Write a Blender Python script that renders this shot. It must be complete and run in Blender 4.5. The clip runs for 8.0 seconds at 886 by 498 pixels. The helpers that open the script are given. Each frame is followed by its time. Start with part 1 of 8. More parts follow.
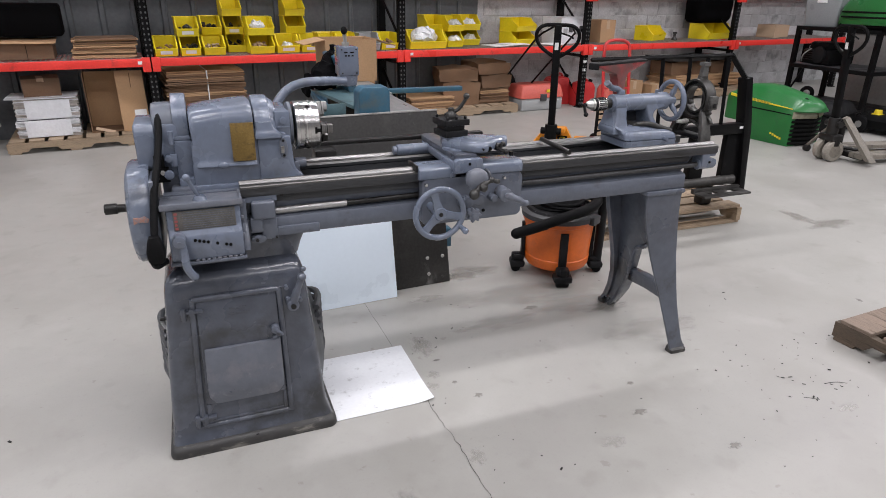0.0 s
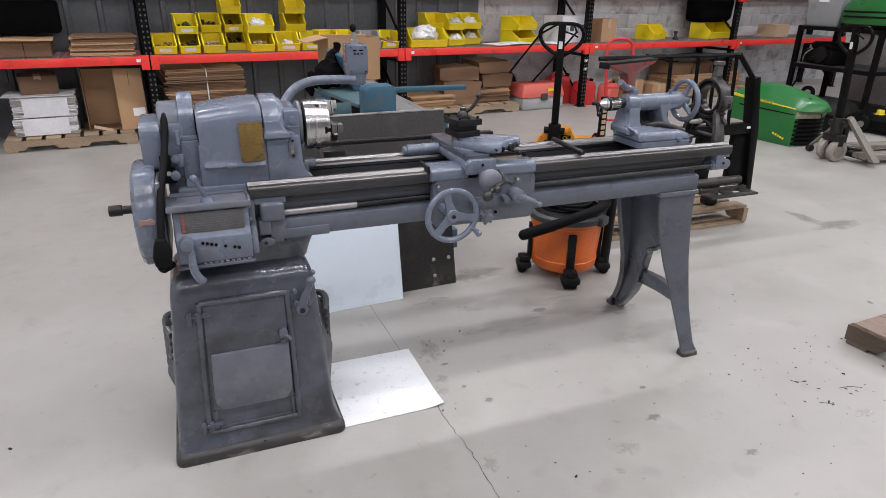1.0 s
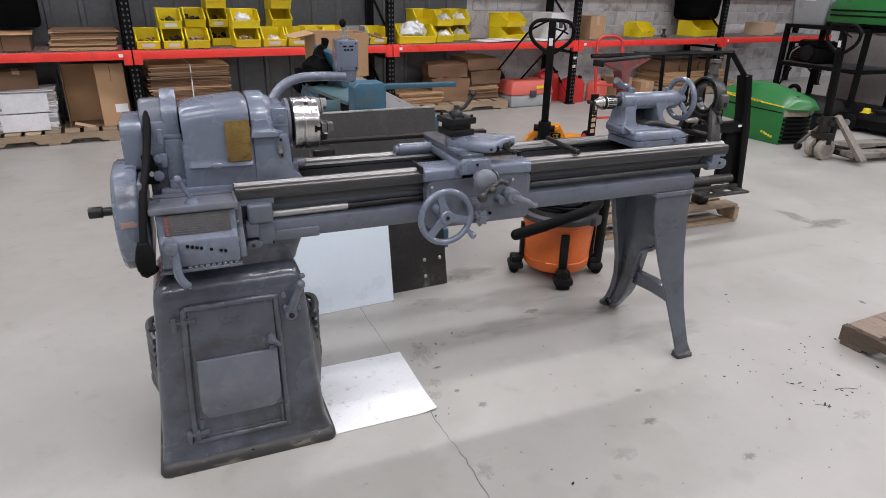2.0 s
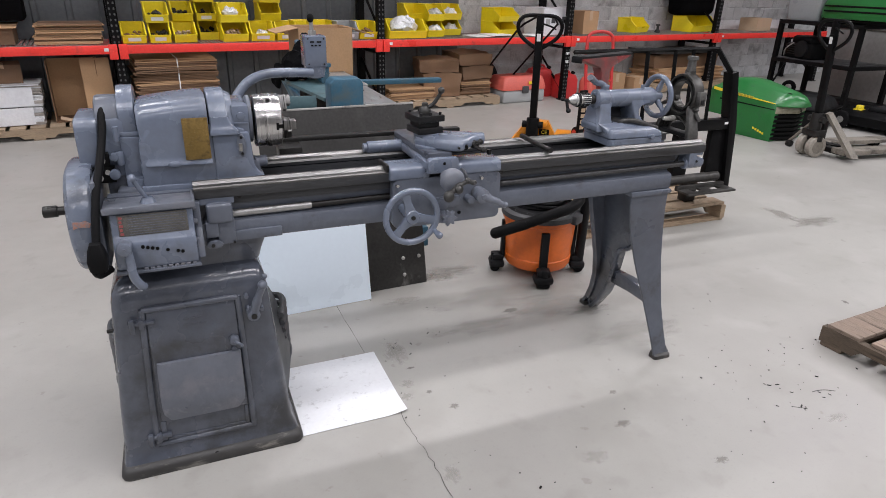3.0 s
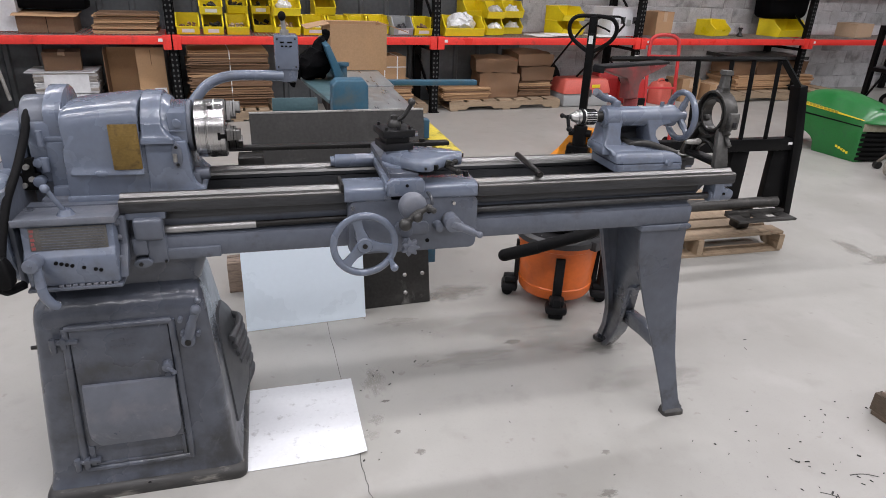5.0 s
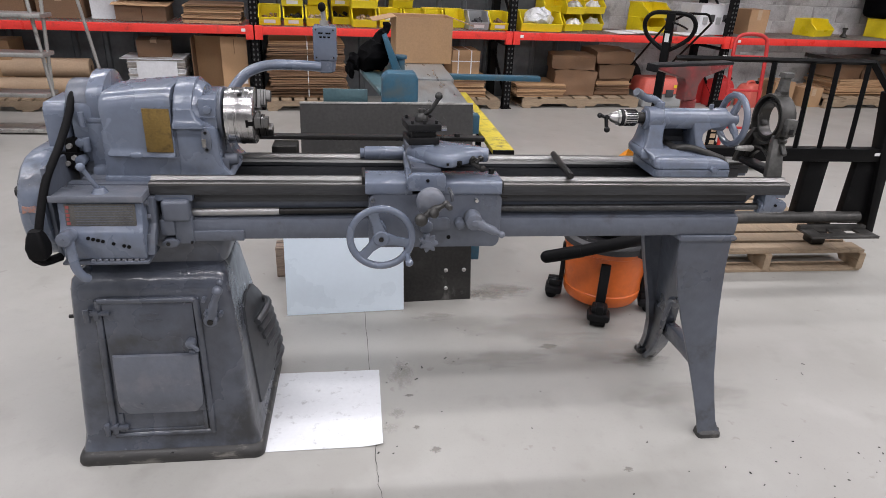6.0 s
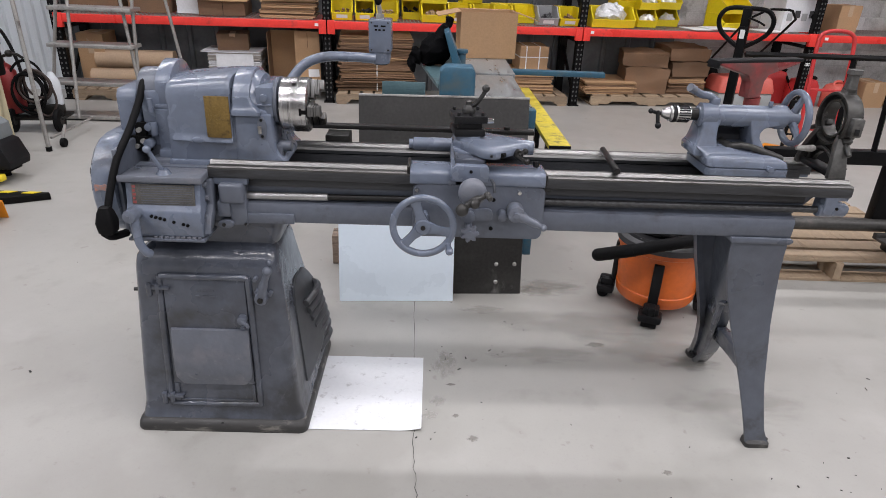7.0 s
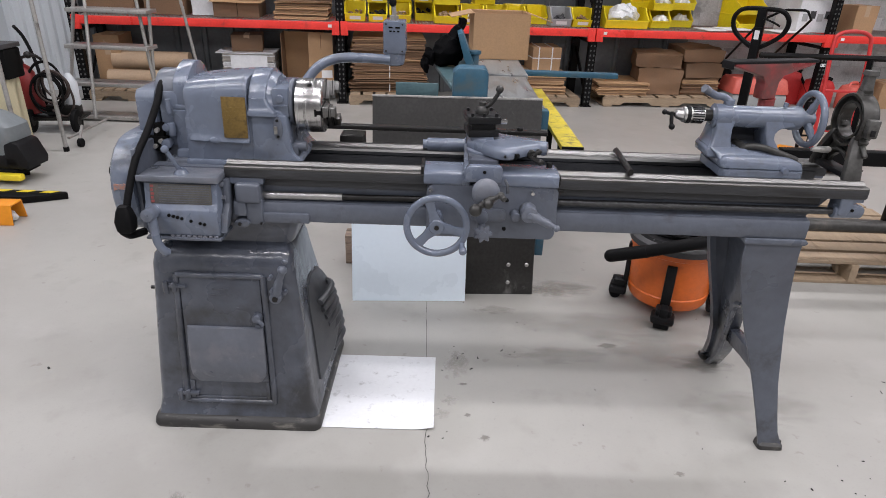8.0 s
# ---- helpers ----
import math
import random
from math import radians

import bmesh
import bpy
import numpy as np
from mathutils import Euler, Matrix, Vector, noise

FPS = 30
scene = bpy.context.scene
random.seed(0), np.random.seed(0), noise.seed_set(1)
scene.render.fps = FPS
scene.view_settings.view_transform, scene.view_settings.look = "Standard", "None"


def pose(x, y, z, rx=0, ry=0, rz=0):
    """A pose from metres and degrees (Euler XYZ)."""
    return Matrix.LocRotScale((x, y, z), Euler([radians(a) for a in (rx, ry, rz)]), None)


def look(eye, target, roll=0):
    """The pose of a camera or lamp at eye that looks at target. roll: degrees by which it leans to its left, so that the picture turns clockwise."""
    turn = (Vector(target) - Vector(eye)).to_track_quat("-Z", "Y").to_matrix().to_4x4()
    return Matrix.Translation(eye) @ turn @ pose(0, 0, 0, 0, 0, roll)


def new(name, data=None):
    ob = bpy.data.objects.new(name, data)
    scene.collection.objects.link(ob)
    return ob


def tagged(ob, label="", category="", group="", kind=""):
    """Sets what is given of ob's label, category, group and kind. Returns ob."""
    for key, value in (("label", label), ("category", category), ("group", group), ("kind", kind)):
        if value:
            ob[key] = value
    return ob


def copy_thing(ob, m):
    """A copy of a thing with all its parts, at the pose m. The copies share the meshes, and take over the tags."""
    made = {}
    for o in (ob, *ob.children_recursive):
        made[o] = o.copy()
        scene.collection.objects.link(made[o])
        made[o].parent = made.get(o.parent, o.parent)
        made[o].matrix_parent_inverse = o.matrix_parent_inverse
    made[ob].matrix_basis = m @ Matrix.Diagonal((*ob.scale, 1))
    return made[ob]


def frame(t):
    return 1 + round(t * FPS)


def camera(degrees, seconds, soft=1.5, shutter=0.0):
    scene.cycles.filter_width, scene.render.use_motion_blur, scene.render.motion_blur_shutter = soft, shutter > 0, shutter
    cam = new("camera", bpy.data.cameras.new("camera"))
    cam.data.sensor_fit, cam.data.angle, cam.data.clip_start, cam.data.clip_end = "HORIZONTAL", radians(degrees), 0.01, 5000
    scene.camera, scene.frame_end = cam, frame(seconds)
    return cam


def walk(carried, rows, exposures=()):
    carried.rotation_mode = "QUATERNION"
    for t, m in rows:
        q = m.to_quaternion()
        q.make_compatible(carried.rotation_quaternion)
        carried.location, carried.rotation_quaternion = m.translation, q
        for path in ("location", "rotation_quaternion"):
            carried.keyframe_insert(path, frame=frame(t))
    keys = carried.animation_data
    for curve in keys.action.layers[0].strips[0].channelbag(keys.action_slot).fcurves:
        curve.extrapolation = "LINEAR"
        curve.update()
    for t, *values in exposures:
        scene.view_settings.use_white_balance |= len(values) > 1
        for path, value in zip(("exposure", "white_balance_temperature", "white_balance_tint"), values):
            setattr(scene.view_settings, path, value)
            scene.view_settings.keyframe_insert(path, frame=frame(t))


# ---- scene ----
cam = camera(70.4, 8.0, soft=0.9)
PATH = [
    (0, (0.235, -1.946, 1.51), (0.908, -0.222, 0.75), 0.8),
    (0.5, (0.219, -1.911, 1.509), (0.893, -0.189, 0.747), 0.8),
    (1, (0.203, -1.88, 1.503), (0.886, -0.162, 0.74), 1.0),
    (2.5, (0.209, -1.803, 1.497), (0.938, -0.111, 0.718), 1.5),
    (3, (0.318, -1.819, 1.501), (1.039, -0.127, 0.715), 1.6),
    (3.5, (0.46, -1.849, 1.512), (1.106, -0.131, 0.718), 1.7),
    (4, (0.56, -1.807, 1.508), (1.138, -0.071, 0.701), 1.9),
    (4.5, (0.65, -1.708, 1.512), (1.178, 0.045, 0.708), 2.2),
    (4.7, (0.68, -1.668, 1.514), (1.205, 0.086, 0.711), 2.3),
    (6, (0.901, -1.672, 1.515), (1.161, 0.13, 0.686), 2.8),
    (6.5, (0.964, -1.698, 1.513), (1.08, 0.111, 0.667), 2.7),
    (7, (0.972, -1.71, 1.512), (1.022, 0.101, 0.665), 2.4),
    (7.5, (0.966, -1.718, 1.515), (0.998, 0.094, 0.669), 2.3),
    (8, (0.965, -1.722, 1.514), (0.98, 0.091, 0.668), 2.2),
]
walk(cam, [(t, look(eye, target, roll)) for t, eye, target, roll in PATH])

# ---- light ----
world = bpy.data.worlds.new("world")
scene.world = world
world.use_nodes = True
world.node_tree.nodes["Background"].inputs[0].default_value = (0.8, 0.88, 1.0, 1)
world.node_tree.nodes["Background"].inputs[1].default_value = 0.01
# the -6.0 row is unseen, added as frontal fill for faces turned to -y
LAMP_ROWS = ((-6.0, 104.0), (-1.9, 78.0), (-0.62, 70.0), (3.38, 108.0))   # y of a row of strip lights, watts of each
LAMPS = [(x, y, w) for x in (-2.0, 2.2, 6.4, 10.6) for y, w in LAMP_ROWS]
LAMP_Z = 5.2
for lx, ly, lw in LAMPS:
    lamp = bpy.data.lights.new("strip_light", "AREA")
    lamp.shape, lamp.size, lamp.size_y = "RECTANGLE", 3.3, 0.24
    lamp.energy, lamp.color = lw, (0.985, 0.955, 1.0)
    lo = new("strip_light", lamp)
    lo.matrix_basis = pose(lx, ly, LAMP_Z - 0.02)

# ---- materials ----
def mat(name, c, rough=0.5, metal=0.0, var=0.2, scale=4.0, fine=70.0, bump=0.15, bdist=0.002,
        stain=None, stain_amt=0.5, stain_scale=6.0, rnd=0.0, rvar=0.15, coat=0.0, stretch=(1, 1, 1), spec=0.5, lump=None, scuff=None):
    m = bpy.data.materials.new(name)
    m.use_nodes = True
    nt = m.node_tree
    N, Lk = nt.nodes, nt.links
    b = N["Principled BSDF"]
    tc = N.new("ShaderNodeTexCoord")
    mp = N.new("ShaderNodeMapping")
    mp.inputs["Scale"].default_value = stretch
    Lk.new(tc.outputs["Object"], mp.inputs[0])
    src = mp.outputs[0]
    if rnd:
        oi = N.new("ShaderNodeObjectInfo")
        ad = N.new("ShaderNodeVectorMath"); ad.operation = "MULTIPLY_ADD"
        cb = N.new("ShaderNodeCombineXYZ")
        for i in range(3):
            Lk.new(oi.outputs["Random"], cb.inputs[i])
        ad.inputs[1].default_value = (37.0, 53.0, 71.0)
        Lk.new(cb.outputs[0], ad.inputs[0]); Lk.new(src, ad.inputs[2])
        src = ad.outputs[0]
    n1 = N.new("ShaderNodeTexNoise"); n1.inputs["Scale"].default_value = scale; n1.inputs["Detail"].default_value = 6
    n2 = N.new("ShaderNodeTexNoise"); n2.inputs["Scale"].default_value = fine; n2.inputs["Detail"].default_value = 4
    Lk.new(src, n1.inputs["Vector"]); Lk.new(src, n2.inputs["Vector"])
    av = N.new("ShaderNodeMath"); av.operation = "ADD"
    Lk.new(n1.outputs[0], av.inputs[0]); Lk.new(n2.outputs[0], av.inputs[1])
    mr = N.new("ShaderNodeMapRange")
    mr.inputs[1].default_value, mr.inputs[2].default_value = 0.6, 1.4
    mr.inputs[3].default_value, mr.inputs[4].default_value = 1 - var, 1 + var
    Lk.new(av.outputs[0], mr.inputs[0])
    val = mr.outputs[0]
    if rnd:
        m2 = N.new("ShaderNodeMapRange")
        m2.inputs[3].default_value, m2.inputs[4].default_value = 1 - rnd, 1 + rnd
        Lk.new(oi.outputs["Random"], m2.inputs[0])
        mm = N.new("ShaderNodeMath"); mm.operation = "MULTIPLY"
        Lk.new(val, mm.inputs[0]); Lk.new(m2.outputs[0], mm.inputs[1]); val = mm.outputs[0]
    vm = N.new("ShaderNodeVectorMath"); vm.operation = "SCALE"
    vm.inputs[0].default_value = c[:3]
    Lk.new(val, vm.inputs["Scale"])
    col = vm.outputs[0]
    if stain:
        n3 = N.new("ShaderNodeTexNoise"); n3.inputs["Scale"].default_value = stain_scale; n3.inputs["Detail"].default_value = 8
        n3.inputs["Roughness"].default_value = 0.65
        Lk.new(src, n3.inputs["Vector"])
        cr = N.new("ShaderNodeMapRange"); cr.interpolation_type = "SMOOTHSTEP"
        cr.inputs[1].default_value, cr.inputs[2].default_value = 0.62 - 0.25 * stain_amt, 0.78 - 0.2 * stain_amt
        Lk.new(n3.outputs[0], cr.inputs[0])
        mx = N.new("ShaderNodeMix"); mx.data_type = "RGBA"
        Lk.new(cr.outputs[0], mx.inputs["Factor"]); Lk.new(col, mx.inputs["A"])
        mx.inputs["B"].default_value = (*stain, 1)
        col = mx.outputs["Result"]
    if scuff:
        colour, lo, hi, sc = scuff
        n4 = N.new("ShaderNodeTexNoise"); n4.inputs["Scale"].default_value = sc; n4.inputs["Detail"].default_value = 10
        n4.inputs["Roughness"].default_value = 0.72; n4.inputs["Distortion"].default_value = 0.6
        Lk.new(src, n4.inputs["Vector"])
        c4 = N.new("ShaderNodeMapRange"); c4.interpolation_type = "SMOOTHSTEP"
        c4.inputs[1].default_value, c4.inputs[2].default_value = lo, hi
        Lk.new(n4.outputs[0], c4.inputs[0])
        m4 = N.new("ShaderNodeMix"); m4.data_type = "RGBA"
        Lk.new(c4.outputs[0], m4.inputs["Factor"]); Lk.new(col, m4.inputs["A"])
        m4.inputs["B"].default_value = (*colour, 1)
        col = m4.outputs["Result"]
    Lk.new(col, b.inputs["Base Color"])
    rr = N.new("ShaderNodeMapRange")
    rr.inputs[1].default_value, rr.inputs[2].default_value = 0.3, 0.7
    rr.inputs[3].default_value, rr.inputs[4].default_value = max(0.03, rough - rvar), min(1, rough + rvar)
    Lk.new(n1.outputs[0], rr.inputs[0]); Lk.new(rr.outputs[0], b.inputs["Roughness"])
    b.inputs["Metallic"].default_value = metal
    b.inputs["Specular IOR Level"].default_value = spec
    b.inputs["Coat Weight"].default_value = coat
    b.inputs["Coat Roughness"].default_value = 0.15
    bp = N.new("ShaderNodeBump"); bp.inputs["Strength"].default_value = bump; bp.inputs["Distance"].default_value = bdist
    Lk.new(av.outputs[0], bp.inputs["Height"]); Lk.new(bp.outputs[0], b.inputs["Normal"])
    if lump:
        n5 = N.new("ShaderNodeTexNoise"); n5.inputs["Scale"].default_value = lump[0]; n5.inputs["Detail"].default_value = 3
        Lk.new(src, n5.inputs["Vector"])
        b5 = N.new("ShaderNodeBump"); b5.inputs["Strength"].default_value = 1.0; b5.inputs["Distance"].default_value = lump[1]
        Lk.new(n5.outputs[0], b5.inputs["Height"]); Lk.new(b5.outputs[0], bp.inputs["Normal"])
        Lk.new(bp.outputs[0], b.inputs["Coat Normal"])
    return m


PAINT = mat("grey_machine_paint", (0.14, 0.165, 0.218), 0.25, var=0.11, scale=7, fine=45, bump=0.08, stain=(0.112, 0.125, 0.155), stain_amt=0.34, stain_scale=7, coat=0.4, rvar=0.12, lump=(20, 0.0016), scuff=((0.225, 0.24, 0.285), 0.66, 0.78, 14))
# worn pedestal paint; its darkness also stands in for shade on the rear leg
PAINTW = mat("worn_and_shaded_grey_paint", (0.072, 0.081, 0.103), 0.31, var=0.3, scale=3.2, fine=18, bump=0.12, stain=(0.03, 0.031, 0.034), stain_amt=0.64, stain_scale=3.0, rvar=0.18, coat=0.5, lump=(18, 0.004), scuff=((0.135, 0.141, 0.158), 0.6, 0.78, 9))
BASEW = mat("grimy_scuffed_base_paint", (0.032, 0.031, 0.03), 0.5, var=0.3, scale=9, fine=50, bump=0.2, stain=(0.19, 0.18, 0.16), stain_amt=0.36, stain_scale=14, stretch=(0.5, 1, 2))
LEGP = mat("grimy_grey_leg_paint", (0.086, 0.096, 0.119), 0.38, var=0.18, scale=4, fine=30, bump=0.12, stain=(0.052, 0.054, 0.06), stain_amt=0.45, stain_scale=6, coat=0.25, lump=(20, 0.003), scuff=((0.13, 0.134, 0.148), 0.62, 0.78, 16))
# darker than PAINT: holds the shade on apron and bed front in its colour
PAINTM = mat("dull_and_shaded_grey_paint", (0.104, 0.117, 0.146), 0.4, var=0.14, scale=5, fine=35, bump=0.1, stain=(0.066, 0.069, 0.078), stain_amt=0.4, stain_scale=8, coat=0.15, lump=(22, 0.003), scuff=((0.155, 0.163, 0.185), 0.64, 0.78, 15))
PAINTS = mat("scuffed_grey_machine_paint", (0.14, 0.165, 0.215), 0.3, var=0.14, scale=7, fine=45, bump=0.1, stain=(0.09, 0.1, 0.122), stain_amt=0.4, stain_scale=9, coat=0.3, lump=(26, 0.004), scuff=((0.36, 0.37, 0.39), 0.6, 0.7, 13))
PAINTL = mat("handled_grey_machine_paint", (0.138, 0.153, 0.188), 0.38, var=0.16, scale=9, fine=40, bump=0.08, stain=(0.08, 0.08, 0.085), stain_amt=0.45, stain_scale=18, coat=0.15, lump=(30, 0.003), scuff=((0.24, 0.25, 0.28), 0.58, 0.7, 26))
PANELW = mat("rubbed_grey_paint", (0.128, 0.14, 0.168), 0.42, var=0.14, scale=7, fine=30, bump=0.1, stain=(0.165, 0.168, 0.19), stain_amt=0.55, stain_scale=9, coat=0.1, lump=(22, 0.004), scuff=((0.21, 0.212, 0.23), 0.56, 0.72, 13))
STEEL = mat("polished_steel", (0.62, 0.61, 0.6), 0.27, 1.0, var=0.08, scale=8, fine=120, bump=0.015, rvar=0.05)

def turned_steel():
    m = mat("turned_bright_steel", (0.56, 0.55, 0.545), 0.24, 1.0, var=0.12, scale=6, fine=140, bump=0.03, rvar=0.06, stretch=(14, 1, 1), stain=(0.3, 0.29, 0.28), stain_amt=0.3, stain_scale=5)
    N = m.node_tree.nodes
    tg = N.new("ShaderNodeTangent"); tg.direction_type, tg.axis = "RADIAL", "X"
    m.node_tree.links.new(tg.outputs[0], N["Principled BSDF"].inputs["Tangent"])
    N["Principled BSDF"].inputs["Anisotropic"].default_value = 0.35
    return m


TURNED = turned_steel()
IRON = mat("bare_grey_cast_iron", (0.055, 0.0535, 0.05), 0.45, 0.5, var=0.35, scale=12, fine=80, bump=0.35, stain=(0.028, 0.026, 0.023), stain_amt=0.5, stain_scale=14, scuff=((0.26, 0.25, 0.235), 0.62, 0.74, 30))
WAY = mat("ground_steel_way", (0.19, 0.188, 0.184), 0.42, 1.0, var=0.25, scale=5, fine=60, bump=0.08, rvar=0.12, stain=(0.16, 0.15, 0.14), stain_amt=0.35, stain_scale=4, stretch=(0.5, 6, 6))
SLEEVE = mat("dull_bright_steel", (0.42, 0.415, 0.41), 0.42, 0.85, var=0.15, scale=8, fine=90, bump=0.02, rvar=0.05)
DSTEEL = mat("dark_oily_steel", (0.024, 0.023, 0.022), 0.42, 0.5, var=0.3, scale=10, fine=90, bump=0.2)
BLACKOX = mat("black_oxide_steel", (0.013, 0.013, 0.014), 0.42, 0.2, var=0.3, scale=12, fine=90, bump=0.15, spec=0.3)
STEADY = mat("rubbed_grey_cast_iron", (0.105, 0.103, 0.098), 0.45, 0.5, var=0.35, scale=12, fine=80, bump=0.3, stain=(0.035, 0.033, 0.03), stain_amt=0.4, stain_scale=14, scuff=((0.3, 0.29, 0.275), 0.6, 0.74, 30))
CAST = mat("raw_cast_iron", (0.058, 0.057, 0.055), 0.45, 0.6, var=0.35, scale=10, fine=80, bump=0.35)
BRASS = mat("tarnished_brass", (0.23, 0.15, 0.045), 0.5, 0.55, var=0.25, scale=15, fine=160, bump=0.5, stain=(0.12, 0.08, 0.03), stain_amt=0.5, stain_scale=30)
PLATE = mat("scale_steel_plate", (0.026, 0.025, 0.0235), 0.5, 0.0, var=0.45, scale=4, fine=70, bump=0.15, stain=(0.05, 0.048, 0.045), stain_amt=0.5, stain_scale=3.5, scuff=((0.15, 0.146, 0.138), 0.58, 0.75, 6), spec=0.32, rvar=0.2, lump=(9, 0.004))
RUBBER = mat("black_rubber", (0.0065, 0.0065, 0.007), 0.6, var=0.3, scale=8, fine=90, spec=0.1)
BLACK = mat("black_paint", (0.005, 0.005, 0.0054), 0.42, var=0.35, scale=6, fine=90, stain=(0.024, 0.023, 0.022), stain_amt=0.15, spec=0.1)
RED = mat("red_orange_rack_paint", (0.8, 0.045, 0.034), 0.4, var=0.12, scale=5, fine=60, stain=(0.35, 0.04, 0.03), stain_amt=0.25)
REDP = mat("red_plastic", (0.5, 0.03, 0.03), 0.45, var=0.15, scale=6, fine=60)
REDF = mat("faded_red_plastic", (0.6, 0.12, 0.09), 0.5, var=0.15, scale=6, fine=60)
YELLOW = mat("yellow_plastic", (0.8, 0.64, 0.016), 0.4, var=0.1, scale=5, fine=50, rnd=0.08)
YELLOWB = mat("yellow_safety_paint", (0.6, 0.48, 0.05), 0.5, var=0.22, scale=6, fine=50, stain=(0.12, 0.1, 0.05), stain_amt=0.42, stain_scale=14)
GREYBIN = mat("grey_plastic", (0.35, 0.36, 0.36), 0.45, var=0.1)
CARD = mat("cardboard", (0.42, 0.26, 0.14), 0.8, var=0.14, scale=5, fine=90, bump=0.1, rnd=0.14)
CARDB = mat("brown_cardboard", (0.185, 0.107, 0.06), 0.8, var=0.2, scale=5, fine=90, bump=0.1, rnd=0.22)
KRAFT = mat("kraft_paper", (0.46, 0.33, 0.22), 0.75, var=0.12, scale=6, fine=60)
WHITEC = mat("white_carton", (0.72, 0.73, 0.75), 0.5, var=0.1, scale=8, fine=50, rnd=0.08)
FILM = mat("clear_wrapped_carton", (0.68, 0.69, 0.71), 0.25, var=0.22, scale=14, fine=30, bump=0.9, bdist=0.012, coat=0.5)
FILMD = mat("grey_wrapped_carton_edge", (0.36, 0.33, 0.3), 0.4, var=0.3, scale=14, fine=30, bump=0.6, bdist=0.008, coat=0.3)
WOOD = mat("pallet_wood", (0.31, 0.232, 0.155), 0.75, var=0.3, scale=3, fine=40, bump=0.3, rnd=0.2, stretch=(1, 8, 8), stain=(0.2, 0.14, 0.09), stain_amt=0.4)
WOODS = mat("dark_pallet_stringer_wood", (0.105, 0.078, 0.055), 0.85, var=0.4, scale=4, fine=50, bump=0.4, rnd=0.2, stretch=(1, 8, 8), stain=(0.05, 0.038, 0.028), stain_amt=0.5)
WOODD = mat("weathered_pallet_wood", (0.25, 0.19, 0.148), 0.8, var=0.35, scale=3, fine=40, bump=0.35, rnd=0.2, stretch=(1, 8, 8), stain=(0.08, 0.06, 0.045), stain_amt=0.5)
ORANGE = mat("orange_plastic", (0.68, 0.14, 0.02), 0.42, var=0.1, scale=5, fine=50, stain=(0.5, 0.11, 0.03), stain_amt=0.3)
ORANGEP = mat("orange_paint", (0.75, 0.27, 0.01), 0.4, var=0.12, scale=5, fine=50)
GREEN = mat("green_painted_plastic", (0.012, 0.15, 0.03), 0.42, var=0.14, scale=5, fine=60, coat=0.1, stain=(0.02, 0.12, 0.035), stain_amt=0.35, stain_scale=9)
YELLOWD = mat("dull_yellow_print", (0.42, 0.33, 0.03), 0.5, var=0.1)
GREYP = mat("grey_charcoal_plastic", (0.06, 0.06, 0.063), 0.5, var=0.2, scale=6, spec=0.3)
TEAL = mat("teal_machine_paint", (0.03, 0.1, 0.155), 0.42, var=0.15, scale=7, fine=80, stain=(0.07, 0.1, 0.11), stain_amt=0.4)
TEALL = mat("pale_teal_paint", (0.065, 0.12, 0.135), 0.45, var=0.2, scale=7, fine=80, stain=(0.04, 0.05, 0.05), stain_amt=0.4)
TABLE = mat("ground_iron_table", (0.32, 0.33, 0.33), 0.38, 0.6, var=0.2, scale=5, fine=60, stretch=(6, 1, 1))
CLOTH = mat("black_cloth", (0.0035, 0.0035, 0.004), 0.9, var=0.4, scale=10, fine=200, bump=0.5, bdist=0.004, spec=0.05)
PAPER = mat("white_paper", (0.8, 0.815, 0.84), 0.85, spec=0.2, var=0.04, scale=4, fine=60, stain=(0.55, 0.555, 0.57), stain_amt=0.28, stain_scale=24, scuff=((0.5, 0.5, 0.5), 0.68, 0.74, 40), lump=(6, 0.004))
BOARD = mat("white_glossy_panel", (0.8, 0.9, 0.99), 0.28, 0.0, var=0.02, scale=3, fine=50, bump=0.02, rvar=0.02)
LABEL = mat("white_label", (0.75, 0.75, 0.75), 0.6, var=0.05)
REDLBL = mat("red_faded_label", (0.3, 0.08, 0.075), 0.6, var=0.2, scale=30)
TORN = mat("torn_orange_label", (0.38, 0.19, 0.14), 0.6, var=0.3, scale=60, stain=(0.2, 0.21, 0.24), stain_amt=0.7, stain_scale=120)
DIAL = mat("engraved_dark_plate", (0.12, 0.115, 0.105), 0.5, 0.3, var=0.35, scale=40, fine=200, bump=0.5)
ALU = mat("dull_aluminium", (0.42, 0.41, 0.39), 0.45, 0.6, var=0.2, scale=8, fine=80, stain=(0.2, 0.19, 0.175), stain_amt=0.4, stain_scale=9)
GREYG = mat("grey_plastic_housing", (0.3, 0.32, 0.33), 0.4, var=0.1)
BLUEP = mat("blue_plastic", (0.03, 0.07, 0.3), 0.35, var=0.15)
CREAM = mat("cream_paint", (0.6, 0.54, 0.36), 0.5, var=0.08)
BAG = mat("clear_plastic_bag", (0.7, 0.71, 0.72), 0.2, var=0.15, scale=20, fine=60, bump=0.6, bdist=0.01, coat=0.6)
VENT = mat("dark_grey_ribbed_cover", (0.066, 0.07, 0.077), 0.45, 0.1, var=0.2, scale=6, fine=40, bump=0.12)
BLACKT = mat("matt_black_trim", (0.008, 0.008, 0.008), 0.6, var=0.2, spec=0.06)
YELLOWL = mat("yellow_decal", (0.8, 0.62, 0.03), 0.4, var=0.05)
LENS = mat("clear_headlight_lens", (0.3, 0.28, 0.2), 0.3, var=0.15, scale=20, coat=0.3)
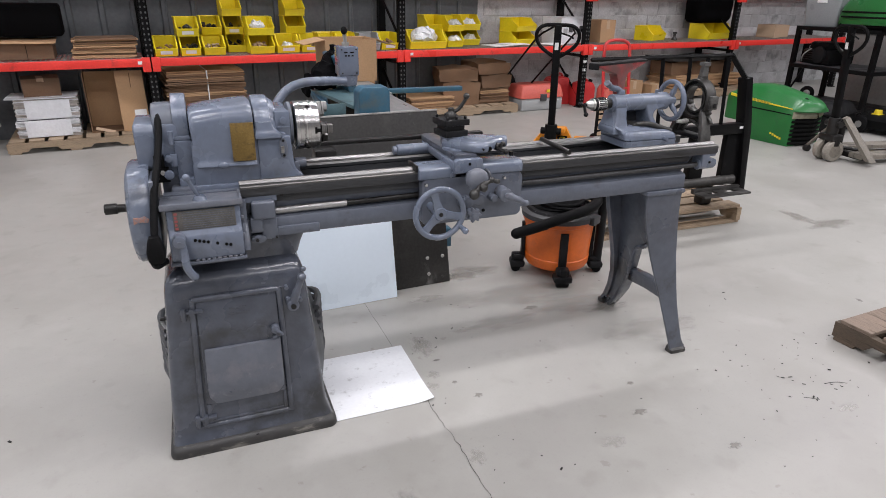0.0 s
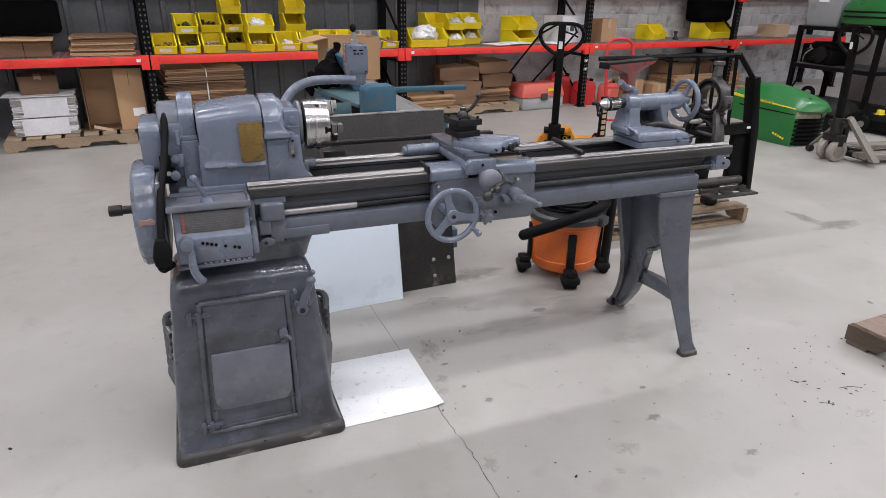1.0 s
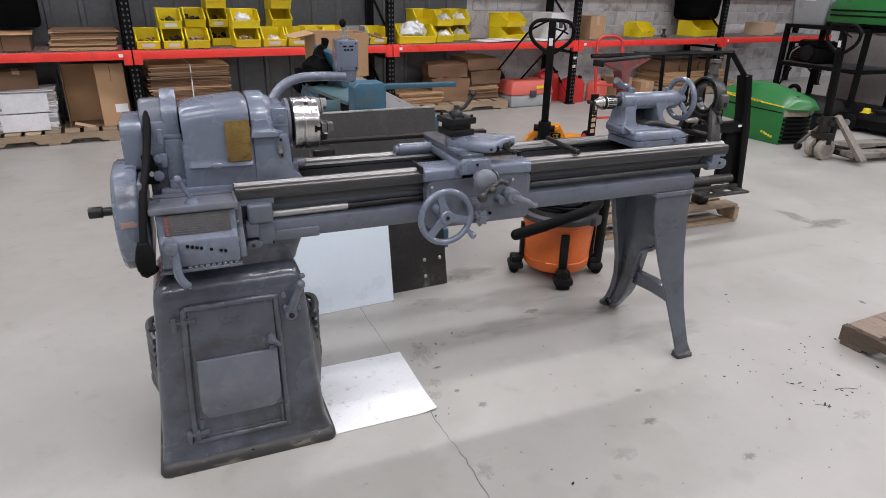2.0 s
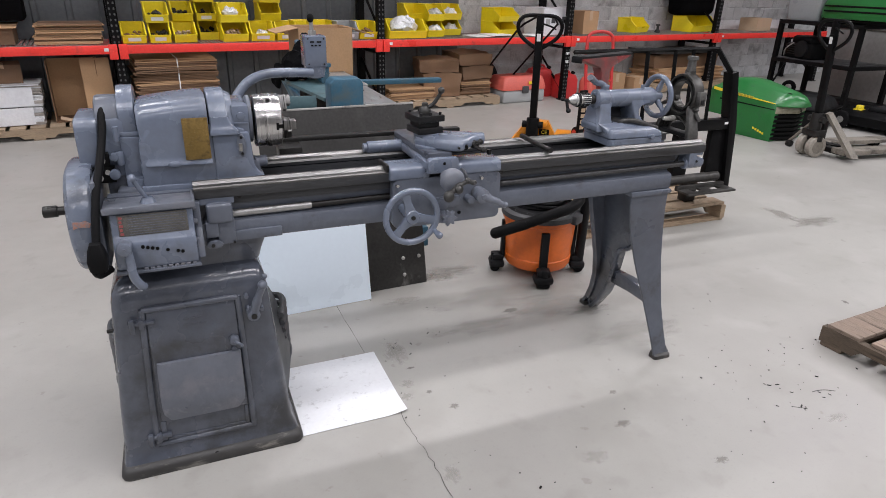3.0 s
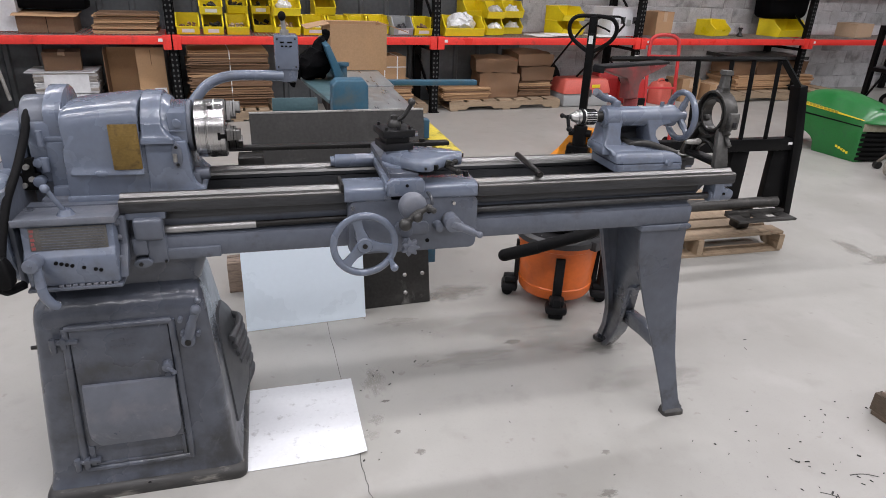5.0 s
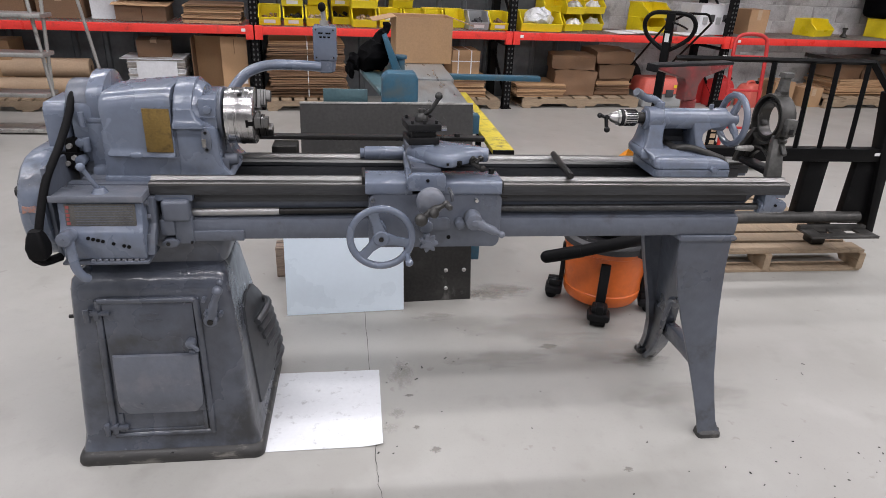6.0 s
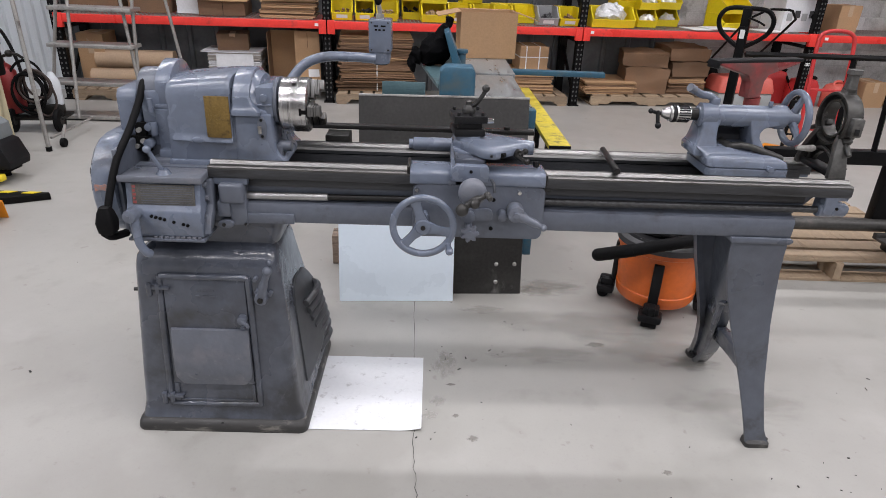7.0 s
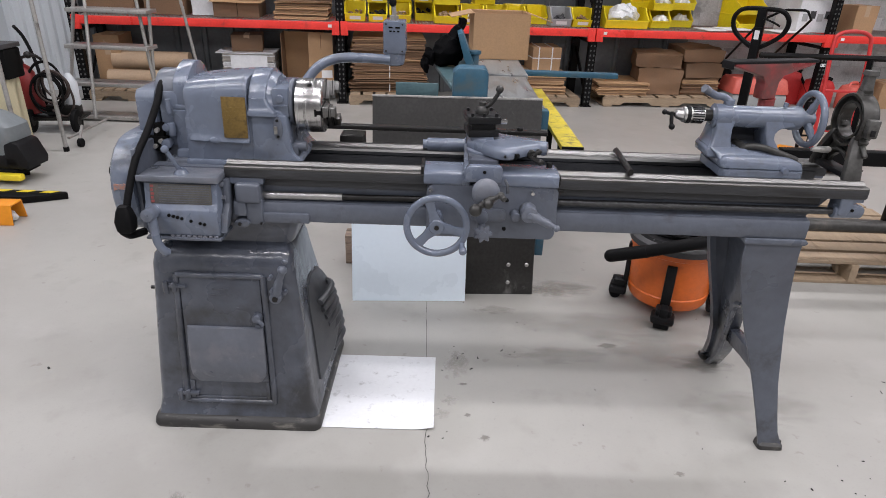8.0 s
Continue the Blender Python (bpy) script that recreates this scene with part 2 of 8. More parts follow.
WHITEP = mat("white_painted_metal", (0.6, 0.63, 0.66), 0.4, var=0.06, scale=3)
CONC = mat("wall_block_concrete", (0.52, 0.525, 0.53), 0.85, var=0.24, scale=5, fine=60, bump=0.5, bdist=0.004, rnd=0.09, stain=(0.27, 0.27, 0.27), stain_amt=0.5, stain_scale=3)
CEIL = mat("grey_ceiling_panel", (0.1, 0.1, 0.104), 0.7, var=0.06, scale=1)
DARKP = mat("dark_plastic", (0.011, 0.011, 0.012), 0.5, var=0.2, spec=0.16)


def floor_material():
    m = mat("polished_concrete", (0.37, 0.362, 0.337), 0.42, var=0.05, scale=0.8, fine=9, bump=0.03, rvar=0.1)
    nt = m.node_tree; N, Lk = nt.nodes, nt.links
    b = N["Principled BSDF"]
    old = b.inputs["Base Color"].links[0].from_socket
    tc = N.new("ShaderNodeTexCoord")

    def layer(src, scale, lo, hi, colour, amount, detail=6):
        n = N.new("ShaderNodeTexNoise"); n.inputs["Scale"].default_value = scale; n.inputs["Detail"].default_value = detail
        Lk.new(tc.outputs["Object"], n.inputs["Vector"])
        r = N.new("ShaderNodeMapRange"); r.interpolation_type = "SMOOTHSTEP"
        r.inputs[1].default_value, r.inputs[2].default_value, r.inputs[4].default_value = lo, hi, amount
        Lk.new(n.outputs[0], r.inputs[0])
        x = N.new("ShaderNodeMix"); x.data_type = "RGBA"
        Lk.new(r.outputs[0], x.inputs["Factor"]); Lk.new(src, x.inputs["A"]); x.inputs["B"].default_value = (*colour, 1)
        return x.outputs["Result"]
    c = layer(old, 0.55, 0.42, 0.66, (0.33, 0.317, 0.297), 0.5, 4)
    c = layer(c, 1.7, 0.48, 0.68, (0.305, 0.295, 0.268), 0.5, 7)
    c = layer(c, 6.5, 0.56, 0.74, (0.27, 0.26, 0.234), 0.4, 8)
    c = layer(c, 38.0, 0.58, 0.72, (0.3, 0.286, 0.265), 0.22, 6)
    c = layer(c, 120.0, 0.56, 0.72, (0.3, 0.288, 0.27), 0.25, 3)
    c = layer(c, 3.1, 0.56, 0.72, (0.45, 0.437, 0.418), 0.3, 8)
    c = layer(c, 14.0, 0.68, 0.73, (0.24, 0.225, 0.2), 0.5, 4)
    Lk.new(c, b.inputs["Base Color"])
    return m


FLOOR = floor_material()
RIBWALL = mat("grey_ribbed_wall_metal", (0.125, 0.135, 0.144), 0.5, 0.2, var=0.2, scale=2, fine=30, stain=(0.09, 0.095, 0.1), stain_amt=0.4, stain_scale=2)
REDDARK = mat("dark_red_paint", (0.22, 0.02, 0.02), 0.45, var=0.2)
SMOKE = mat("smoked_red_plastic", (0.24, 0.045, 0.045), 0.35, var=0.25, stain=(0.12, 0.06, 0.055), stain_amt=0.4)
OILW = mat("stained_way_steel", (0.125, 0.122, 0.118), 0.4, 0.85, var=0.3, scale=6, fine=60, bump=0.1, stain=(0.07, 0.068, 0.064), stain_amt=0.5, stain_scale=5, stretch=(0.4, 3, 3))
# oily way sides; also the painted shade in the tailstock opening
OILY_SHADE = mat("oily_and_shaded_iron", (0.05, 0.052, 0.057), 0.45, 0.2, var=0.4, scale=6, fine=90, bump=0.2, stain=(0.024, 0.024, 0.025), stain_amt=0.5, stain_scale=7, stretch=(0.4, 3, 3))
SCREW = mat("lead_screw_steel", (0.11, 0.11, 0.112), 0.42, 0.7, var=0.3)
GRIME = mat("grimy_fork_paint", (0.2, 0.18, 0.15), 0.6, var=0.3, scale=8, fine=60, stain=(0.07, 0.06, 0.05), stain_amt=0.5)
GRIMEB = mat("worn_black_steel", (0.05, 0.048, 0.045), 0.5, 0.3, var=0.4, scale=9, fine=60, stain=(0.11, 0.1, 0.09), stain_amt=0.4, stain_scale=8)
GREYCH = mat("dull_grey_steel_sheet", (0.3, 0.29, 0.28), 0.55, var=0.18, scale=2, fine=20, bump=0.05, stain=(0.22, 0.21, 0.2), stain_amt=0.4, stain_scale=2)
WHEELP = mat("dirty_pale_polyurethane", (0.3, 0.275, 0.235), 0.55, var=0.25, scale=12, fine=60, stain=(0.12, 0.11, 0.1), stain_amt=0.4)
TANKG = mat("dull_grey_tank_plastic", (0.17, 0.19, 0.2), 0.45, var=0.12, scale=6, fine=40)
HOSE = mat("dirty_brown_hose", (0.045, 0.03, 0.026), 0.55, var=0.3, scale=20)
# grey fill stands in for the lit background showing through the post slots
HOLE = mat("post_slot", (0.1, 0.1, 0.1), 0.6, var=0.1, spec=0.15)


# ---- shapes ----
def bevel(bm, b, seg=2, ang=25):
    if b <= 0:
        return bm
    bm.normal_update()
    es = [e for e in bm.edges if len(e.link_faces) == 2 and e.calc_face_angle(0) > radians(ang)]
    bmesh.ops.bevel(bm, geom=es, offset=b, segments=seg, profile=0.5, affect="EDGES", clamp_overlap=True)
    return bm


def bx(x0, x1, y0, y1, z0, z1, b=0.0, seg=2):
    bm = bmesh.new()
    bmesh.ops.create_cube(bm, size=1, matrix=Matrix.Translation(((x0 + x1) / 2, (y0 + y1) / 2, (z0 + z1) / 2)) @ Matrix.Diagonal((abs(x1 - x0), abs(y1 - y0), abs(z1 - z0), 1)))
    return bevel(bm, b, seg)


def loft(loops, cap=True):
    bm = bmesh.new()
    rows = [[bm.verts.new(p) for p in lp] for lp in loops]
    n = len(rows[0])
    for a, c in zip(rows, rows[1:]):
        for i in range(n):
            bm.faces.new((a[i], a[(i + 1) % n], c[(i + 1) % n], c[i]))
    if cap:
        bm.faces.new(rows[0][::-1]); bm.faces.new(rows[-1])
    bmesh.ops.recalc_face_normals(bm, faces=bm.faces)
    return bm


def rev(profile, p0, p1, seg=28):
    """Turned solid: profile of (distance along the axis, radius)."""
    p0, p1 = Vector(p0), Vector(p1)
    d = (p1 - p0).normalized()
    q = d.to_track_quat("Z", "Y").to_matrix()
    loops = []
    for a, r in profile:
        loops.append([p0 + q @ Vector((r * math.cos(2 * math.pi * i / seg), r * math.sin(2 * math.pi * i / seg), a)) for i in range(seg)])
    return loft(loops)


def cy(p0, p1, r0, r1=None, seg=24, b=0.0):
    r1 = r0 if r1 is None else r1
    n = (Vector(p1) - Vector(p0)).length
    if b > 0:
        return rev([(0, r0 - b), (b * 0.3, r0 - b * 0.3), (b, r0), (n - b, r1), (n - b * 0.3, r1 - b * 0.3), (n, r1 - b)], p0, p1, seg)
    return rev([(0, r0), (n, r1)], p0, p1, seg)


def ball(c, r, s=(1, 1, 1), u=16, v=10):
    bm = bmesh.new()
    bmesh.ops.create_uvsphere(bm, u_segments=u, v_segments=v, radius=r, matrix=Matrix.Translation(c) @ Matrix.Diagonal((*s, 1)))
    return bm


def pr(outline, axis, a0, a1, b=0.0, seg=2):
    f = {"x": lambda p, a: (a, p[0], p[1]), "y": lambda p, a: (p[0], a, p[1]), "z": lambda p, a: (p[0], p[1], a)}[axis]
    return bevel(loft([[f(p, a0) for p in outline], [f(p, a1) for p in outline]]), b, seg)


def smooth_path(pts, n=6):
    P = [Vector(p) for p in pts]
    out = []
    for i in range(len(P) - 1):
        a, b, c, d = P[max(i - 1, 0)], P[i], P[i + 1], P[min(i + 2, len(P) - 1)]
        for k in range(n):
            t = k / n
            out.append(0.5 * ((2 * b) + (c - a) * t + (2 * a - 5 * b + 4 * c - d) * t * t + (3 * b - a - 3 * c + d) * t ** 3))
    return out + [P[-1]]


def tb(pts, r, seg=10, n=6, closed=False):
    """Round bar along a path."""
    P = smooth_path(pts, n) if n > 1 else [Vector(p) for p in pts]
    if closed:
        P = P[:-1] if (P[0] - P[-1]).length < 1e-6 else P
    loops, up = [], None
    m = len(P)
    for i, p in enumerate(P):
        d = (P[(i + 1) % m] - P[i - 1]) if closed else (P[min(i + 1, m - 1)] - P[max(i - 1, 0)])
        d.normalize()
        if up is None:
            up = Vector((0, 0, 1)) if abs(d.z) < 0.9 else Vector((1, 0, 0))
        s = d.cross(up).normalized()
        up = s.cross(d).normalized()
        rr = r[i] if isinstance(r, (list, tuple)) else r
        loops.append([p + rr * (math.cos(2 * math.pi * k / seg) * s + math.sin(2 * math.pi * k / seg) * up) for k in range(seg)])
    if closed:
        loops.append(loops[0])
        bm = loft(loops, cap=False)
        bmesh.ops.remove_doubles(bm, verts=bm.verts, dist=1e-6)
        return bm
    return loft(loops)


def ringpath(c, axis, R, n=36, a0=0, a1=360):
    q = Vector(axis).to_track_quat("Z", "Y").to_matrix()
    k = n if a1 - a0 >= 360 else n + 1
    return [Vector(c) + q @ Vector((R * math.cos(radians(a0 + (a1 - a0) * i / n)), R * math.sin(radians(a0 + (a1 - a0) * i / n)), 0)) for i in range(k)]


def tor(c, axis, R, r, n=36, seg=10):
    return tb(ringpath(c, axis, R, n), r, seg, 1, True)


def J(*bms):
    out = bms[0]
    for o in bms[1:]:
        me = bpy.data.meshes.new("tmp")
        o.to_mesh(me); o.free()
        out.from_mesh(me)
        bpy.data.meshes.remove(me)
    return out


def mv(bm, m):
    bmesh.ops.transform(bm, matrix=m, verts=bm.verts)
    return bm


def rrect(x0, x1, y0, y1, r, n=5):
    out = []
    for cx, cy_, a in ((x1 - r, y1 - r, 0), (x0 + r, y1 - r, 90), (x0 + r, y0 + r, 180), (x1 - r, y0 + r, 270)):
        for i in range(n + 1):
            t = radians(a + 90 * i / n)
            out.append((cx + r * math.cos(t), cy_ + r * math.sin(t)))
    return out


def wob(bm, amt, sc, seed=0.0):
    for v in bm.verts:
        v.co += amt * noise.noise_vector(v.co * sc + Vector((seed, seed * 2, 0)))
    return bm


def mesh_of(name, bm, material, sharp=38):
    me = bpy.data.meshes.new(name)
    bmesh.ops.recalc_face_normals(bm, faces=bm.faces)
    bm.to_mesh(me); bm.free()
    for p in me.polygons:
        p.use_smooth = True
    me.set_sharp_from_angle(angle=radians(sharp))
    me.materials.append(material)
    return me


def part(name, bm, material, parent, label=""):
    ob = new(name, mesh_of(name, bm, material))
    ob.parent = parent
    return tagged(ob, label)


def piece(name, me, parent, m=None):
    ob = new(name, me)
    ob.parent = parent
    if m is not None:
        ob.matrix_basis = m
    return ob


def thing(name, m, label, category, group="", kind=""):
    ob = new(name)
    ob.empty_display_size = 0.05
    ob.matrix_basis = m if isinstance(m, Matrix) else Matrix.Translation(m)
    return tagged(ob, label, category, group, kind)


def solo(name, bm, material, m, label, category, group="", kind=""):
    ob = new(name, mesh_of(name, bm, material))
    ob.matrix_basis = m if isinstance(m, Matrix) else Matrix.Translation(m)
    return tagged(ob, label, category, group, kind)


def text_bm(body, size, depth=0.001):
    cu = bpy.data.curves.new("writing", "FONT")
    cu.body, cu.size, cu.extrude, cu.align_x, cu.align_y = body, size, depth, "CENTER", "CENTER"
    ob = bpy.data.objects.new("writing", cu)
    scene.collection.objects.link(ob)
    bpy.context.view_layer.update()
    me = bpy.data.meshes.new_from_object(ob.evaluated_get(bpy.context.evaluated_depsgraph_get()))
    bm = bmesh.new(); bm.from_mesh(me)
    bpy.data.objects.remove(ob); bpy.data.meshes.remove(me); bpy.data.curves.remove(cu)
    return bm

# ---- the room ----
RK = pose(-0.148, 5.237, 0, 0, 0, 5.87)   # the line of the racks and the back wall
fl = bmesh.new()
bmesh.ops.create_grid(fl, x_segments=2, y_segments=2, size=1, matrix=Matrix.Translation((4.5, -3.0, 0)) @ Matrix.Diagonal((11, 13, 1, 1)))
tagged(solo("floor", fl, FLOOR, Matrix(), "smooth grey concrete slab with stains and scuffs", "floor", kind="structure"))
WALL_N = 0.78
solo("wall_north", bx(-3.6, 17, WALL_N, WALL_N + 0.2, 0, 5.6), CONC, RK, "grey concrete block wall behind the racks", "wall", kind="structure")
wn = thing("wall_panels", RK, "dark grey ribbed metal wall cladding", "wall", kind="structure")
part("cladding", bx(-2.9, 4.2, WALL_N - 0.03, WALL_N - 0.004, 0, 4.0), RIBWALL, wn)
rb = mesh_of("cladding_rib", pr([(-0.035, 0), (-0.02, -0.022), (0.02, -0.022), (0.035, 0)], "z", 0, 4.0), RIBWALL)
for i in range(23):
    piece("cladding_rib", rb, wn, pose(-2.8 + i * 0.305, WALL_N - 0.03, 0))
ww = thing("white_wall_panels", RK, "white ribbed metal door panels", "wall", kind="structure")
part("cladding", bx(-3.6, -2.86, 0.5, 0.53, 0, 4.0), WHITEP, ww)
rb = mesh_of("cladding_rib", pr([(-0.03, 0), (-0.015, -0.03), (0.015, -0.03), (0.03, 0)], "z", 0, 4.0), WHITEP)
for i in range(7):
    piece("cladding_rib", rb, ww, pose(-3.5 + i * 0.1, 0.5, 0))
blkm = mesh_of("block", bx(-0.195, 0.195, -0.006, 0.0, 0.005, 0.195, 0.003, 1), CONC)
bw = thing("block_courses", RK, "grey concrete block courses", "wall", kind="structure")
for r in range(9):
    for c in range(21):
        piece("block", blkm, bw, pose(4.5 + 0.4 * c + 0.2 * (r % 2), WALL_N - 0.001, 0.2 * r))
solo("wall_south", bx(-4.4, 15, -14.2, -14.0, 0, 5.6), CONC, Matrix(), "plain grey concrete block wall", "wall", kind="structure")
solo("wall_east", bx(13.2, 13.4, -14.0, 8.2, 0, 5.6), RIBWALL, Matrix(), "dark grey ribbed metal wall", "wall", kind="structure")
wl = thing("wall_west", pose(0, 0, 0), "white ribbed metal panel wall", "wall", kind="structure")
part("wall_panel", bx(-3.95, -3.75, -14.0, 6.2, 0, 5.6), WHITEP, wl)
rib = mesh_of("rib", pr([(0, -0.03), (0.02, -0.018), (0.02, 0.018), (0, 0.03)][::-1], "z", 0, 5.4), WHITEP)
for i in range(40):
    piece("rib", rib, wl, pose(-3.75, -6.2 + i * 0.3, 0.02))
solo("ceiling", bx(-4.2, 13.6, -14.2, 8.6, 5.6, 5.7), CEIL, Matrix(), "grey ceiling panels", "ceiling", kind="structure")
fix = thing("strip_light_fixture", (LAMPS[0][0], LAMPS[0][1], LAMP_Z), "long white strip light hung from the ceiling", "ceiling light", "strip lights")
part("housing", bx(-1.7, 1.7, -0.14, 0.14, 0.0, 0.08, 0.01), WHITEP, fix)
for sx in (-1.4, 1.4):
    part("hanger", cy((sx, 0, 0.08), (sx, 0, 5.6 - LAMP_Z), 0.006, seg=8), ALU, fix)
# fixtures at y = -6.0 are added only to go with the fill row
for lx, ly, _ in LAMPS[1:]:
    copy_thing(fix, pose(lx, ly, LAMP_Z))


def rk(u, n, z=0.0, rz=0.0):
    return RK @ pose(u, n, z, 0, 0, rz)


POSTS = (-2.67, 0.0, 2.758, 5.516, 8.42, 11.2)
DEPTH, DECK = 0.62, 0.86


def pallet_rack():
    r = thing("pallet_rack", RK, "warehouse rack with black posts and red beams", "pallet rack")
    hole = mesh_of("post_hole", pr([(-0.007, -0.01), (0.007, -0.01), (0.008, 0.006), (0, 0.012), (-0.008, 0.006)], "y", -0.0015, 0.0015), HOLE)
    for u in POSTS:
        for n in (0.0, DEPTH):
            p = part("post", J(bx(u - 0.042, u + 0.042, n, n + 0.006, 0, 2.6), bx(u - 0.042, u - 0.036, n, n + 0.07, 0, 2.6), bx(u + 0.036, u + 0.042, n, n + 0.07, 0, 2.6), bx(u - 0.06, u + 0.06, n - 0.02, n + 0.09, 0, 0.01)), BLACK, r, "black steel upright")
            if n == 0.0:
                for i in range(30):
                    for sx in (-0.02, 0.02):
                        piece("post_hole", hole, p, pose(u + sx, -0.002, 0.06 + i * 0.0508))
        for z0, z1 in ((0.1, 0.6), (0.7, 0.7), (0.95, 1.45), (1.6, 1.6)):
            part("brace", tb([(u, 0.035, z0), (u, DEPTH + 0.035, z1)], 0.02, 4, 1), BLACK, r)
    for a, c in zip(POSTS, POSTS[1:]):
        for z in (0.77, 1.46):
            for n, s in ((0.0, -1), (DEPTH + 0.07, 1)):
                y0, y1 = (-0.045, 0.0) if s < 0 else (DEPTH + 0.02, DEPTH + 0.065)
                step = bx(a + 0.05, c - 0.05, y0, y1, z, z + 0.078, 0.004)
                bmn = part("beam", step, RED, r, "red step beam")
                if s < 0:
                    for u in (a + 0.045, c - 0.045):
                        part("connector", bx(u - 0.038, u + 0.038, -0.052, -0.004, z - 0.05, z + 0.088, 0.003), RED, bmn)
                        for k in range(3):
                            part("rivet", cy((u, -0.055, z - 0.03 + 0.045 * k), (u, -0.05, z - 0.03 + 0.045 * k), 0.008, seg=8), RED, bmn)
            dk = J(*[bx(a + 0.06, c - 0.06, 0.0 + 0.1 * i, 0.006 + 0.1 * i, z + 0.078, z + 0.083) for i in range(7)], *[bx(a + 0.08 + 0.04 * i, a + 0.087 + 0.04 * i, -0.03, DEPTH + 0.06, z + 0.083, z + 0.088) for i in range(int((c - a - 0.16) / 0.04))])
            part("wire_deck", dk, ALU, r, "wire mesh deck")
    for u in (POSTS[1] - 0.1, POSTS[2] + 0.1, POSTS[3] + 0.12, POSTS[4] + 0.1):
        part("bay_label", bx(u - 0.022, u + 0.022, -0.0475, -0.045, 0.795, 0.825), LABEL, r)
    for z in (0.5, 0.61):
        part("bay_label", bx(5.516 - 0.03, 5.516 + 0.03, -0.003, 0.0, z, z + 0.035), LABEL, r)


pallet_rack()
BINS = {}


def storage_bin(u, n, z, w=0.2, d=0.3, h=0.18, material=None, rz=0, label="yellow plastic hopper-front storage bin", tag=True):
    key = (round(w, 2), round(d, 2), round(h, 2), (material or YELLOW).name)
    if key not in BINS:
        t = 0.004
        f = 0.1 * d / 0.3
        side = [(0.012, 0.0), (d, 0.0), (d, h), (f, h), (f * 0.8, h * 0.8), (-0.012, h * 0.42), (-0.012, h * 0.36)]
        lip = [(0.012, 0.0), (0.018, 0.0), (-0.003, h * 0.42), (-0.018, h * 0.43), (-0.018, h * 0.38), (-0.01, h * 0.37)]
        body = J(bx(-w / 2 + 0.006, w / 2 - 0.006, 0.012, d, 0, t), bx(-w / 2, w / 2, d - t, d, 0, h), *[pr(side, "x", sx, sx + t) for sx in (-w / 2, w / 2 - t)], pr(lip, "x", -w / 2, w / 2))
        rim = J(*[tb([(sx, d, h), (sx, f, h), (sx, f * 0.8, h * 0.8), (sx, -0.012, h * 0.42)], 0.008, 6, 1) for sx in (-w / 2, w / 2)], tb([(-w / 2, d, h), (w / 2, d, h)], 0.007, 6, 1))
        BINS[key] = (mesh_of("bin_body", body, material or YELLOW), mesh_of("bin_rim", rim, material or YELLOW), mesh_of("bin_label", mv(bx(-w * 0.27, w * 0.27, -0.0015, 0.0015, -h * 0.1, h * 0.1), Matrix.Translation((0, 0.0005, h * 0.2)) @ Matrix.Rotation(radians(17), 4, "X")), LABEL))
    b = thing("storage_bin", rk(u, n, z, rz), label, "storage bin", "storage bins on the rack")
    for nm, me in zip(("body", "rim", "label_card"), BINS[key]):
        if nm != "label_card" or tag:
            piece(nm, me, b)
    return b


Z0 = DECK + 0.002
for u, n, z, w, tag in ((0.16, -0.02, Z0, 0.21, True), (0.395, -0.02, Z0, 0.19, True), (0.63, -0.02, Z0, 0.21, False), (0.9, 0.24, Z0, 0.19, False), (1.12, -0.02, Z0, 0.25, False), (1.405, 0.0, Z0, 0.24, True), (1.67, 0.02, Z0, 0.22, True),
                        (0.39, 0.02, Z0 + 0.185, 0.21, True), (0.655, 0.24, Z0 + 0.185, 0.2, False), (0.89, 0.26, Z0 + 0.185, 0.19, True), (1.125, 0.01, Z0 + 0.185, 0.27, False), (0.88, 0.26, Z0 + 0.37, 0.2, False), (0.66, 0.24, Z0, 0.2, False),
                        (1.57, 0.28, Z0, 0.22, False), (1.57, 0.28, Z0 + 0.185, 0.22, False), (1.57, 0.28, Z0 + 0.37, 0.22, False), (1.93, 0.2, Z0, 0.22, False), (2.15, 0.2, Z0, 0.22, False), (2.62, 0.03, Z0, 0.22, True), (1.88, 0.02, Z0, 0.2, True)):
    storage_bin(u, n, z, w, tag=tag)
storage_bin(2.38, 0.03, Z0, 0.22, material=GREYBIN, label="grey plastic hopper-front storage bin")
storage_bin(3.1, -0.01, Z0, 0.48, 0.34, 0.2, tag=False, label="wide yellow storage bin holding a clear plastic bag")
for z in (Z0, Z0 + 0.185):
    storage_bin(3.54, 0.12, z, 0.22, tag=False)
    storage_bin(3.86, 0.3, z, 0.26, tag=False)
storage_bin(3.35, 0.3, Z0 + 0.185, 0.24, tag=False)
storage_bin(3.35, 0.3, Z0, 0.24, tag=False)
for z in (Z0, Z0 + 0.165):
    storage_bin(4.66, 0.22, z, 0.38, 0.32, 0.16, rz=14, tag=False, label="large yellow storage bin stacked on the rack")
storage_bin(7.08, 0.25, Z0, 0.4, 0.3, 0.2, rz=18, tag=False)
storage_bin(8.36, 0.2, Z0, 0.7, 0.36, 0.22, rz=10, tag=False, label="long yellow storage bin")
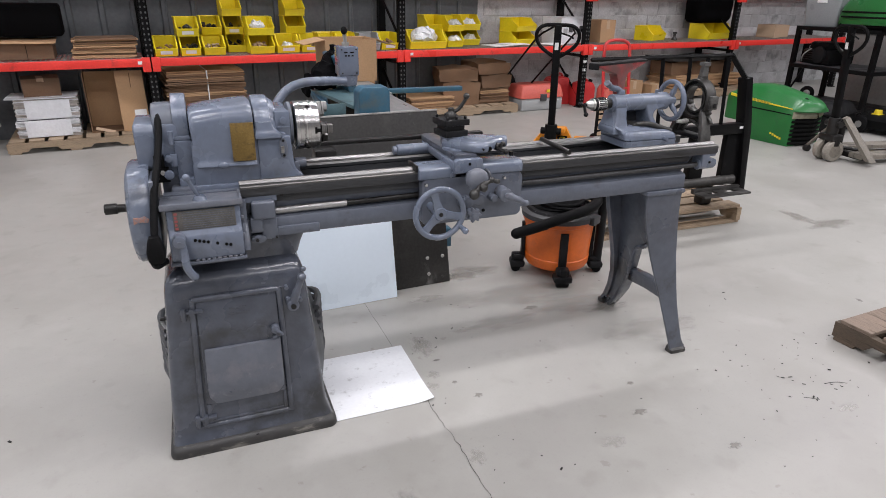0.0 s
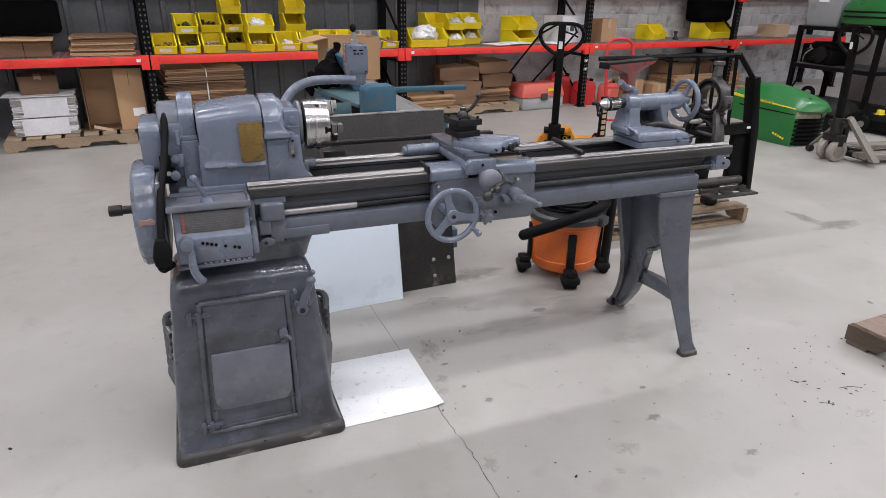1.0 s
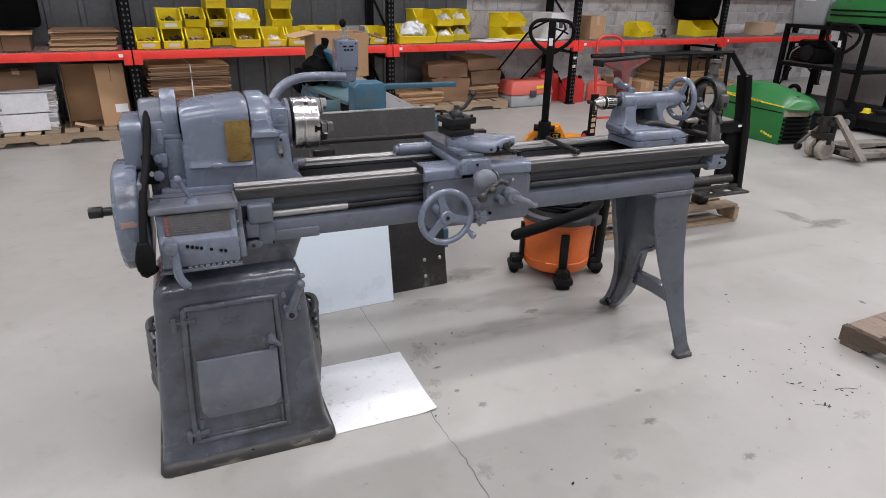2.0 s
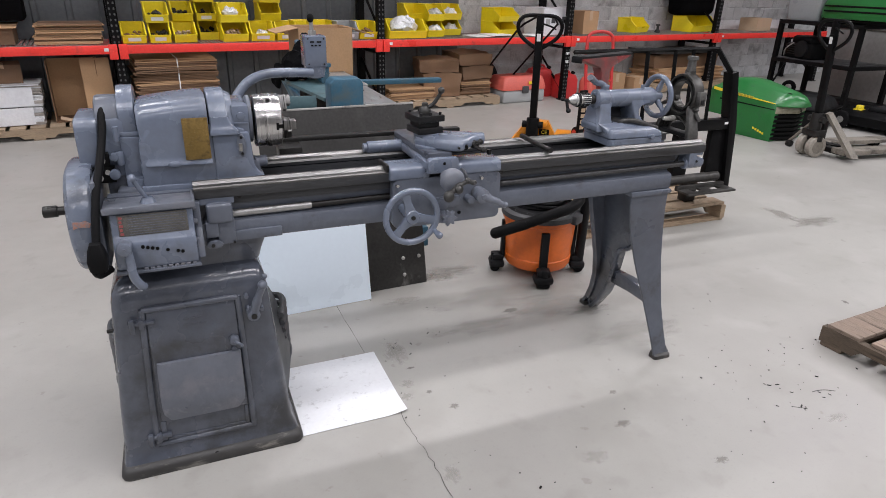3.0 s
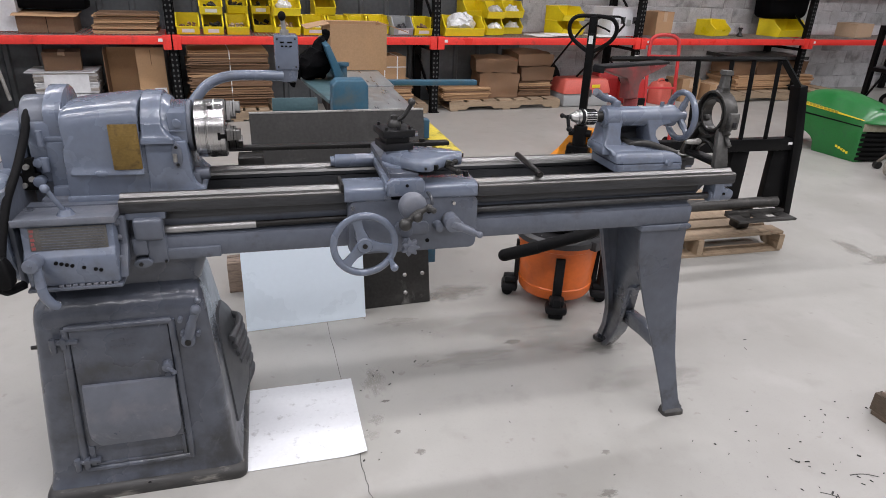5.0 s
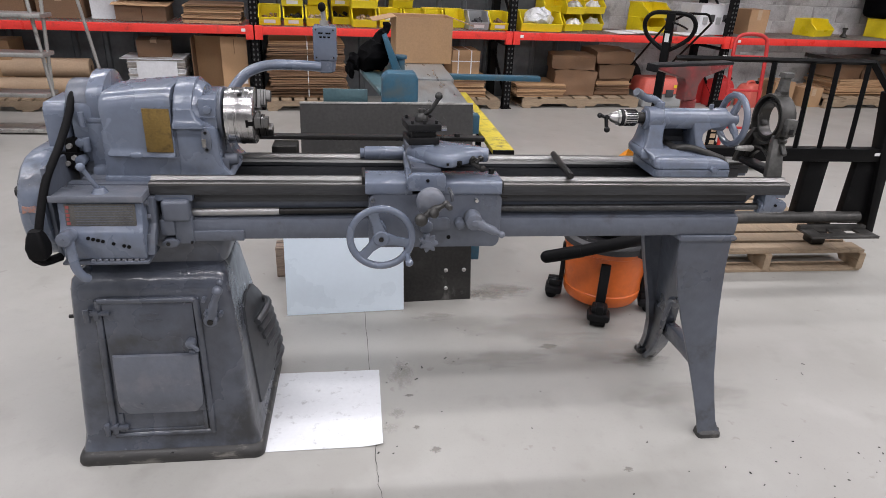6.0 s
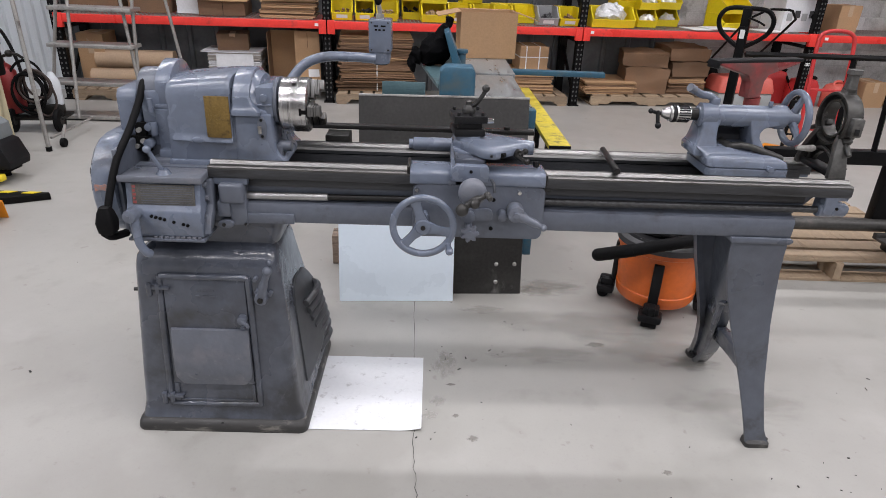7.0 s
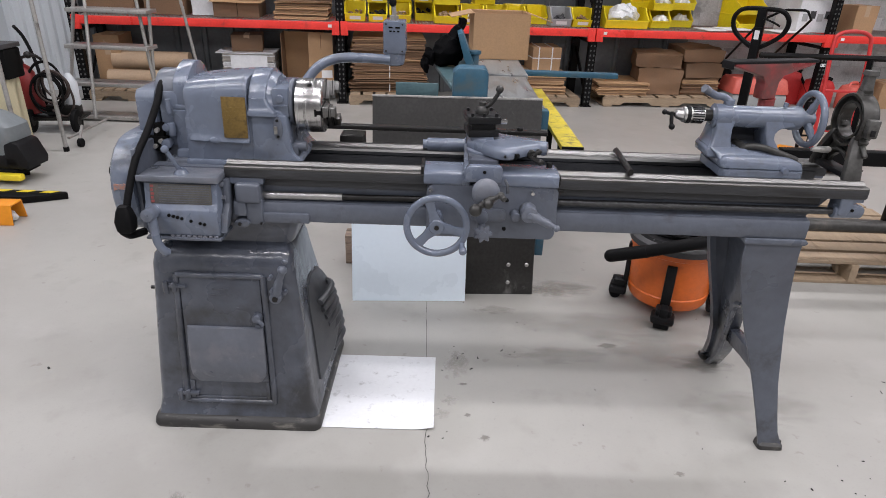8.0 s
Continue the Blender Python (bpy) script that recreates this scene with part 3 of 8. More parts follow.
for u, n, z, r in ((3.1, 0.13, Z0 + 0.12, 0.15), (3.56, 0.2, Z0 + 0.07, 0.08), (3.55, 0.2, Z0 + 0.26, 0.08), (1.42, 0.12, Z0 + 0.06, 0.06), (1.1, 0.1, Z0 + 0.28, 0.07), (3.88, 0.38, Z0 + 0.07, 0.08), (3.86, 0.38, Z0 + 0.26, 0.08)):
    b = ball((0, 0, 0), r, (1.1, 0.8, 0.8), 24, 16)
    wob(b, r * 0.35, 4.5 / r * 0.5, u)
    solo("plastic_bag", b, BAG, rk(u, n, z), "crumpled clear plastic bag in a bin", "plastic bag", "bags in the bins")




def bin_contents(u, n, z, w, material, label, seed):
    """A loose heap of small parts in a bin."""
    rs = random.Random(seed)
    heap = []
    for k in range(16):
        q = rs.uniform(0.014, 0.03)
        heap.append(mv(bx(-q, q, -q * 0.6, q * 0.6, -q * 0.5, q * 0.5, 0.003, 1), pose(rs.uniform(-w * 0.36, w * 0.36), rs.uniform(0.04, 0.2), 0.02 + rs.uniform(0.0, 0.075), rs.uniform(-40, 40), rs.uniform(-40, 40), rs.uniform(0, 180))))
    solo("bin_filling", J(*heap), material, rk(u, n, z + 0.005), label, "loose parts", "parts in the bins")


for k, (u, n, z, w, m_, l_) in enumerate(((0.395, -0.02, Z0, 0.19, DSTEEL, "dark metal parts in a yellow bin"), (0.16, -0.02, Z0, 0.21, CARDB, "brown packets in a yellow bin"), (0.63, -0.02, Z0, 0.21, WOOD, "tan parts in a yellow bin"),
                                          (1.12, -0.02, Z0, 0.25, KRAFT, "pale parts in a yellow bin"), (0.39, 0.02, Z0 + 0.185, 0.21, GREYP, "dark grey parts in a yellow bin"), (1.67, 0.02, Z0, 0.22, CARDB, "brown packets in a yellow bin"),
                                          (2.62, 0.03, Z0, 0.22, CARDB, "brown fittings in a yellow bin"), (0.655, 0.24, Z0 + 0.185, 0.2, DSTEEL, "dark metal parts in a yellow bin"), (0.9, 0.24, Z0, 0.19, DSTEEL, "dark metal parts in a yellow bin"),
                                          (0.89, 0.26, Z0 + 0.185, 0.19, DSTEEL, "dark metal parts in a yellow bin"), (2.38, 0.03, Z0, 0.22, GREYP, "dark parts in a grey bin"), (1.88, 0.02, Z0, 0.2, KRAFT, "pale parts in a yellow bin"))):
    bin_contents(u, n, z, w, m_, l_, 70 + k)


def crumpled(w, d, h, amt, seed, cuts=7):
    bm = bx(-w / 2, w / 2, -d / 2, d / 2, 0, h)
    bmesh.ops.subdivide_edges(bm, edges=bm.edges[:], cuts=cuts, use_grid_fill=True)
    wob(bm, amt, 3.5, seed)
    wob(bm, amt * 0.45, 13, seed + 3)
    for v in bm.verts:
        v.co.z = max(v.co.z, 0.0)
    return bm


def carton(m, w, d, h, material=CARD, label="closed brown cardboard carton", tape=True, name="carton"):
    c = thing(name, m, label, "cardboard box")
    part("box_body", crumpled(w, d, h, 0.03, w) if "crushed" in label or "tilted" in label else crumpled(w, d, h, 0.006, w, 5), material, c)
    if tape:
        part("tape", bx(-0.03, 0.03, -d / 2 - 0.001, d / 2 + 0.001, h * 0.6, h + 0.001), KRAFT, c)
    return c


def flat_stack(m, w, d, h, label, material=CARDB, t=0.013, strap=False, seed=1, ragged=1.0):
    rg = random.Random(seed)
    s = thing("flattened_cartons", m, label, "cardboard stack")
    z, k, off = 0.0, 0, (0.0, 0.0, 0.0)
    while z < h - 0.004:
        tt = min(h - z, t * rg.uniform(0.6, 1.5))
        if k % 6 == 0:
            off = (rg.uniform(-0.018, 0.018) * ragged, rg.uniform(-0.02, 0.02) * ragged, rg.uniform(-2.0, 2.0) * ragged)
        jw, jd = rg.uniform(0.94, 1.02), rg.uniform(0.93, 1.02)
        sh = bx(-w * jw / 2, w * jw / 2, -d * jd / 2, d * jd / 2, 0, tt * 0.86)
        bmesh.ops.subdivide_edges(sh, edges=[e for e in sh.edges if abs((e.verts[0].co - e.verts[1].co).z) < 1e-5], cuts=4, use_grid_fill=True)
        lift = [rg.uniform(0, 0.012) * ragged if rg.random() < 0.5 else 0.0 for _ in range(4)]
        for v in sh.verts:
            cx_, cy_ = v.co.x / w, v.co.y / d
            q = sum(a * max(0, sx * cx_ * 2) ** 2 * max(0, sy * cy_ * 2) ** 2 for a, (sx, sy) in zip(lift, ((-1, -1), (1, -1), (-1, 1), (1, 1))))
            v.co += Vector((0.006 * noise.noise(Vector((v.co.y * 9, k * 3.1, 1))), 0.006 * noise.noise(Vector((v.co.x * 9, k * 2.3, 4))), -q * 0.5)) * ragged
            v.co.z = max(v.co.z, -z)
        part("sheet", mv(sh, pose(off[0] + rg.uniform(-0.008, 0.008) * ragged, off[1] + rg.uniform(-0.01, 0.01) * ragged, z, 0, 0, off[2] + rg.uniform(-0.7, 0.7))), material if rg.random() < 0.72 else (CARD if material is CARDB else CARDB), s)
        z += tt
        k += 1
    if strap:
        part("strap", bx(-0.0045, 0.0045, -d / 2 * 1.05, d / 2 * 1.05, 0.01, h + 0.004), LABEL, s)
    return s


def pallet(m, w=1.15, d=1.0, h=0.125, material=WOOD, label="rough softwood shipping pallet", n=7):
    p = thing("wooden_pallet", m, label, "pallet")
    bw = w / n * 0.8
    for i in range(n):
        x = -w / 2 + (i + 0.5) * w / n
        e = 0.012 * math.sin(i * 2.7 + w * 5)
        part("deck_board", wob(bx(x - bw / 2 * (1 - 4 * abs(e)), x + bw / 2, -d / 2 + 0.014 + e, d / 2 + e, h - 0.018, h, 0.002, 1), 0.0025, 7, i + w), material, p)
    for y in (-d / 2 + 0.02, 0, d / 2 - 0.02):
        ol = [(-w / 2, 0.018), (-w * 0.36, 0.018), (-w * 0.33, 0.05), (-w * 0.14, 0.05), (-w * 0.11, 0.018), (w * 0.11, 0.018), (w * 0.14, 0.05), (w * 0.33, 0.05), (w * 0.36, 0.018), (w / 2, 0.018), (w / 2, h - 0.018), (-w / 2, h - 0.018)]
        part("stringer", pr(ol, "y", y - 0.019, y + 0.019), WOODS if material is WOODD else material, p)
    for x in (-w / 2 + 0.06, 0, w / 2 - 0.06):
        part("bottom_board", bx(x - 0.05, x + 0.05, -d / 2, d / 2, 0, 0.018, 0.002, 1), WOODS if material is WOODD else material, p)
    return p


# on the deck, from the left
dc = carton(rk(-1.06, 0.28, Z0), 0.46, 0.46, 0.145, CARDB, "low dark brown carton with a loose board on top", False)
part("loose_board", mv(crumpled(0.52, 0.5, 0.008, 0.012, 2.0, 6), pose(0.0, -0.02, 0.152, 2, 1, 1)), CARD, dc, "pale cardboard board")
part("seam", bx(0.01, 0.015, -0.2345, -0.2325, 0.0, 0.14), BLACKT, dc)
flat_stack(rk(-0.38, 0.25, Z0), 0.56, 0.5, 0.18, "stack of folded brown cartons on the rack shelf", seed=4, material=CARD)
carton(rk(-1.42, 0.35, Z0), 0.24, 0.3, 0.3, WHITEC, "white carton on the rack shelf", False)
carton(rk(-1.8, 0.35, Z0), 0.4, 0.4, 0.26, CARDB, "brown carton on the rack shelf")
carton(rk(-2.35, 0.35, Z0), 0.5, 0.4, 0.3, CARDB, "brown carton on the rack shelf")
blk = wob(bx(-0.32, 0.32, -0.16, 0.16, 0, 0.3, 0.03), 0.01, 4)
solo("folded_sheeting", blk, CLOTH, rk(-1.05, 0.45, Z0 + 0.19), "dark folded sheeting leaning on the wall side", "bundle")
for u, w, z in ((4.15, 0.3, 0), (4.4, 0.34, 0.012), (5.0, 0.3, 0)):
    solo("loose_sheet", bx(-w / 2, w / 2, -0.15, 0.15, 0, 0.01, 0.001), LABEL, rk(u, 0.12, Z0 + z, 8), "flat grey-white printed sheets on the deck", "paper", "sheets on the deck")
wb = carton(rk(5.33, 0.3, Z0, 8), 0.46, 0.36, 0.34, WHITEC, "white carton with printed drawings", False)
for i in range(4):
    part("printed_mark", bx(-0.18 + 0.1 * i, -0.11 + 0.1 * i, -0.187, -0.181, 0.12 + 0.03 * (i % 2), 0.2 + 0.03 * (i % 2)), GREYP if i % 2 else GREYBIN, wb)
carton(rk(5.98, 0.3, Z0, 5), 0.28, 0.3, 0.3, CARD, "small brown carton on the rack shelf")
solo("black_seat_cushion", wob(bx(-0.36, 0.36, -0.2, 0.2, 0, 0.4, 0.1, 4), 0.02, 3), CLOTH, rk(8.3, 0.48, Z0 + 0.23), "black padded seat on a storage bin", "seat")
carton(rk(9.7, 0.3, Z0, 12), 0.5, 0.3, 0.2, KRAFT, "long pale carton on the rack shelf", False)
solo("metal_fitting", rev([(0, 0.03), (0.01, 0.05), (0.05, 0.02), (0.09, 0.02), (0.1, 0.035), (0.12, 0.03)], (0, 0, 0), (0, 0, 1), 14), DSTEEL, rk(7.35, 0.2, Z0), "small dark pipe fitting", "fitting")

# under the deck
pallet(rk(-0.8, 0.42), 1.15, 0.95, 0.12)
st = thing("wrapped_carton_stack", rk(-1.0, 0.3, 0.122), "white flattened cartons wrapped in film on a pallet", "carton stack")
rw = random.Random(21)
for k in range(26):
    zz, bundle = 0.014 * k + (0.006 if k >= 12 else 0.0), k >= 12
    sh = crumpled(0.54 + rw.uniform(-0.012, 0.012), 0.44, 0.0125, 0.004, k * 1.3, 5)
    part("carton_layer", mv(sh, pose((0.012 if bundle else -0.004) + rw.uniform(-0.006, 0.006), rw.uniform(-0.008, 0.008), zz, 0, 0, rw.uniform(-0.8, 0.8))), FILMD if rw.random() < 0.35 else FILM, st)
for z0, z1, x0, x1 in ((0.008, 0.17, -0.2, 0.19), (0.182, 0.36, -0.17, 0.21)):
    part("white_band", mv(crumpled(x1 - x0, 0.006, z1 - z0, 0.004, z0, 9), pose((x0 + x1) / 2, -0.229, z0)), WHITEC, st, "white printed face under film")
part("top_sheet", mv(crumpled(0.6, 0.46, 0.01, 0.012, 4.0, 7), pose(-0.02, 0.0, 0.372, 0, 0, -2)), WHITEC, st)
carton(rk(-1.02, 0.32, 0.505, 6), 0.32, 0.3, 0.17, CARDB, "small brown carton on the white stack")


def open_carton(m, w, d, h, label, material=CARD, flap=0.16, angs=(110, 110, 140, 120)):
    c = thing("open_carton", m, label, "cardboard box")
    t = 0.005
    for nm, b in (("side", bx(-w / 2, -w / 2 + t, -d / 2, d / 2, 0, h)), ("side", bx(w / 2 - t, w / 2, -d / 2, d / 2, 0, h)), ("side", bx(-w / 2 + t, w / 2 - t, -d / 2, -d / 2 + t, 0, h)), ("side", bx(-w / 2 + t, w / 2 - t, d / 2 - t, d / 2, 0, h)), ("bottom", bx(-w / 2 + t, w / 2 - t, -d / 2 + t, d / 2 - t, 0, t))):
        part(nm, b, material, c)
    for k, (cx, cyy, ww, rz) in enumerate(((0, -d / 2, w, 0), (w / 2, 0, d, 90), (0, d / 2, w, 180), (-w / 2, 0, d, 270))):
        if angs[k] is None:
            continue
        f = mv(bx(-ww / 2 + 0.004, ww / 2 - 0.004, 0, t, 0, flap), pose(cx, cyy, h, 0, 0, rz) @ pose(0, 0, 0, 180 - angs[k]) @ pose(0, 0, 0))
        part("flap", f, material, c)
    return c


# a tall carton lying on its side, mouth forward
oc = thing("open_carton", rk(-0.42, 0.3, 0.122), "tall empty carton with its flap open on a pallet", "cardboard box")
part("back_panel", mv(bx(-0.22, 0.22, -0.003, 0.003, 0, 0.58), pose(0, 0.16, 0, 6)), CARD, oc)
part("side_panel", mv(bx(-0.003, 0.003, -0.18, 0.18, 0, 0.58), pose(0.2, 0.0, 0)), CARDB, oc)
part("side_panel", mv(bx(-0.003, 0.003, -0.18, 0.18, 0, 0.58), pose(-0.22, 0.0, 0)), CARDB, oc)
part("flap", mv(bx(-0.13, 0.13, -0.003, 0.003, 0.0, 0.6), pose(0.2, -0.2, 0, -3, 0, 8)), CARD, oc, "pale open flap")
part("floor_panel", bx(-0.22, 0.2, -0.18, 0.17, 0, 0.006), CARDB, oc)
part("flap_label", mv(bx(0.0, 0.115, -0.0045, -0.0032, 0.13, 0.21), pose(0.2, -0.2, 0, -3, 0, 8)), LABEL, oc)
part("torn_strip", mv(bx(-0.09, 0.09, -0.002, 0.002, 0, 0.03), pose(-0.1, -0.19, 0.008, -20, 14, -12)), KRAFT, oc)
pallet(rk(0.55, 0.4), 0.95, 0.95, 0.12)
flat_stack(rk(0.52, 0.38, 0.122), 0.8, 0.7, 0.58, "tall stack of flattened brown cartons on a pallet", t=0.015, strap=True, seed=7, ragged=1.5)
pallet(rk(2.2, 0.45), 0.95, 0.95, 0.12)
flat_stack(rk(2.26, 0.32, 0.122), 0.5, 0.5, 0.24, "stack of flattened cartons on a pallet", seed=8, material=CARD)
bc = carton(rk(2.28, 0.32, 0.365), 0.32, 0.4, 0.26, CARD, "brown carton with crossed white straps", False)
for x in (-0.09, 0.06):
    part("strap", bx(x - 0.006, x + 0.006, -0.204, 0.204, 0.0, 0.263), LABEL, bc)
part("strap", bx(-0.163, 0.163, -0.2035, 0.2035, 0.14, 0.15), LABEL, bc)
pallet(rk(3.72, 0.5), 1.5, 0.95, 0.12)
flat_stack(rk(3.2, 0.36, 0.122), 0.62, 0.55, 0.14, "low stack of flattened cartons on a pallet", seed=9, material=CARD)
carton(rk(3.68, 0.35, 0.122, -8), 0.5, 0.4, 0.3, CARDB, "crushed brown carton on a pallet", False)
carton(rk(3.66, 0.36, 0.425, -14), 0.52, 0.42, 0.16, CARDB, "folded carton lying tilted on another", False)
flat_stack(rk(4.17, 0.4, 0.122), 0.46, 0.5, 0.2, "stack of folded brown cartons on a pallet", t=0.018, seed=11, ragged=1.2)
carton(rk(4.17, 0.4, 0.325, 2), 0.46, 0.5, 0.17, CARDB, "crushed folded carton bundle on a stack", False)
carton(rk(4.16, 0.42, 0.497, -2), 0.48, 0.5, 0.15, CARDB, "crushed folded carton bundle on top of a stack", False)
# red tool case, jerry cans
tc = thing("tool_case", rk(4.86, 0.22), "red and grey plastic tool case on the floor", "tool case")
part("case_base", bx(-0.34, 0.34, -0.2, 0.2, 0, 0.17, 0.03), GREYBIN, tc)
part("case_lid", loft([[(x, y, z) for x, y in rrect(-w, w, -d, d, 0.04)] for z, w, d in ((0.17, 0.35, 0.21), (0.2, 0.35, 0.21), (0.32, 0.32, 0.18), (0.34, 0.3, 0.16))]), REDF, tc, "faded red lid")
part("case_latch", bx(-0.05, 0.05, -0.225, -0.2, 0.13, 0.22, 0.006), GREYP, tc)
part("case_label", bx(0.05, 0.17, -0.2115, -0.2085, 0.24, 0.28), YELLOWL, tc)


def jerry(m, w, d, h, material, label):
    j = thing("jerry_can", m, label, "jerry can", "fuel cans")
    part("can_body", loft([[(x, y, z) for x, y in rrect(-a, a, -b, b, 0.05)] for z, a, b in ((0, w * 0.47, d * 0.47), (0.02, w / 2, d / 2), (h * 0.7, w / 2, d / 2), (h * 0.88, w * 0.4, d * 0.42), (h * 0.93, w * 0.2, d * 0.3))]), material, j)
    part("can_handle", tb([(-w * 0.3, 0, h * 0.84), (-w * 0.2, 0, h * 1.0), (w * 0.15, 0, h * 1.0), (w * 0.25, 0, h * 0.86)], 0.016, 8), material, j)
    part("spout", cy((w * 0.34, 0, h * 0.8), (w * 0.44, 0, h * 0.98), 0.03, seg=12, b=0.005), BLACKT, j)


jerry(rk(5.66, 0.18), 0.32, 0.24, 0.36, REDP, "red plastic fuel can on the floor")
jerry(rk(6.06, 0.1, 0, 20), 0.3, 0.22, 0.31, REDF, "orange-red plastic fuel can on the floor")
jerry(rk(5.4, 0.45, 0, -10), 0.36, 0.28, 0.42, REDP, "red plastic fuel can on the floor")
pallet(rk(8.2, 0.4), 2.2, 0.95, 0.13)
for u, w, h, n in ((6.6, 0.3, 0.3, 0.3), (6.98, 0.26, 0.24, 0.2)):
    carton(rk(u, n), w, 0.36, h, CARD, "small brown carton under the rack")
flat_stack(rk(8.15, 0.42, 0.132), 1.5, 0.6, 0.2, "long bundle of pale flattened cartons on a pallet", CARD, 0.02, seed=31)
for k, (u, w) in enumerate(((7.62, 0.42), (8.05, 0.4), (8.55, 0.55))):
    carton(rk(u, 0.45, 0.334), w, 0.45, 0.2, CARDB, "crushed dark brown carton on a bundle", False)
solo("dark_cover_sheet", crumpled(1.35, 0.6, 0.05, 0.035, 8.0, 9), GRIMEB, rk(8.0, 0.42, 0.55), "crumpled dark brown cover sheet over the cartons", "cover sheet")
tire = thing("spare_tire", rk(4.5, 0.62, 0.0), "dark rubber tire leaning behind the boxes", "tire")
part("tread", mv(tor((0, 0, 0.26), (0.3, 1, 0), 0.19, 0.075, 28, 10), Matrix()), RUBBER, tire)
# left bay: kraft rolls and cartons
pallet(rk(-2.2, 0.42), 0.85, 0.95, 0.12)
for z, n, r in ((0.21, 0.16, 0.085), (0.36, 0.36, 0.1), (0.24, 0.42, 0.1)):
    kr = thing("kraft_paper_roll", rk(-2.07, n, z), "long roll of brown kraft paper", "paper roll", "kraft rolls")
    part("paper", cy((-0.4, 0, 0), (0.4, 0, 0), r, seg=24), KRAFT, kr)
    part("core", cy((-0.401, 0, 0), (0.401, 0, 0), 0.03, seg=14), CARDB, kr)
carton(rk(-2.5, 0.5, 0.122), 0.26, 0.4, 0.5, CARD, "upright brown carton under the rack")

# ---- the lathe: x along the bed, y away from the operator ----
SP_Y, SP_Z = 0.2, 1.095          # spindle axis
CH_X, CH_Z = -0.011, 1.087       # where the chuck sits
lathe = thing("metal_lathe", pose(0, 0, 0), "grey-painted vintage engine lathe on cast-iron legs", "lathe")


def zloft(sections, r=0.03):
    return loft([[(x, y, z) for x, y in rrect(x0, x1, y0, y1, min(r, (x1 - x0) / 2.2, (y1 - y0) / 2.2))] for z, x0, x1, y0, y1 in sections])


def pedestal():
    body = zloft([(0.03, 0.012, 0.565, 0.0, 0.538), (0.04, 0.009, 0.566, 0.004, 0.538), (0.052, 0.012, 0.56, 0.012, 0.53),
                  (0.09, 0.018, 0.549, 0.022, 0.52), (0.2, 0.025, 0.542, 0.028, 0.49), (0.35, 0.037, 0.53, 0.034, 0.44), (0.5, 0.05, 0.517, 0.039, 0.37),
                  (0.6, 0.058, 0.507, 0.043, 0.33), (0.63, 0.064, 0.503, 0.05, 0.325), (0.652, 0.082, 0.495, 0.066, 0.32), (0.662, 0.1, 0.488, 0.09, 0.315),
                  (0.668, 0.12, 0.5, 0.1, 0.32), (0.70, 0.12, 0.51, 0.1, 0.325), (0.757, 0.1, 0.53, 0.085, 0.33)])
    ped = part("pedestal", body, PAINTW, lathe, "worn dark grey cast-iron cabinet leg")
    part("base_flange", zloft([(0.0, 0.0, 0.577, -0.014, 0.55), (0.008, -0.002, 0.579, -0.016, 0.552), (0.024, 0.0, 0.577, -0.014, 0.55), (0.034, 0.004, 0.573, -0.008, 0.546), (0.042, 0.014, 0.563, 0.004, 0.536)]), BASEW, ped, "grimy scuffed foot flange")
    part("bolt_hole", cy((0.29, -0.009, 0.028), (0.29, 0.01, 0.028), 0.008, seg=12), BLACKT, ped)
    tilt = lambda z: 0.0245 + 0.03 * (z - 0.09)          # the front face leans back
    # access door
    def lid(pts, t0, t1, b):
        bm = loft([[(x, tilt(z) + t0, z) for x, z in pts], [(x, tilt(z) - t1, z) for x, z in pts]])
        return bevel(bm, b, 2)
    dr = part("door", J(lid([(0.14, 0.178), (0.405, 0.178), (0.402, 0.566), (0.148, 0.566)], 0.004, 0.0075, 0.002), lid([(0.133, 0.104), (0.15, 0.104), (0.152, 0.177), (0.137, 0.177)], 0.004, 0.0075, 0.002), lid([(0.394, 0.104), (0.406, 0.104), (0.405, 0.177), (0.394, 0.177)], 0.004, 0.0075, 0.002), lid([(0.151, 0.104), (0.393, 0.104), (0.393, 0.113), (0.151, 0.113)], 0.004, 0.0075, 0.002)), PAINTW, lathe, "worn grey cast access door")
    rim = [(x, tilt(z) - 0.003, z) for x, z in [(0.118, 0.108), (0.122, 0.098), (0.134, 0.094), (0.27, 0.093), (0.404, 0.094), (0.415, 0.099), (0.418, 0.11), (0.416, 0.34), (0.413, 0.557), (0.409, 0.569), (0.397, 0.574), (0.28, 0.574), (0.155, 0.574), (0.142, 0.569), (0.137, 0.557), (0.127, 0.34)]]
    part("door_rim", tb(rim + [rim[0]], 0.0105, 10, 3, True), PAINTW, dr)
    # bulged lower panel, square at the top and rounded below
    bulge = []
    for k in range(9):
        v = k / 8
        z = 0.392 - 0.212 * v
        p = 0.011 + 0.014 * math.sin(math.pi * min(1.0, 0.25 + 0.62 * v)) * (1 if v < 0.99 else 0.6)
        inset = 0.0 if v < 0.8 else 0.022 * ((v - 0.8) / 0.2) ** 2
        x0, x1 = 0.153 - 0.008 * v + inset, 0.404 - inset
        y = tilt(z)
        bulge.append([(x0, y + 0.003, z), (x0 + 0.002, y - p * 0.7, z), (x0 + 0.012, y - p, z), (x1 - 0.012, y - p, z), (x1 - 0.002, y - p * 0.7, z), (x1, y + 0.003, z)])
    part("rubbed_panel", loft(bulge), PANELW, dr, "lighter rubbed lower panel")
    for i in range(3):
        part("embossed_mark", bx(0.245 + 0.024 * i, 0.263 + 0.024 * i, tilt(0.53) - 0.0095, tilt(0.53) - 0.007, 0.505, 0.512, 0.001), PAINTW, dr)
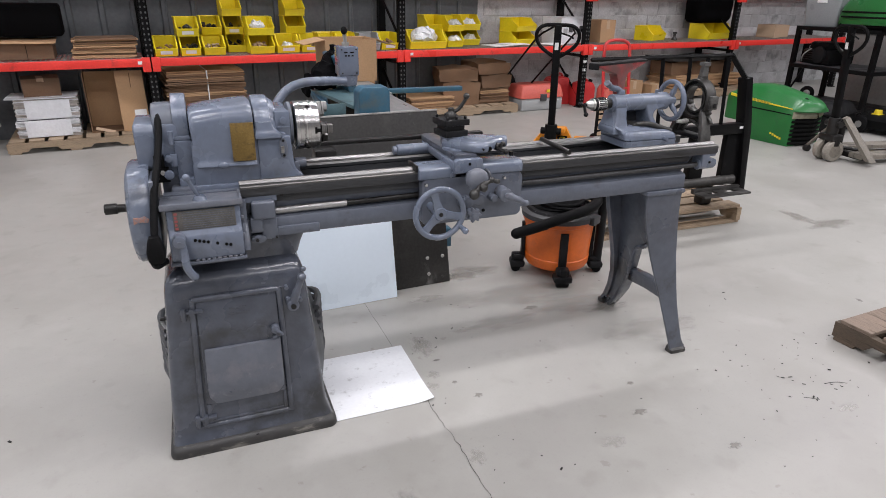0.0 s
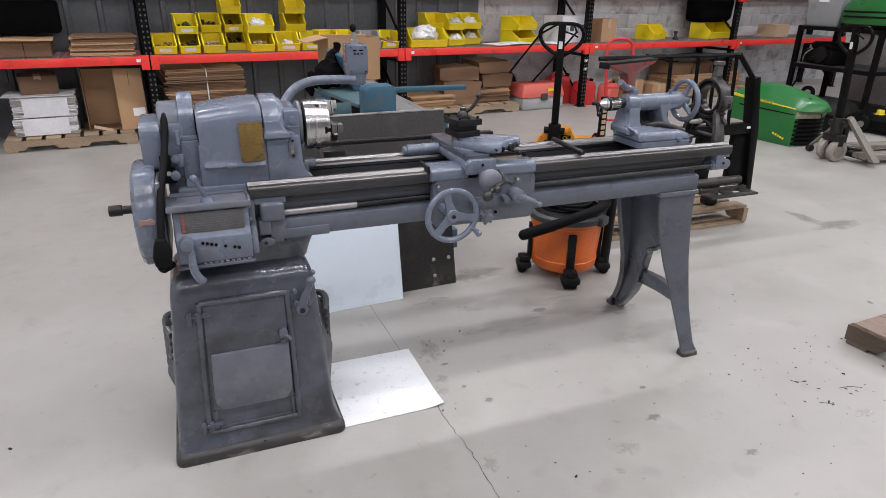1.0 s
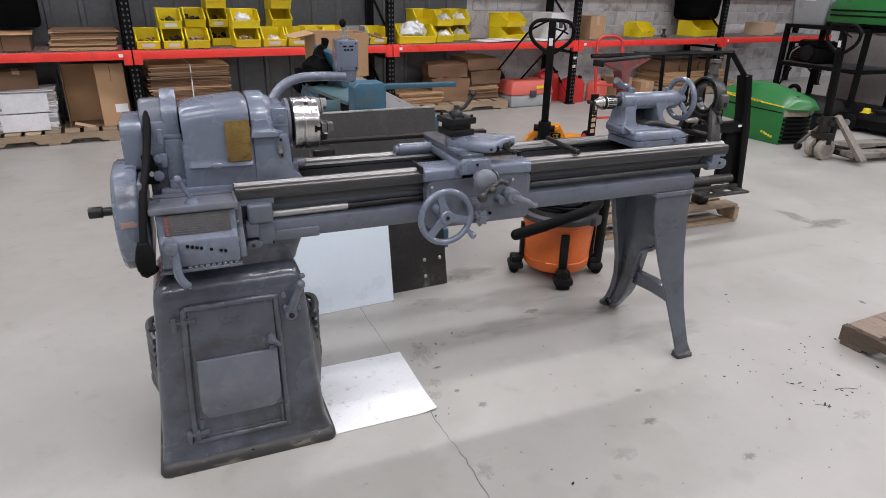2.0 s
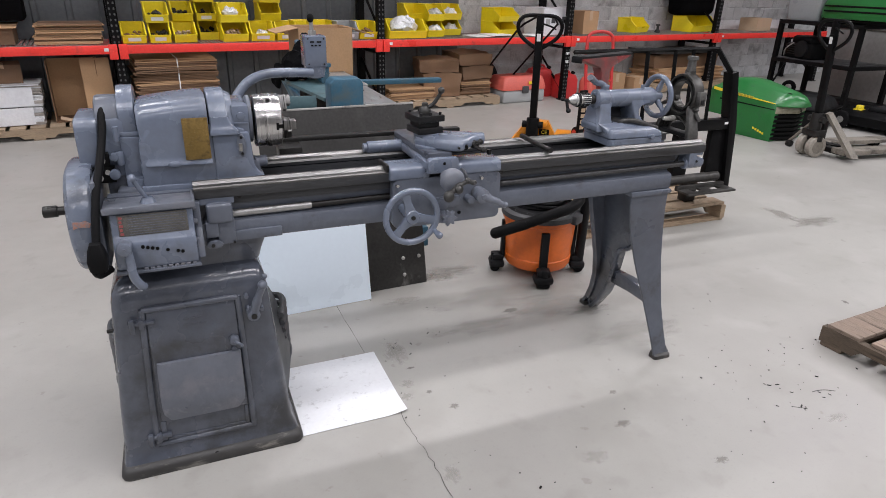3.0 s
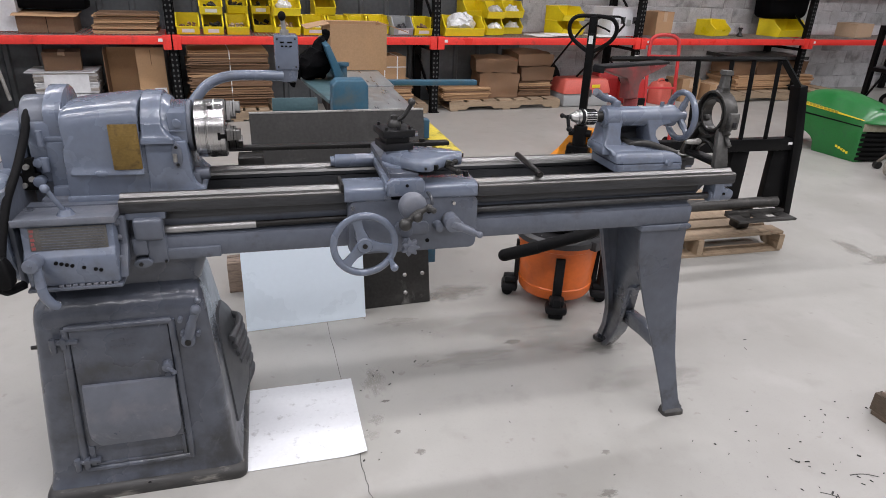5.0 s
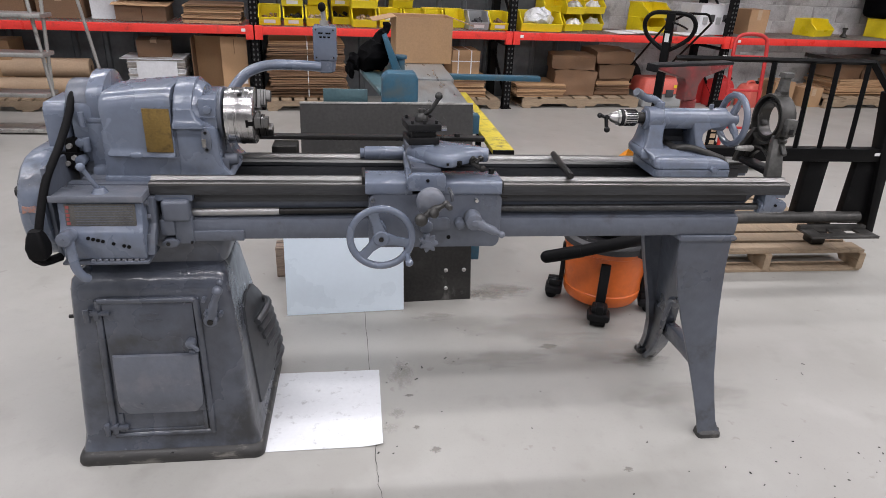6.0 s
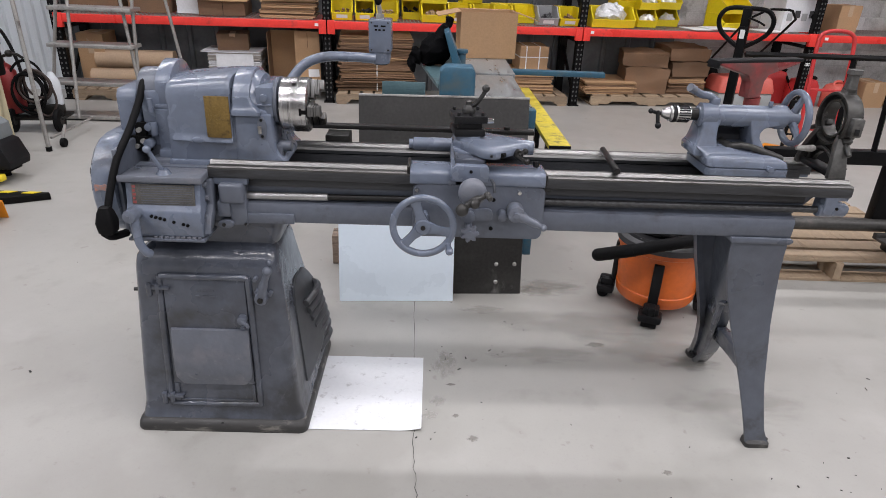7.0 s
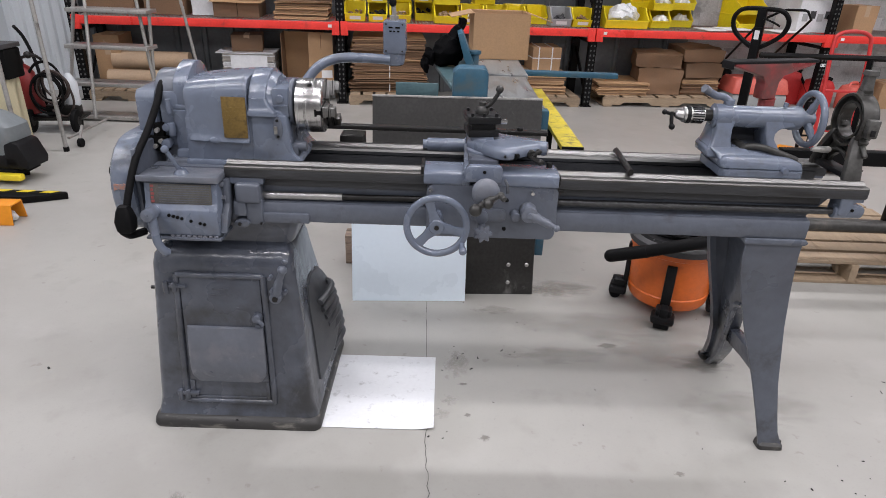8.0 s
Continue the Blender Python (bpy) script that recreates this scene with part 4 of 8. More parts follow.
        part("embossed_mark", bx(0.25 + 0.02 * i, 0.264 + 0.02 * i, tilt(0.54) - 0.0095, tilt(0.54) - 0.007, 0.525, 0.532, 0.001), PAINTW, dr)
    for z, x in ((0.538, 0.095), (0.128, 0.09)):
        h = J(bx(x, x + 0.075, tilt(z) - 0.019, tilt(z) + 0.005, z - 0.007, z + 0.006, 0.004), cy((x + 0.012, tilt(z) - 0.016, z - 0.028), (x + 0.012, tilt(z) - 0.016, z + 0.016), 0.0085, seg=12, b=0.002),
              bx(x + 0.03, x + 0.045, tilt(z) - 0.02, tilt(z), z - 0.02, z + 0.012, 0.003))
        part("hinge", h, PAINTW, dr)
    lt = J(cy((0.388, tilt(0.43) - 0.03, 0.433), (0.388, tilt(0.43), 0.433), 0.015, seg=16, b=0.004), tb([(0.388, tilt(0.43) - 0.028, 0.433), (0.405, tilt(0.43) - 0.03, 0.42), (0.408, tilt(0.4) - 0.03, 0.412)], 0.006, 8), cy((0.385, tilt(0.4) - 0.014, 0.397), (0.385, tilt(0.4), 0.397), 0.008, seg=12))
    part("latch", lt, PAINTM, dr)
    # clutch lever on the front
    lv = part("lever", J(cy((0.455, 0.005, 0.513), (0.455, 0.05, 0.513), 0.02, seg=18, b=0.004), tb([(0.455, 0.018, 0.513), (0.47, 0.004, 0.57), (0.487, -0.004, 0.615)], [0.014] * 7 + [0.011] * 6, 10), ball((0.488, -0.006, 0.622), 0.015), ball((0.496, 0.0, 0.648), 0.009)), PAINTM, lathe, "short cast lever with a ball end")
    part("pivot_cap", cy((0.455, -0.001, 0.513), (0.455, 0.008, 0.513), 0.009, seg=12), DSTEEL, lv)
    for x, z in ((0.438, 0.575), (0.44, 0.53), (0.482, 0.525)):
        part("bolt", cy((x, 0.02, z), (x, 0.045, z), 0.007, seg=6), PAINTM, lv)
    # ribbed side covers
    for s, xf in ((1, lambda z: 0.548 - 0.078 * (z - 0.09)), (-1, lambda z: 0.052 + 0.068 * (z - 0.09))):
        ol = [(0.15, 0.1), (0.17, 0.085), (0.3, 0.09), (0.42, 0.13), (0.44, 0.22), (0.40, 0.40), (0.33, 0.47), (0.22, 0.49), (0.165, 0.47), (0.152, 0.40)]
        rings = ((-0.01, 1.0, 0.29), (0.008, 1.0, 0.29), (0.022, 0.86, 0.31), (0.04, 0.62, 0.335), (0.047, 0.36, 0.35))
        c = loft([[(xf(z) + s * o, yc + (y - 0.29) * k, 0.29 + (z - 0.29) * k) for y, z in ol] for o, k, yc in rings])
        cover = part("side_cover", c, VENT, lathe, "dark ribbed cover on the cabinet side")
        for i in range(7):
            z = 0.16 + i * 0.042
            y1 = 0.44 - 0.12 * max(0, (z - 0.22)) / 0.25
            part("rib", tb([(xf(z) + s * 0.035, y1 - 0.16, z - 0.012), (xf(z) + s * 0.055, y1 - 0.09, z), (xf(z) + s * 0.05, y1 - 0.03, z), (xf(z) + s * 0.004, y1 + 0.012, z - 0.01)], 0.0125, 8, 4), VENT, cover)
        part("drain_hole", cy((xf(0.13) + s * 0.01, 0.24, 0.17), (xf(0.13) + s * 0.019, 0.24, 0.17), 0.011, seg=12), BLACKT, cover)
    part("foot_rod", cy((0.032, 0.08, 0.5), (0.07, 0.08, 0.5), 0.006, seg=10), DSTEEL, lathe)


def tail_leg():
    for s in (0, 1):
        # outline of the leg board in x and z, and its lean in y
        left = [(1.918, 0.758), (1.917, 0.70), (1.924, 0.64), (1.943, 0.56), (1.976, 0.45), (2.01, 0.35), (2.045, 0.24), (2.072, 0.14), (2.09, 0.06), (2.1, 0.0)]
        right = [(2.094, 0.758), (2.093, 0.70), (2.095, 0.64), (2.101, 0.56), (2.11, 0.45), (2.122, 0.35), (2.133, 0.24), (2.148, 0.14), (2.161, 0.06), (2.185, 0.0)]
        def yy(z):
            t = 1 - z / 0.758
            a = 0.055 - 0.085 * (t ** 2.4)
            return a if s == 0 else 0.345 + 0.205 * (t ** 3.0)
        th = 0.022 if s else 0.013
        lo = []
        for (xl, z), (xr, _) in zip(left, right):
            y = yy(z)
            sg = 1 if s == 0 else -1
            lo.append([(xl, y, z), (xr, y, z), (xr, y + sg * th, z), (xl, y + sg * th, z)])
        bm = bevel(loft(lo), 0.004, 2, 50)
        sg = 1 if s == 0 else -1
        foot = zloft([(0, 2.097, 2.184, min(yy(0) - 0.005 * sg, yy(0) + 0.045 * sg), max(yy(0) - 0.005 * sg, yy(0) + 0.045 * sg)), (0.016, 2.097, 2.182, min(yy(0) - 0.004 * sg, yy(0) + 0.043 * sg), max(yy(0) - 0.004 * sg, yy(0) + 0.043 * sg)),
                      (0.026, 2.102, 2.166, min(yy(0.03), yy(0.03) + 0.035 * sg), max(yy(0.03), yy(0.03) + 0.035 * sg))], 0.012)
        flange = loft([[(xl + 0.0, yy(z) + sg * (th - 0.002), z), (xl + 0.02, yy(z) + sg * (th - 0.002), z), (xl + 0.02, yy(z) + sg * 0.035, z), (xl, yy(z) + sg * 0.035, z)] for (xl, z) in left[:-1]])
        # the rear leg's darker paint stands in for the shade it sits in
        lg = part("front_leg" if s == 0 else "rear_leg", J(bm, flange) if s else bm, LEGP if s == 0 else PAINTW, lathe, "curved cast-iron leg in dull grey paint")
        part("foot", foot, BASEW, lg, "grimy blackened foot")
        part("bolt", cy((2.175, yy(0.0) + sg * 0.02, 0.01), (2.175, yy(0.0) + sg * 0.02, 0.024), 0.009, seg=6), DSTEEL, lg)
    cap = pr([(1.91, 0.744), (1.91, 0.758), (2.098, 0.758), (2.106, 0.75), (2.106, 0.744), (2.096, 0.738), (1.917, 0.738), (1.91, 0.741)], "y", 0.05, 0.352, 0.003)
    part("leg_cap", cap, PAINTM, lathe)
    cx = lambda z: 2.008 + 0.13 * (1 - z / 0.758) ** 1.5
    def web(pts):
        bm = loft([[(x, y, z) for y, z in pts] for x in (-0.02, 0.02)])
        bmesh.ops.triangulate(bm, faces=[f for f in bm.faces if len(f.verts) > 4])
        for v in bm.verts:
            v.co.x += cx(v.co.z)
        return bm
    # shade between the legs is put into the colour of web, strut and rib
    part("web", J(web([(0.07, 0.74), (0.345, 0.74), (0.365, 0.6), (0.39, 0.45), (0.21, 0.45), (0.13, 0.475), (0.065, 0.52)]),
                  web([(0.21, 0.45), (0.385, 0.45), (0.4, 0.3), (0.425, 0.2), (0.47, 0.08), (0.53, 0.004), (0.47, 0.004), (0.41, 0.07), (0.335, 0.16), (0.28, 0.26)])), PAINTW, lathe, "flat web between the legs")
    part("strut", bevel(web([(0.3, 0.235), (0.258, 0.31), (0.16, 0.32), (0.045, 0.315), (0.04, 0.25), (0.16, 0.25)]), 0.004, 2, 40), PAINTW, lathe)
    ribp = [(cx(z) - 0.03, y, z) for y, z in ((0.075, 0.53), (0.14, 0.472), (0.2, 0.44), (0.24, 0.35), (0.285, 0.255), (0.34, 0.155), (0.415, 0.065), (0.46, 0.02))]
    part("inner_rib", tb(ribp, 0.011, 6, 3), PAINTW, lathe)


def bed():
    ol = [(0.088, 0.915), (0.088, 0.826), (0.060, 0.818), (0.056, 0.81), (0.056, 0.766), (0.06, 0.758), (0.34, 0.758), (0.344, 0.766), (0.344, 0.81), (0.315, 0.826), (0.315, 0.915), (0.275, 0.915), (0.275, 0.8), (0.125, 0.8), (0.125, 0.915)]
    # bed paint is darkened to stand in for shade on its lower face
    b = part("bed", J(pr(ol, "x", 0.1, 2.096), *[pr([(2.096, 0.9), (2.096, 0.826), (2.112, 0.84), (2.15, 0.884), (2.2, 0.888), (2.2, 0.9)], "y", y, y + 0.035) for y in (0.09, 0.275)]), PAINTM, lathe, "long grey cast-iron bed")
    for i in range(6):
        part("cross_rib", bx(0.6 + 0.28 * i, 0.625 + 0.28 * i, 0.12, 0.28, 0.79, 0.89), DSTEEL, b)
    # thin dark liner over the rear rail's inner face
    part("inner_wall", bx(0.4, 2.2, 0.2705, 0.2735, 0.813, 0.912), OILY_SHADE, b, "dark inner face of the rear rail")
    part("trough", bx(0.1, 2.12, 0.124, 0.276, 0.801, 0.812), DSTEEL, b)
    part("front_way", pr([(0.07, 0.925), (0.07, 0.934), (0.079, 0.943), (0.089, 0.943), (0.097, 0.934), (0.122, 0.932), (0.126, 0.925)], "x", 0.327, 2.236), WAY, b, "bright ground front way")
    part("way_edge", pr([(0.046, 0.925), (0.046, 0.93), (0.05, 0.9335), (0.07, 0.9335), (0.07, 0.925)], "x", 0.327, 2.236), OILW, b, "stained front edge of the way")
    part("way_side", pr([(0.05, 0.897), (0.045, 0.904), (0.045, 0.925), (0.125, 0.925), (0.125, 0.897)], "x", 0.327, 2.236), OILY_SHADE, b, "dark oily side of the way")
    part("way_side", pr([(0.275, 0.897), (0.275, 0.925), (0.355, 0.925), (0.355, 0.904), (0.35, 0.897)], "x", 0.1, 2.236), OILY_SHADE, b, "dark oily side of the way")
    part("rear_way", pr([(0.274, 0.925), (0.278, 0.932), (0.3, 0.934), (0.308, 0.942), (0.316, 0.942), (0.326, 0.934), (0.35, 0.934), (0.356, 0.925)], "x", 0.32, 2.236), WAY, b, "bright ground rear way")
    part("apron_strip", bx(0.4, 2.12, 0.078, 0.09, 0.866, 0.9, 0.002), OILY_SHADE, b, "dark oily strip below the way")
    teeth = bmesh.new()
    vs, fs = [], []
    k = 0
    for i in range(240):
        x = 0.5 + i * 0.0066
        if 0.93 < x < 1.3:
            continue
        q = [(x, 0.07, 0.897), (x + 0.0034, 0.07, 0.897), (x + 0.0034, 0.078, 0.897), (x, 0.078, 0.897), (x, 0.07, 0.888), (x + 0.0034, 0.07, 0.888), (x + 0.0034, 0.078, 0.888), (x, 0.078, 0.888)]
        vs += q
        fs += [tuple(k + j for j in f) for f in ((0, 1, 5, 4), (4, 5, 6, 7), (0, 4, 7, 3), (1, 2, 6, 5))]
        k += 8
    me = bpy.data.meshes.new("rack_teeth"); me.from_pydata(vs, [], fs); teeth.from_mesh(me); bpy.data.meshes.remove(me)
    part("gear_rack", J(teeth, bx(0.48, 2.1, 0.066, 0.086, 0.897, 0.901)), CAST, b, "toothed steel rack under the way")
    # end bracket
    horn = pr([(2.168, 0.924), (2.232, 0.924), (2.226, 0.912), (2.21, 0.902), (2.203, 0.893), (2.206, 0.882), (2.218, 0.877), (2.236, 0.874), (2.245, 0.866), (2.246, 0.85), (2.24, 0.841), (2.226, 0.838), (2.172, 0.84), (2.166, 0.85), (2.168, 0.87), (2.165, 0.9)], "y", 0.05, 0.112, 0.004, 3)
    e = J(horn, bx(2.2, 2.234, 0.05, 0.122, 0.886, 0.924, 0.003), cy((2.16, 0.075, 0.85), (2.246, 0.075, 0.85), 0.022, seg=18, b=0.004))
    eb = part("end_bracket", e, PAINTS, b, "scuffed grey end bracket")
    part("rear_cap", bx(2.2, 2.234, 0.278, 0.35, 0.886, 0.924, 0.003), PAINTS, b)
    part("oil_hole", cy((2.205, 0.046, 0.862), (2.205, 0.056, 0.862), 0.0045, seg=10), BLACKT, eb)
    # lead screw and its plain sleeve
    n = 260
    L = 2.19 - 1.3
    prof = [(0, 0.009)]
    for i in range(n):
        a = L * i / n
        prof += [(a + 0.0008, 0.0112), (a + 0.0022, 0.0112), (a + 0.0028, 0.0102), (a + L / n, 0.0102)]
    part("lead_screw", rev(prof + [(L, 0.009)], (1.3, 0.075, 0.846), (2.19, 0.075, 0.85), 12), SCREW, lathe, "long oily threaded lead screw")
    part("feed_rod", cy((0.66, 0.075, 0.838), (1.31, 0.075, 0.845), 0.0095, seg=16), DSTEEL, lathe, "dark steel feed rod")
    part("rod_sleeve", cy((0.39, 0.075, 0.836), (0.668, 0.075, 0.838), 0.012, seg=20, b=0.002), SLEEVE, lathe, "bright steel sleeve on the feed rod")
    # rod bracket beside the gearbox
    br = J(bx(0.354, 0.428, 0.03, 0.09, 0.822, 0.884, 0.01, 3), bx(0.346, 0.384, 0.034, 0.09, 0.779, 0.83, 0.006), bx(0.38, 0.43, 0.042, 0.09, 0.751, 0.83, 0.004),
           bx(0.425, 0.568, 0.046, 0.09, 0.757, 0.788, 0.003))
    brk = part("rod_bracket", br, PAINTM, lathe)
    oval = part("clamp_boss", pr([(0.367 + 0.024 * math.cos(k * math.pi / 10), 0.757 + 0.0125 * math.sin(k * math.pi / 10)) for k in range(20)], "y", 0.03, 0.06, 0.004), PAINTM, brk)
    part("bolt", cy((0.362, 0.026, 0.757), (0.362, 0.034, 0.757), 0.006, seg=6), DSTEEL, oval)
    part("bolt", cy((0.424, 0.036, 0.757), (0.424, 0.045, 0.757), 0.004, seg=6), BLACKOX, brk)
    part("bolt", cy((0.468, 0.06, 0.797), (0.468, 0.09, 0.797), 0.01, seg=6), BLACKOX, brk)
    part("bed_pad", bx(0.336, 0.437, 0.052, 0.09, 0.876, 0.906, 0.004), PAINT, b)
    part("bolt", cy((0.452, 0.05, 0.898), (0.452, 0.09, 0.898), 0.0075, seg=6), DSTEEL, b)


def gearbox():
    ol = [(0.085, 0.9), (0.0, 0.9), (-0.004, 0.89), (-0.012, 0.835), (-0.026, 0.815), (-0.03, 0.79), (-0.022, 0.735), (0.0, 0.728), (0.085, 0.728)]
    gb = part("gearbox", pr(ol[::-1], "x", 0.105, 0.318, 0.006), PAINT, lathe, "grey quick-change gearbox")
    shf = J(bx(0.09, 0.325, -0.012, 0.118, 0.9, 0.911, 0.004), bx(0.09, 0.325, -0.016, -0.008, 0.897, 0.916, 0.003), bx(0.318, 0.327, -0.014, 0.09, 0.897, 0.917, 0.003))
    part("tray", shf, PANELW, gb)
    tm = Matrix.Translation((0, -0.0105, 0.862)) @ Matrix.Rotation(radians(-8), 4, "X")
    part("index_plate", mv(bx(0.133, 0.302, -0.002, 0.002, -0.03, 0.029, 0.001), tm), DIAL, gb, "worn engraved index plate with rows of figures")
    for i in range(8):
        part("engraved_line", mv(bx(0.15, 0.296, -0.003, 0.0, -0.026 + 0.007 * i, -0.0245 + 0.007 * i), tm), PAINTM, gb)
    part("plate_margin", mv(bx(0.124, 0.134, -0.002, 0.002, -0.03, 0.029, 0.001), tm), DIAL, gb)
    for i in range(5):
        part("red_figure", mv(bx(0.1275, 0.1365 - 0.002 * (i % 2), -0.0032, 0.001, -0.027 + 0.0112 * i, -0.0195 + 0.0112 * i), tm), REDLBL, gb, "faded red marking")
    xs = [0.178, 0.19, 0.202, 0.214, 0.24, 0.266, 0.278]
    for i, x in enumerate(xs):
        z = 0.802 - 0.026 * (x - 0.178) / 0.1
        part("index_hole", cy((x, -0.032, z), (x, -0.02, z), 0.0048, seg=12), BLACKT, gb)
    for i in range(9):
        part("bottom_tooth", bx(0.172 + 0.016 * i, 0.183 + 0.016 * i, -0.026, -0.018, 0.731, 0.737, 0.001), PANELW, gb)
    part("bottom_lip", bx(0.1, 0.323, -0.03, 0.08, 0.722, 0.731, 0.003), PAINTM, gb)
    hd = J(cy((0.134, -0.075, 0.815), (0.134, -0.02, 0.81), 0.019, seg=20, b=0.004), tb([(0.138, -0.05, 0.812), (0.142, -0.058, 0.78), (0.146, -0.06, 0.73), (0.158, -0.055, 0.70), (0.164, -0.045, 0.69)], 0.0125, 10), cy((0.134, -0.079, 0.815), (0.134, -0.07, 0.815), 0.005, seg=10))
    part("tumbler_lever", hd, PAINT, gb, "curved gear selector lever")
    for y, z in ((0.02, 0.885), (0.03, 0.84), (0.01, 0.79), (0.055, 0.82)):
        part("bolt", cy((0.316, y, z), (0.328, y, z), 0.0085, seg=8), PANELW, gb)
    part("end_plate", pr([(0.03, 0.895), (0.075, 0.895), (0.085, 0.85), (0.06, 0.8), (0.0, 0.75), (-0.02, 0.745), (0.0, 0.79), (0.03, 0.82)], "x", 0.318, 0.338, 0.003), PAINTM, gb)
    kv = J(ball((0.176, 0.013, 0.987), 0.0115), tb([(0.176, 0.013, 0.99), (0.19, 0.02, 0.955), (0.206, 0.03, 0.917)], 0.0065, 10), cy((0.206, 0.03, 0.911), (0.206, 0.03, 0.925), 0.022, 0.014, seg=16))
    part("top_lever", kv, PAINT, gb, "slim lever with a ball knob")


def headstock():
    # lower casting on the bed
    base = J(pr([(0.196, 0.915), (0.5, 0.915), (0.5, 1.02), (0.492, 1.08), (0.42, 1.1), (0.22, 1.1), (0.2, 1.05)], "y", 0.118, 0.38, 0.008), bx(0.192, 0.5, 0.1105, 0.15, 0.905, 0.93, 0.005))
    hs = part("headstock", base, PAINT, lathe, "glossy grey headstock casting")

    def arch(x0, x1, yf, yb, z0, zt, r, n=10):
        c = (yf + yb) / 2
        pts = [(yf, z0), (yf, zt - r)]
        for i in range(n + 1):
            t = math.pi - math.pi * i / n
            pts.append((c + (c - yf) * math.cos(t), zt - r + r * math.sin(t)))
        pts += [(yb, zt - r), (yb, z0)]
        return pts, x0, x1
    gp = [(0.172, 1.075), (0.172, 1.13), (0.176, 1.146), (0.188, 1.16), (0.214, 1.178), (0.245, 1.191), (0.275, 1.197), (0.305, 1.193), (0.332, 1.18), (0.355, 1.155), (0.364, 1.12), (0.364, 1.075)]
    part("belt_guard", pr(gp, "x", 0.155, 0.2, 0.005), PAINT, hs, "arched belt guard")
    part("guard_foot", J(bx(0.151, 0.203, 0.164, 0.37, 1.064, 1.08, 0.006), bx(0.15, 0.205, 0.16, 0.34, 0.91, 1.066, 0.006), bx(0.15, 0.21, 0.14, 0.2, 0.905, 0.95, 0.012)), PAINT, hs)
    gpt = arch(0, 0, 0.19, 0.345, 0.975, 1.14, 0.09)[0]
    part("cover_gap", pr(gpt, "x", 0.199, 0.2035), BLACKT, hs)
    # cover over the cone pulley: one sheet from the flared bottom lip over the top, lower towards the left
    lo = []
    nu = 22
    for i in range(nu + 1):
        u = i / nu
        roll = max(0.0, 1 - min(u * 1.4, 1 - u) / 0.06) ** 2
        zt = 1.16 + 0.02 * (1 - (1 - u) ** 1.5)
        back = 0.013 * (1 - u)
        sec = [(0.12, 0.986), (0.101 + 0.004 * roll, 0.9855), (0.0985 + 0.004 * roll, 0.989), (0.1, 0.995), (0.104, 1.002), (0.106, 1.012), (0.1055, 1.035), (0.1055, 1.06), (0.107, 1.085)]
        for k in range(19):
            t = math.pi * (1 - k / 18)
            c_, s_ = math.cos(t), math.sin(t)
            sec.append((0.2285 + 0.1215 * math.copysign(abs(c_) ** 0.5, c_), zt - 0.07 + 0.07 * s_ ** 0.62))
        sec += [(0.35, 1.0), (0.2, 0.99)]
        ring = []
        for j, (y, z) in enumerate(sec):
            x0 = 0.203 + 0.008 * min(1.0, max(0.0, (1.11 - z) / 0.12))
            d = Vector((0, 0.2285 - y, 1.04 - z)).normalized() * 0.0055 * roll if 3 <= j < len(sec) - 2 else Vector((0, 0, 0))
            ring.append((x0 + (0.3915 - x0) * u, y + d.y + back * (1 if y < 0.22 else 0), z + d.z))
        lo.append(ring)
    cov = part("pulley_cover", loft(lo), PAINT, hs, "smooth curved pulley cover with a flared lip")
    part("lip_tab", mv(ball((0, 0, 0), 0.012, (1.5, 0.5, 0.8), 18, 12), Matrix.Translation((0.288, 0.106, 0.992))), PAINT, cov)
    pl = J(bx(0.32, 0.39, -0.002, 0.002, -0.06, 0.06, 0.0008))
    bpx = part("name_plate", mv(pl, Matrix.Translation((0, 0.1028, 1.063)) @ Matrix.Rotation(radians(-1), 4, "X")), BRASS, hs, "tarnished brass data plate")
    for z in (1.012, 1.12):
        for x in (0.325, 0.385):
            part("rivet", cy((x, 0.099, z), (x, 0.103, z), 0.0022, seg=8), BRASS, bpx)
    for i in range(7):
        part("engraved_line", bx(0.328, 0.382 - 0.01 * (i % 3), 0.1003, 0.1009, 1.02 + 0.012 * i, 1.0212 + 0.012 * i), BRASS, bpx)
    # right bearing cap, its flared foot and the nose bearing block
    a, x0, x1 = arch(0.396, 0.446, 0.108, 0.36, 1.08, 1.188, 0.1)
    part("bearing_cap", pr(a, "x", x0, x1, 0.008), PAINT, hs, "arched bearing cap")
    a2, x0, x1 = arch(0.44, 0.462, 0.116, 0.352, 1.078, 1.179, 0.096)
    part("cap_rim", bevel(loft([[(x, 0.234 + (y - 0.234) * k, 1.08 + (z - 1.08) * k) for y, z in a2] for x, k in ((0.44, 1.0), (0.452, 0.99), (0.466, 0.9))]), 0.003, 2, 40), PAINT, hs)
    fl = loft([[(x, y, z) for x, y in rrect(x0, x1, yf, 0.366, 0.008)] for z, x0, x1, yf in ((1.07, 0.392, 0.476, 0.099), (1.08, 0.392, 0.476, 0.098), (1.088, 0.394, 0.468, 0.102), (1.1, 0.396, 0.456, 0.106), (1.12, 0.397, 0.448, 0.108))])
    part("cap_flange", fl, PAINT, hs)
    gpt = arch(0, 0, 0.119, 0.345, 0.985, 1.17, 0.095)[0]
    part("cover_gap", pr(gpt, "x", 0.392, 0.396), BLACKT, hs)
    part("right_pier", pr([(0.398, 0.92), (0.54, 0.92), (0.54, 0.934), (0.528, 0.944), (0.516, 0.958), (0.51, 0.98), (0.508, 1.02), (0.504, 1.072), (0.398, 1.072)], "y", 0.112, 0.36, 0.007), PAINT, hs)
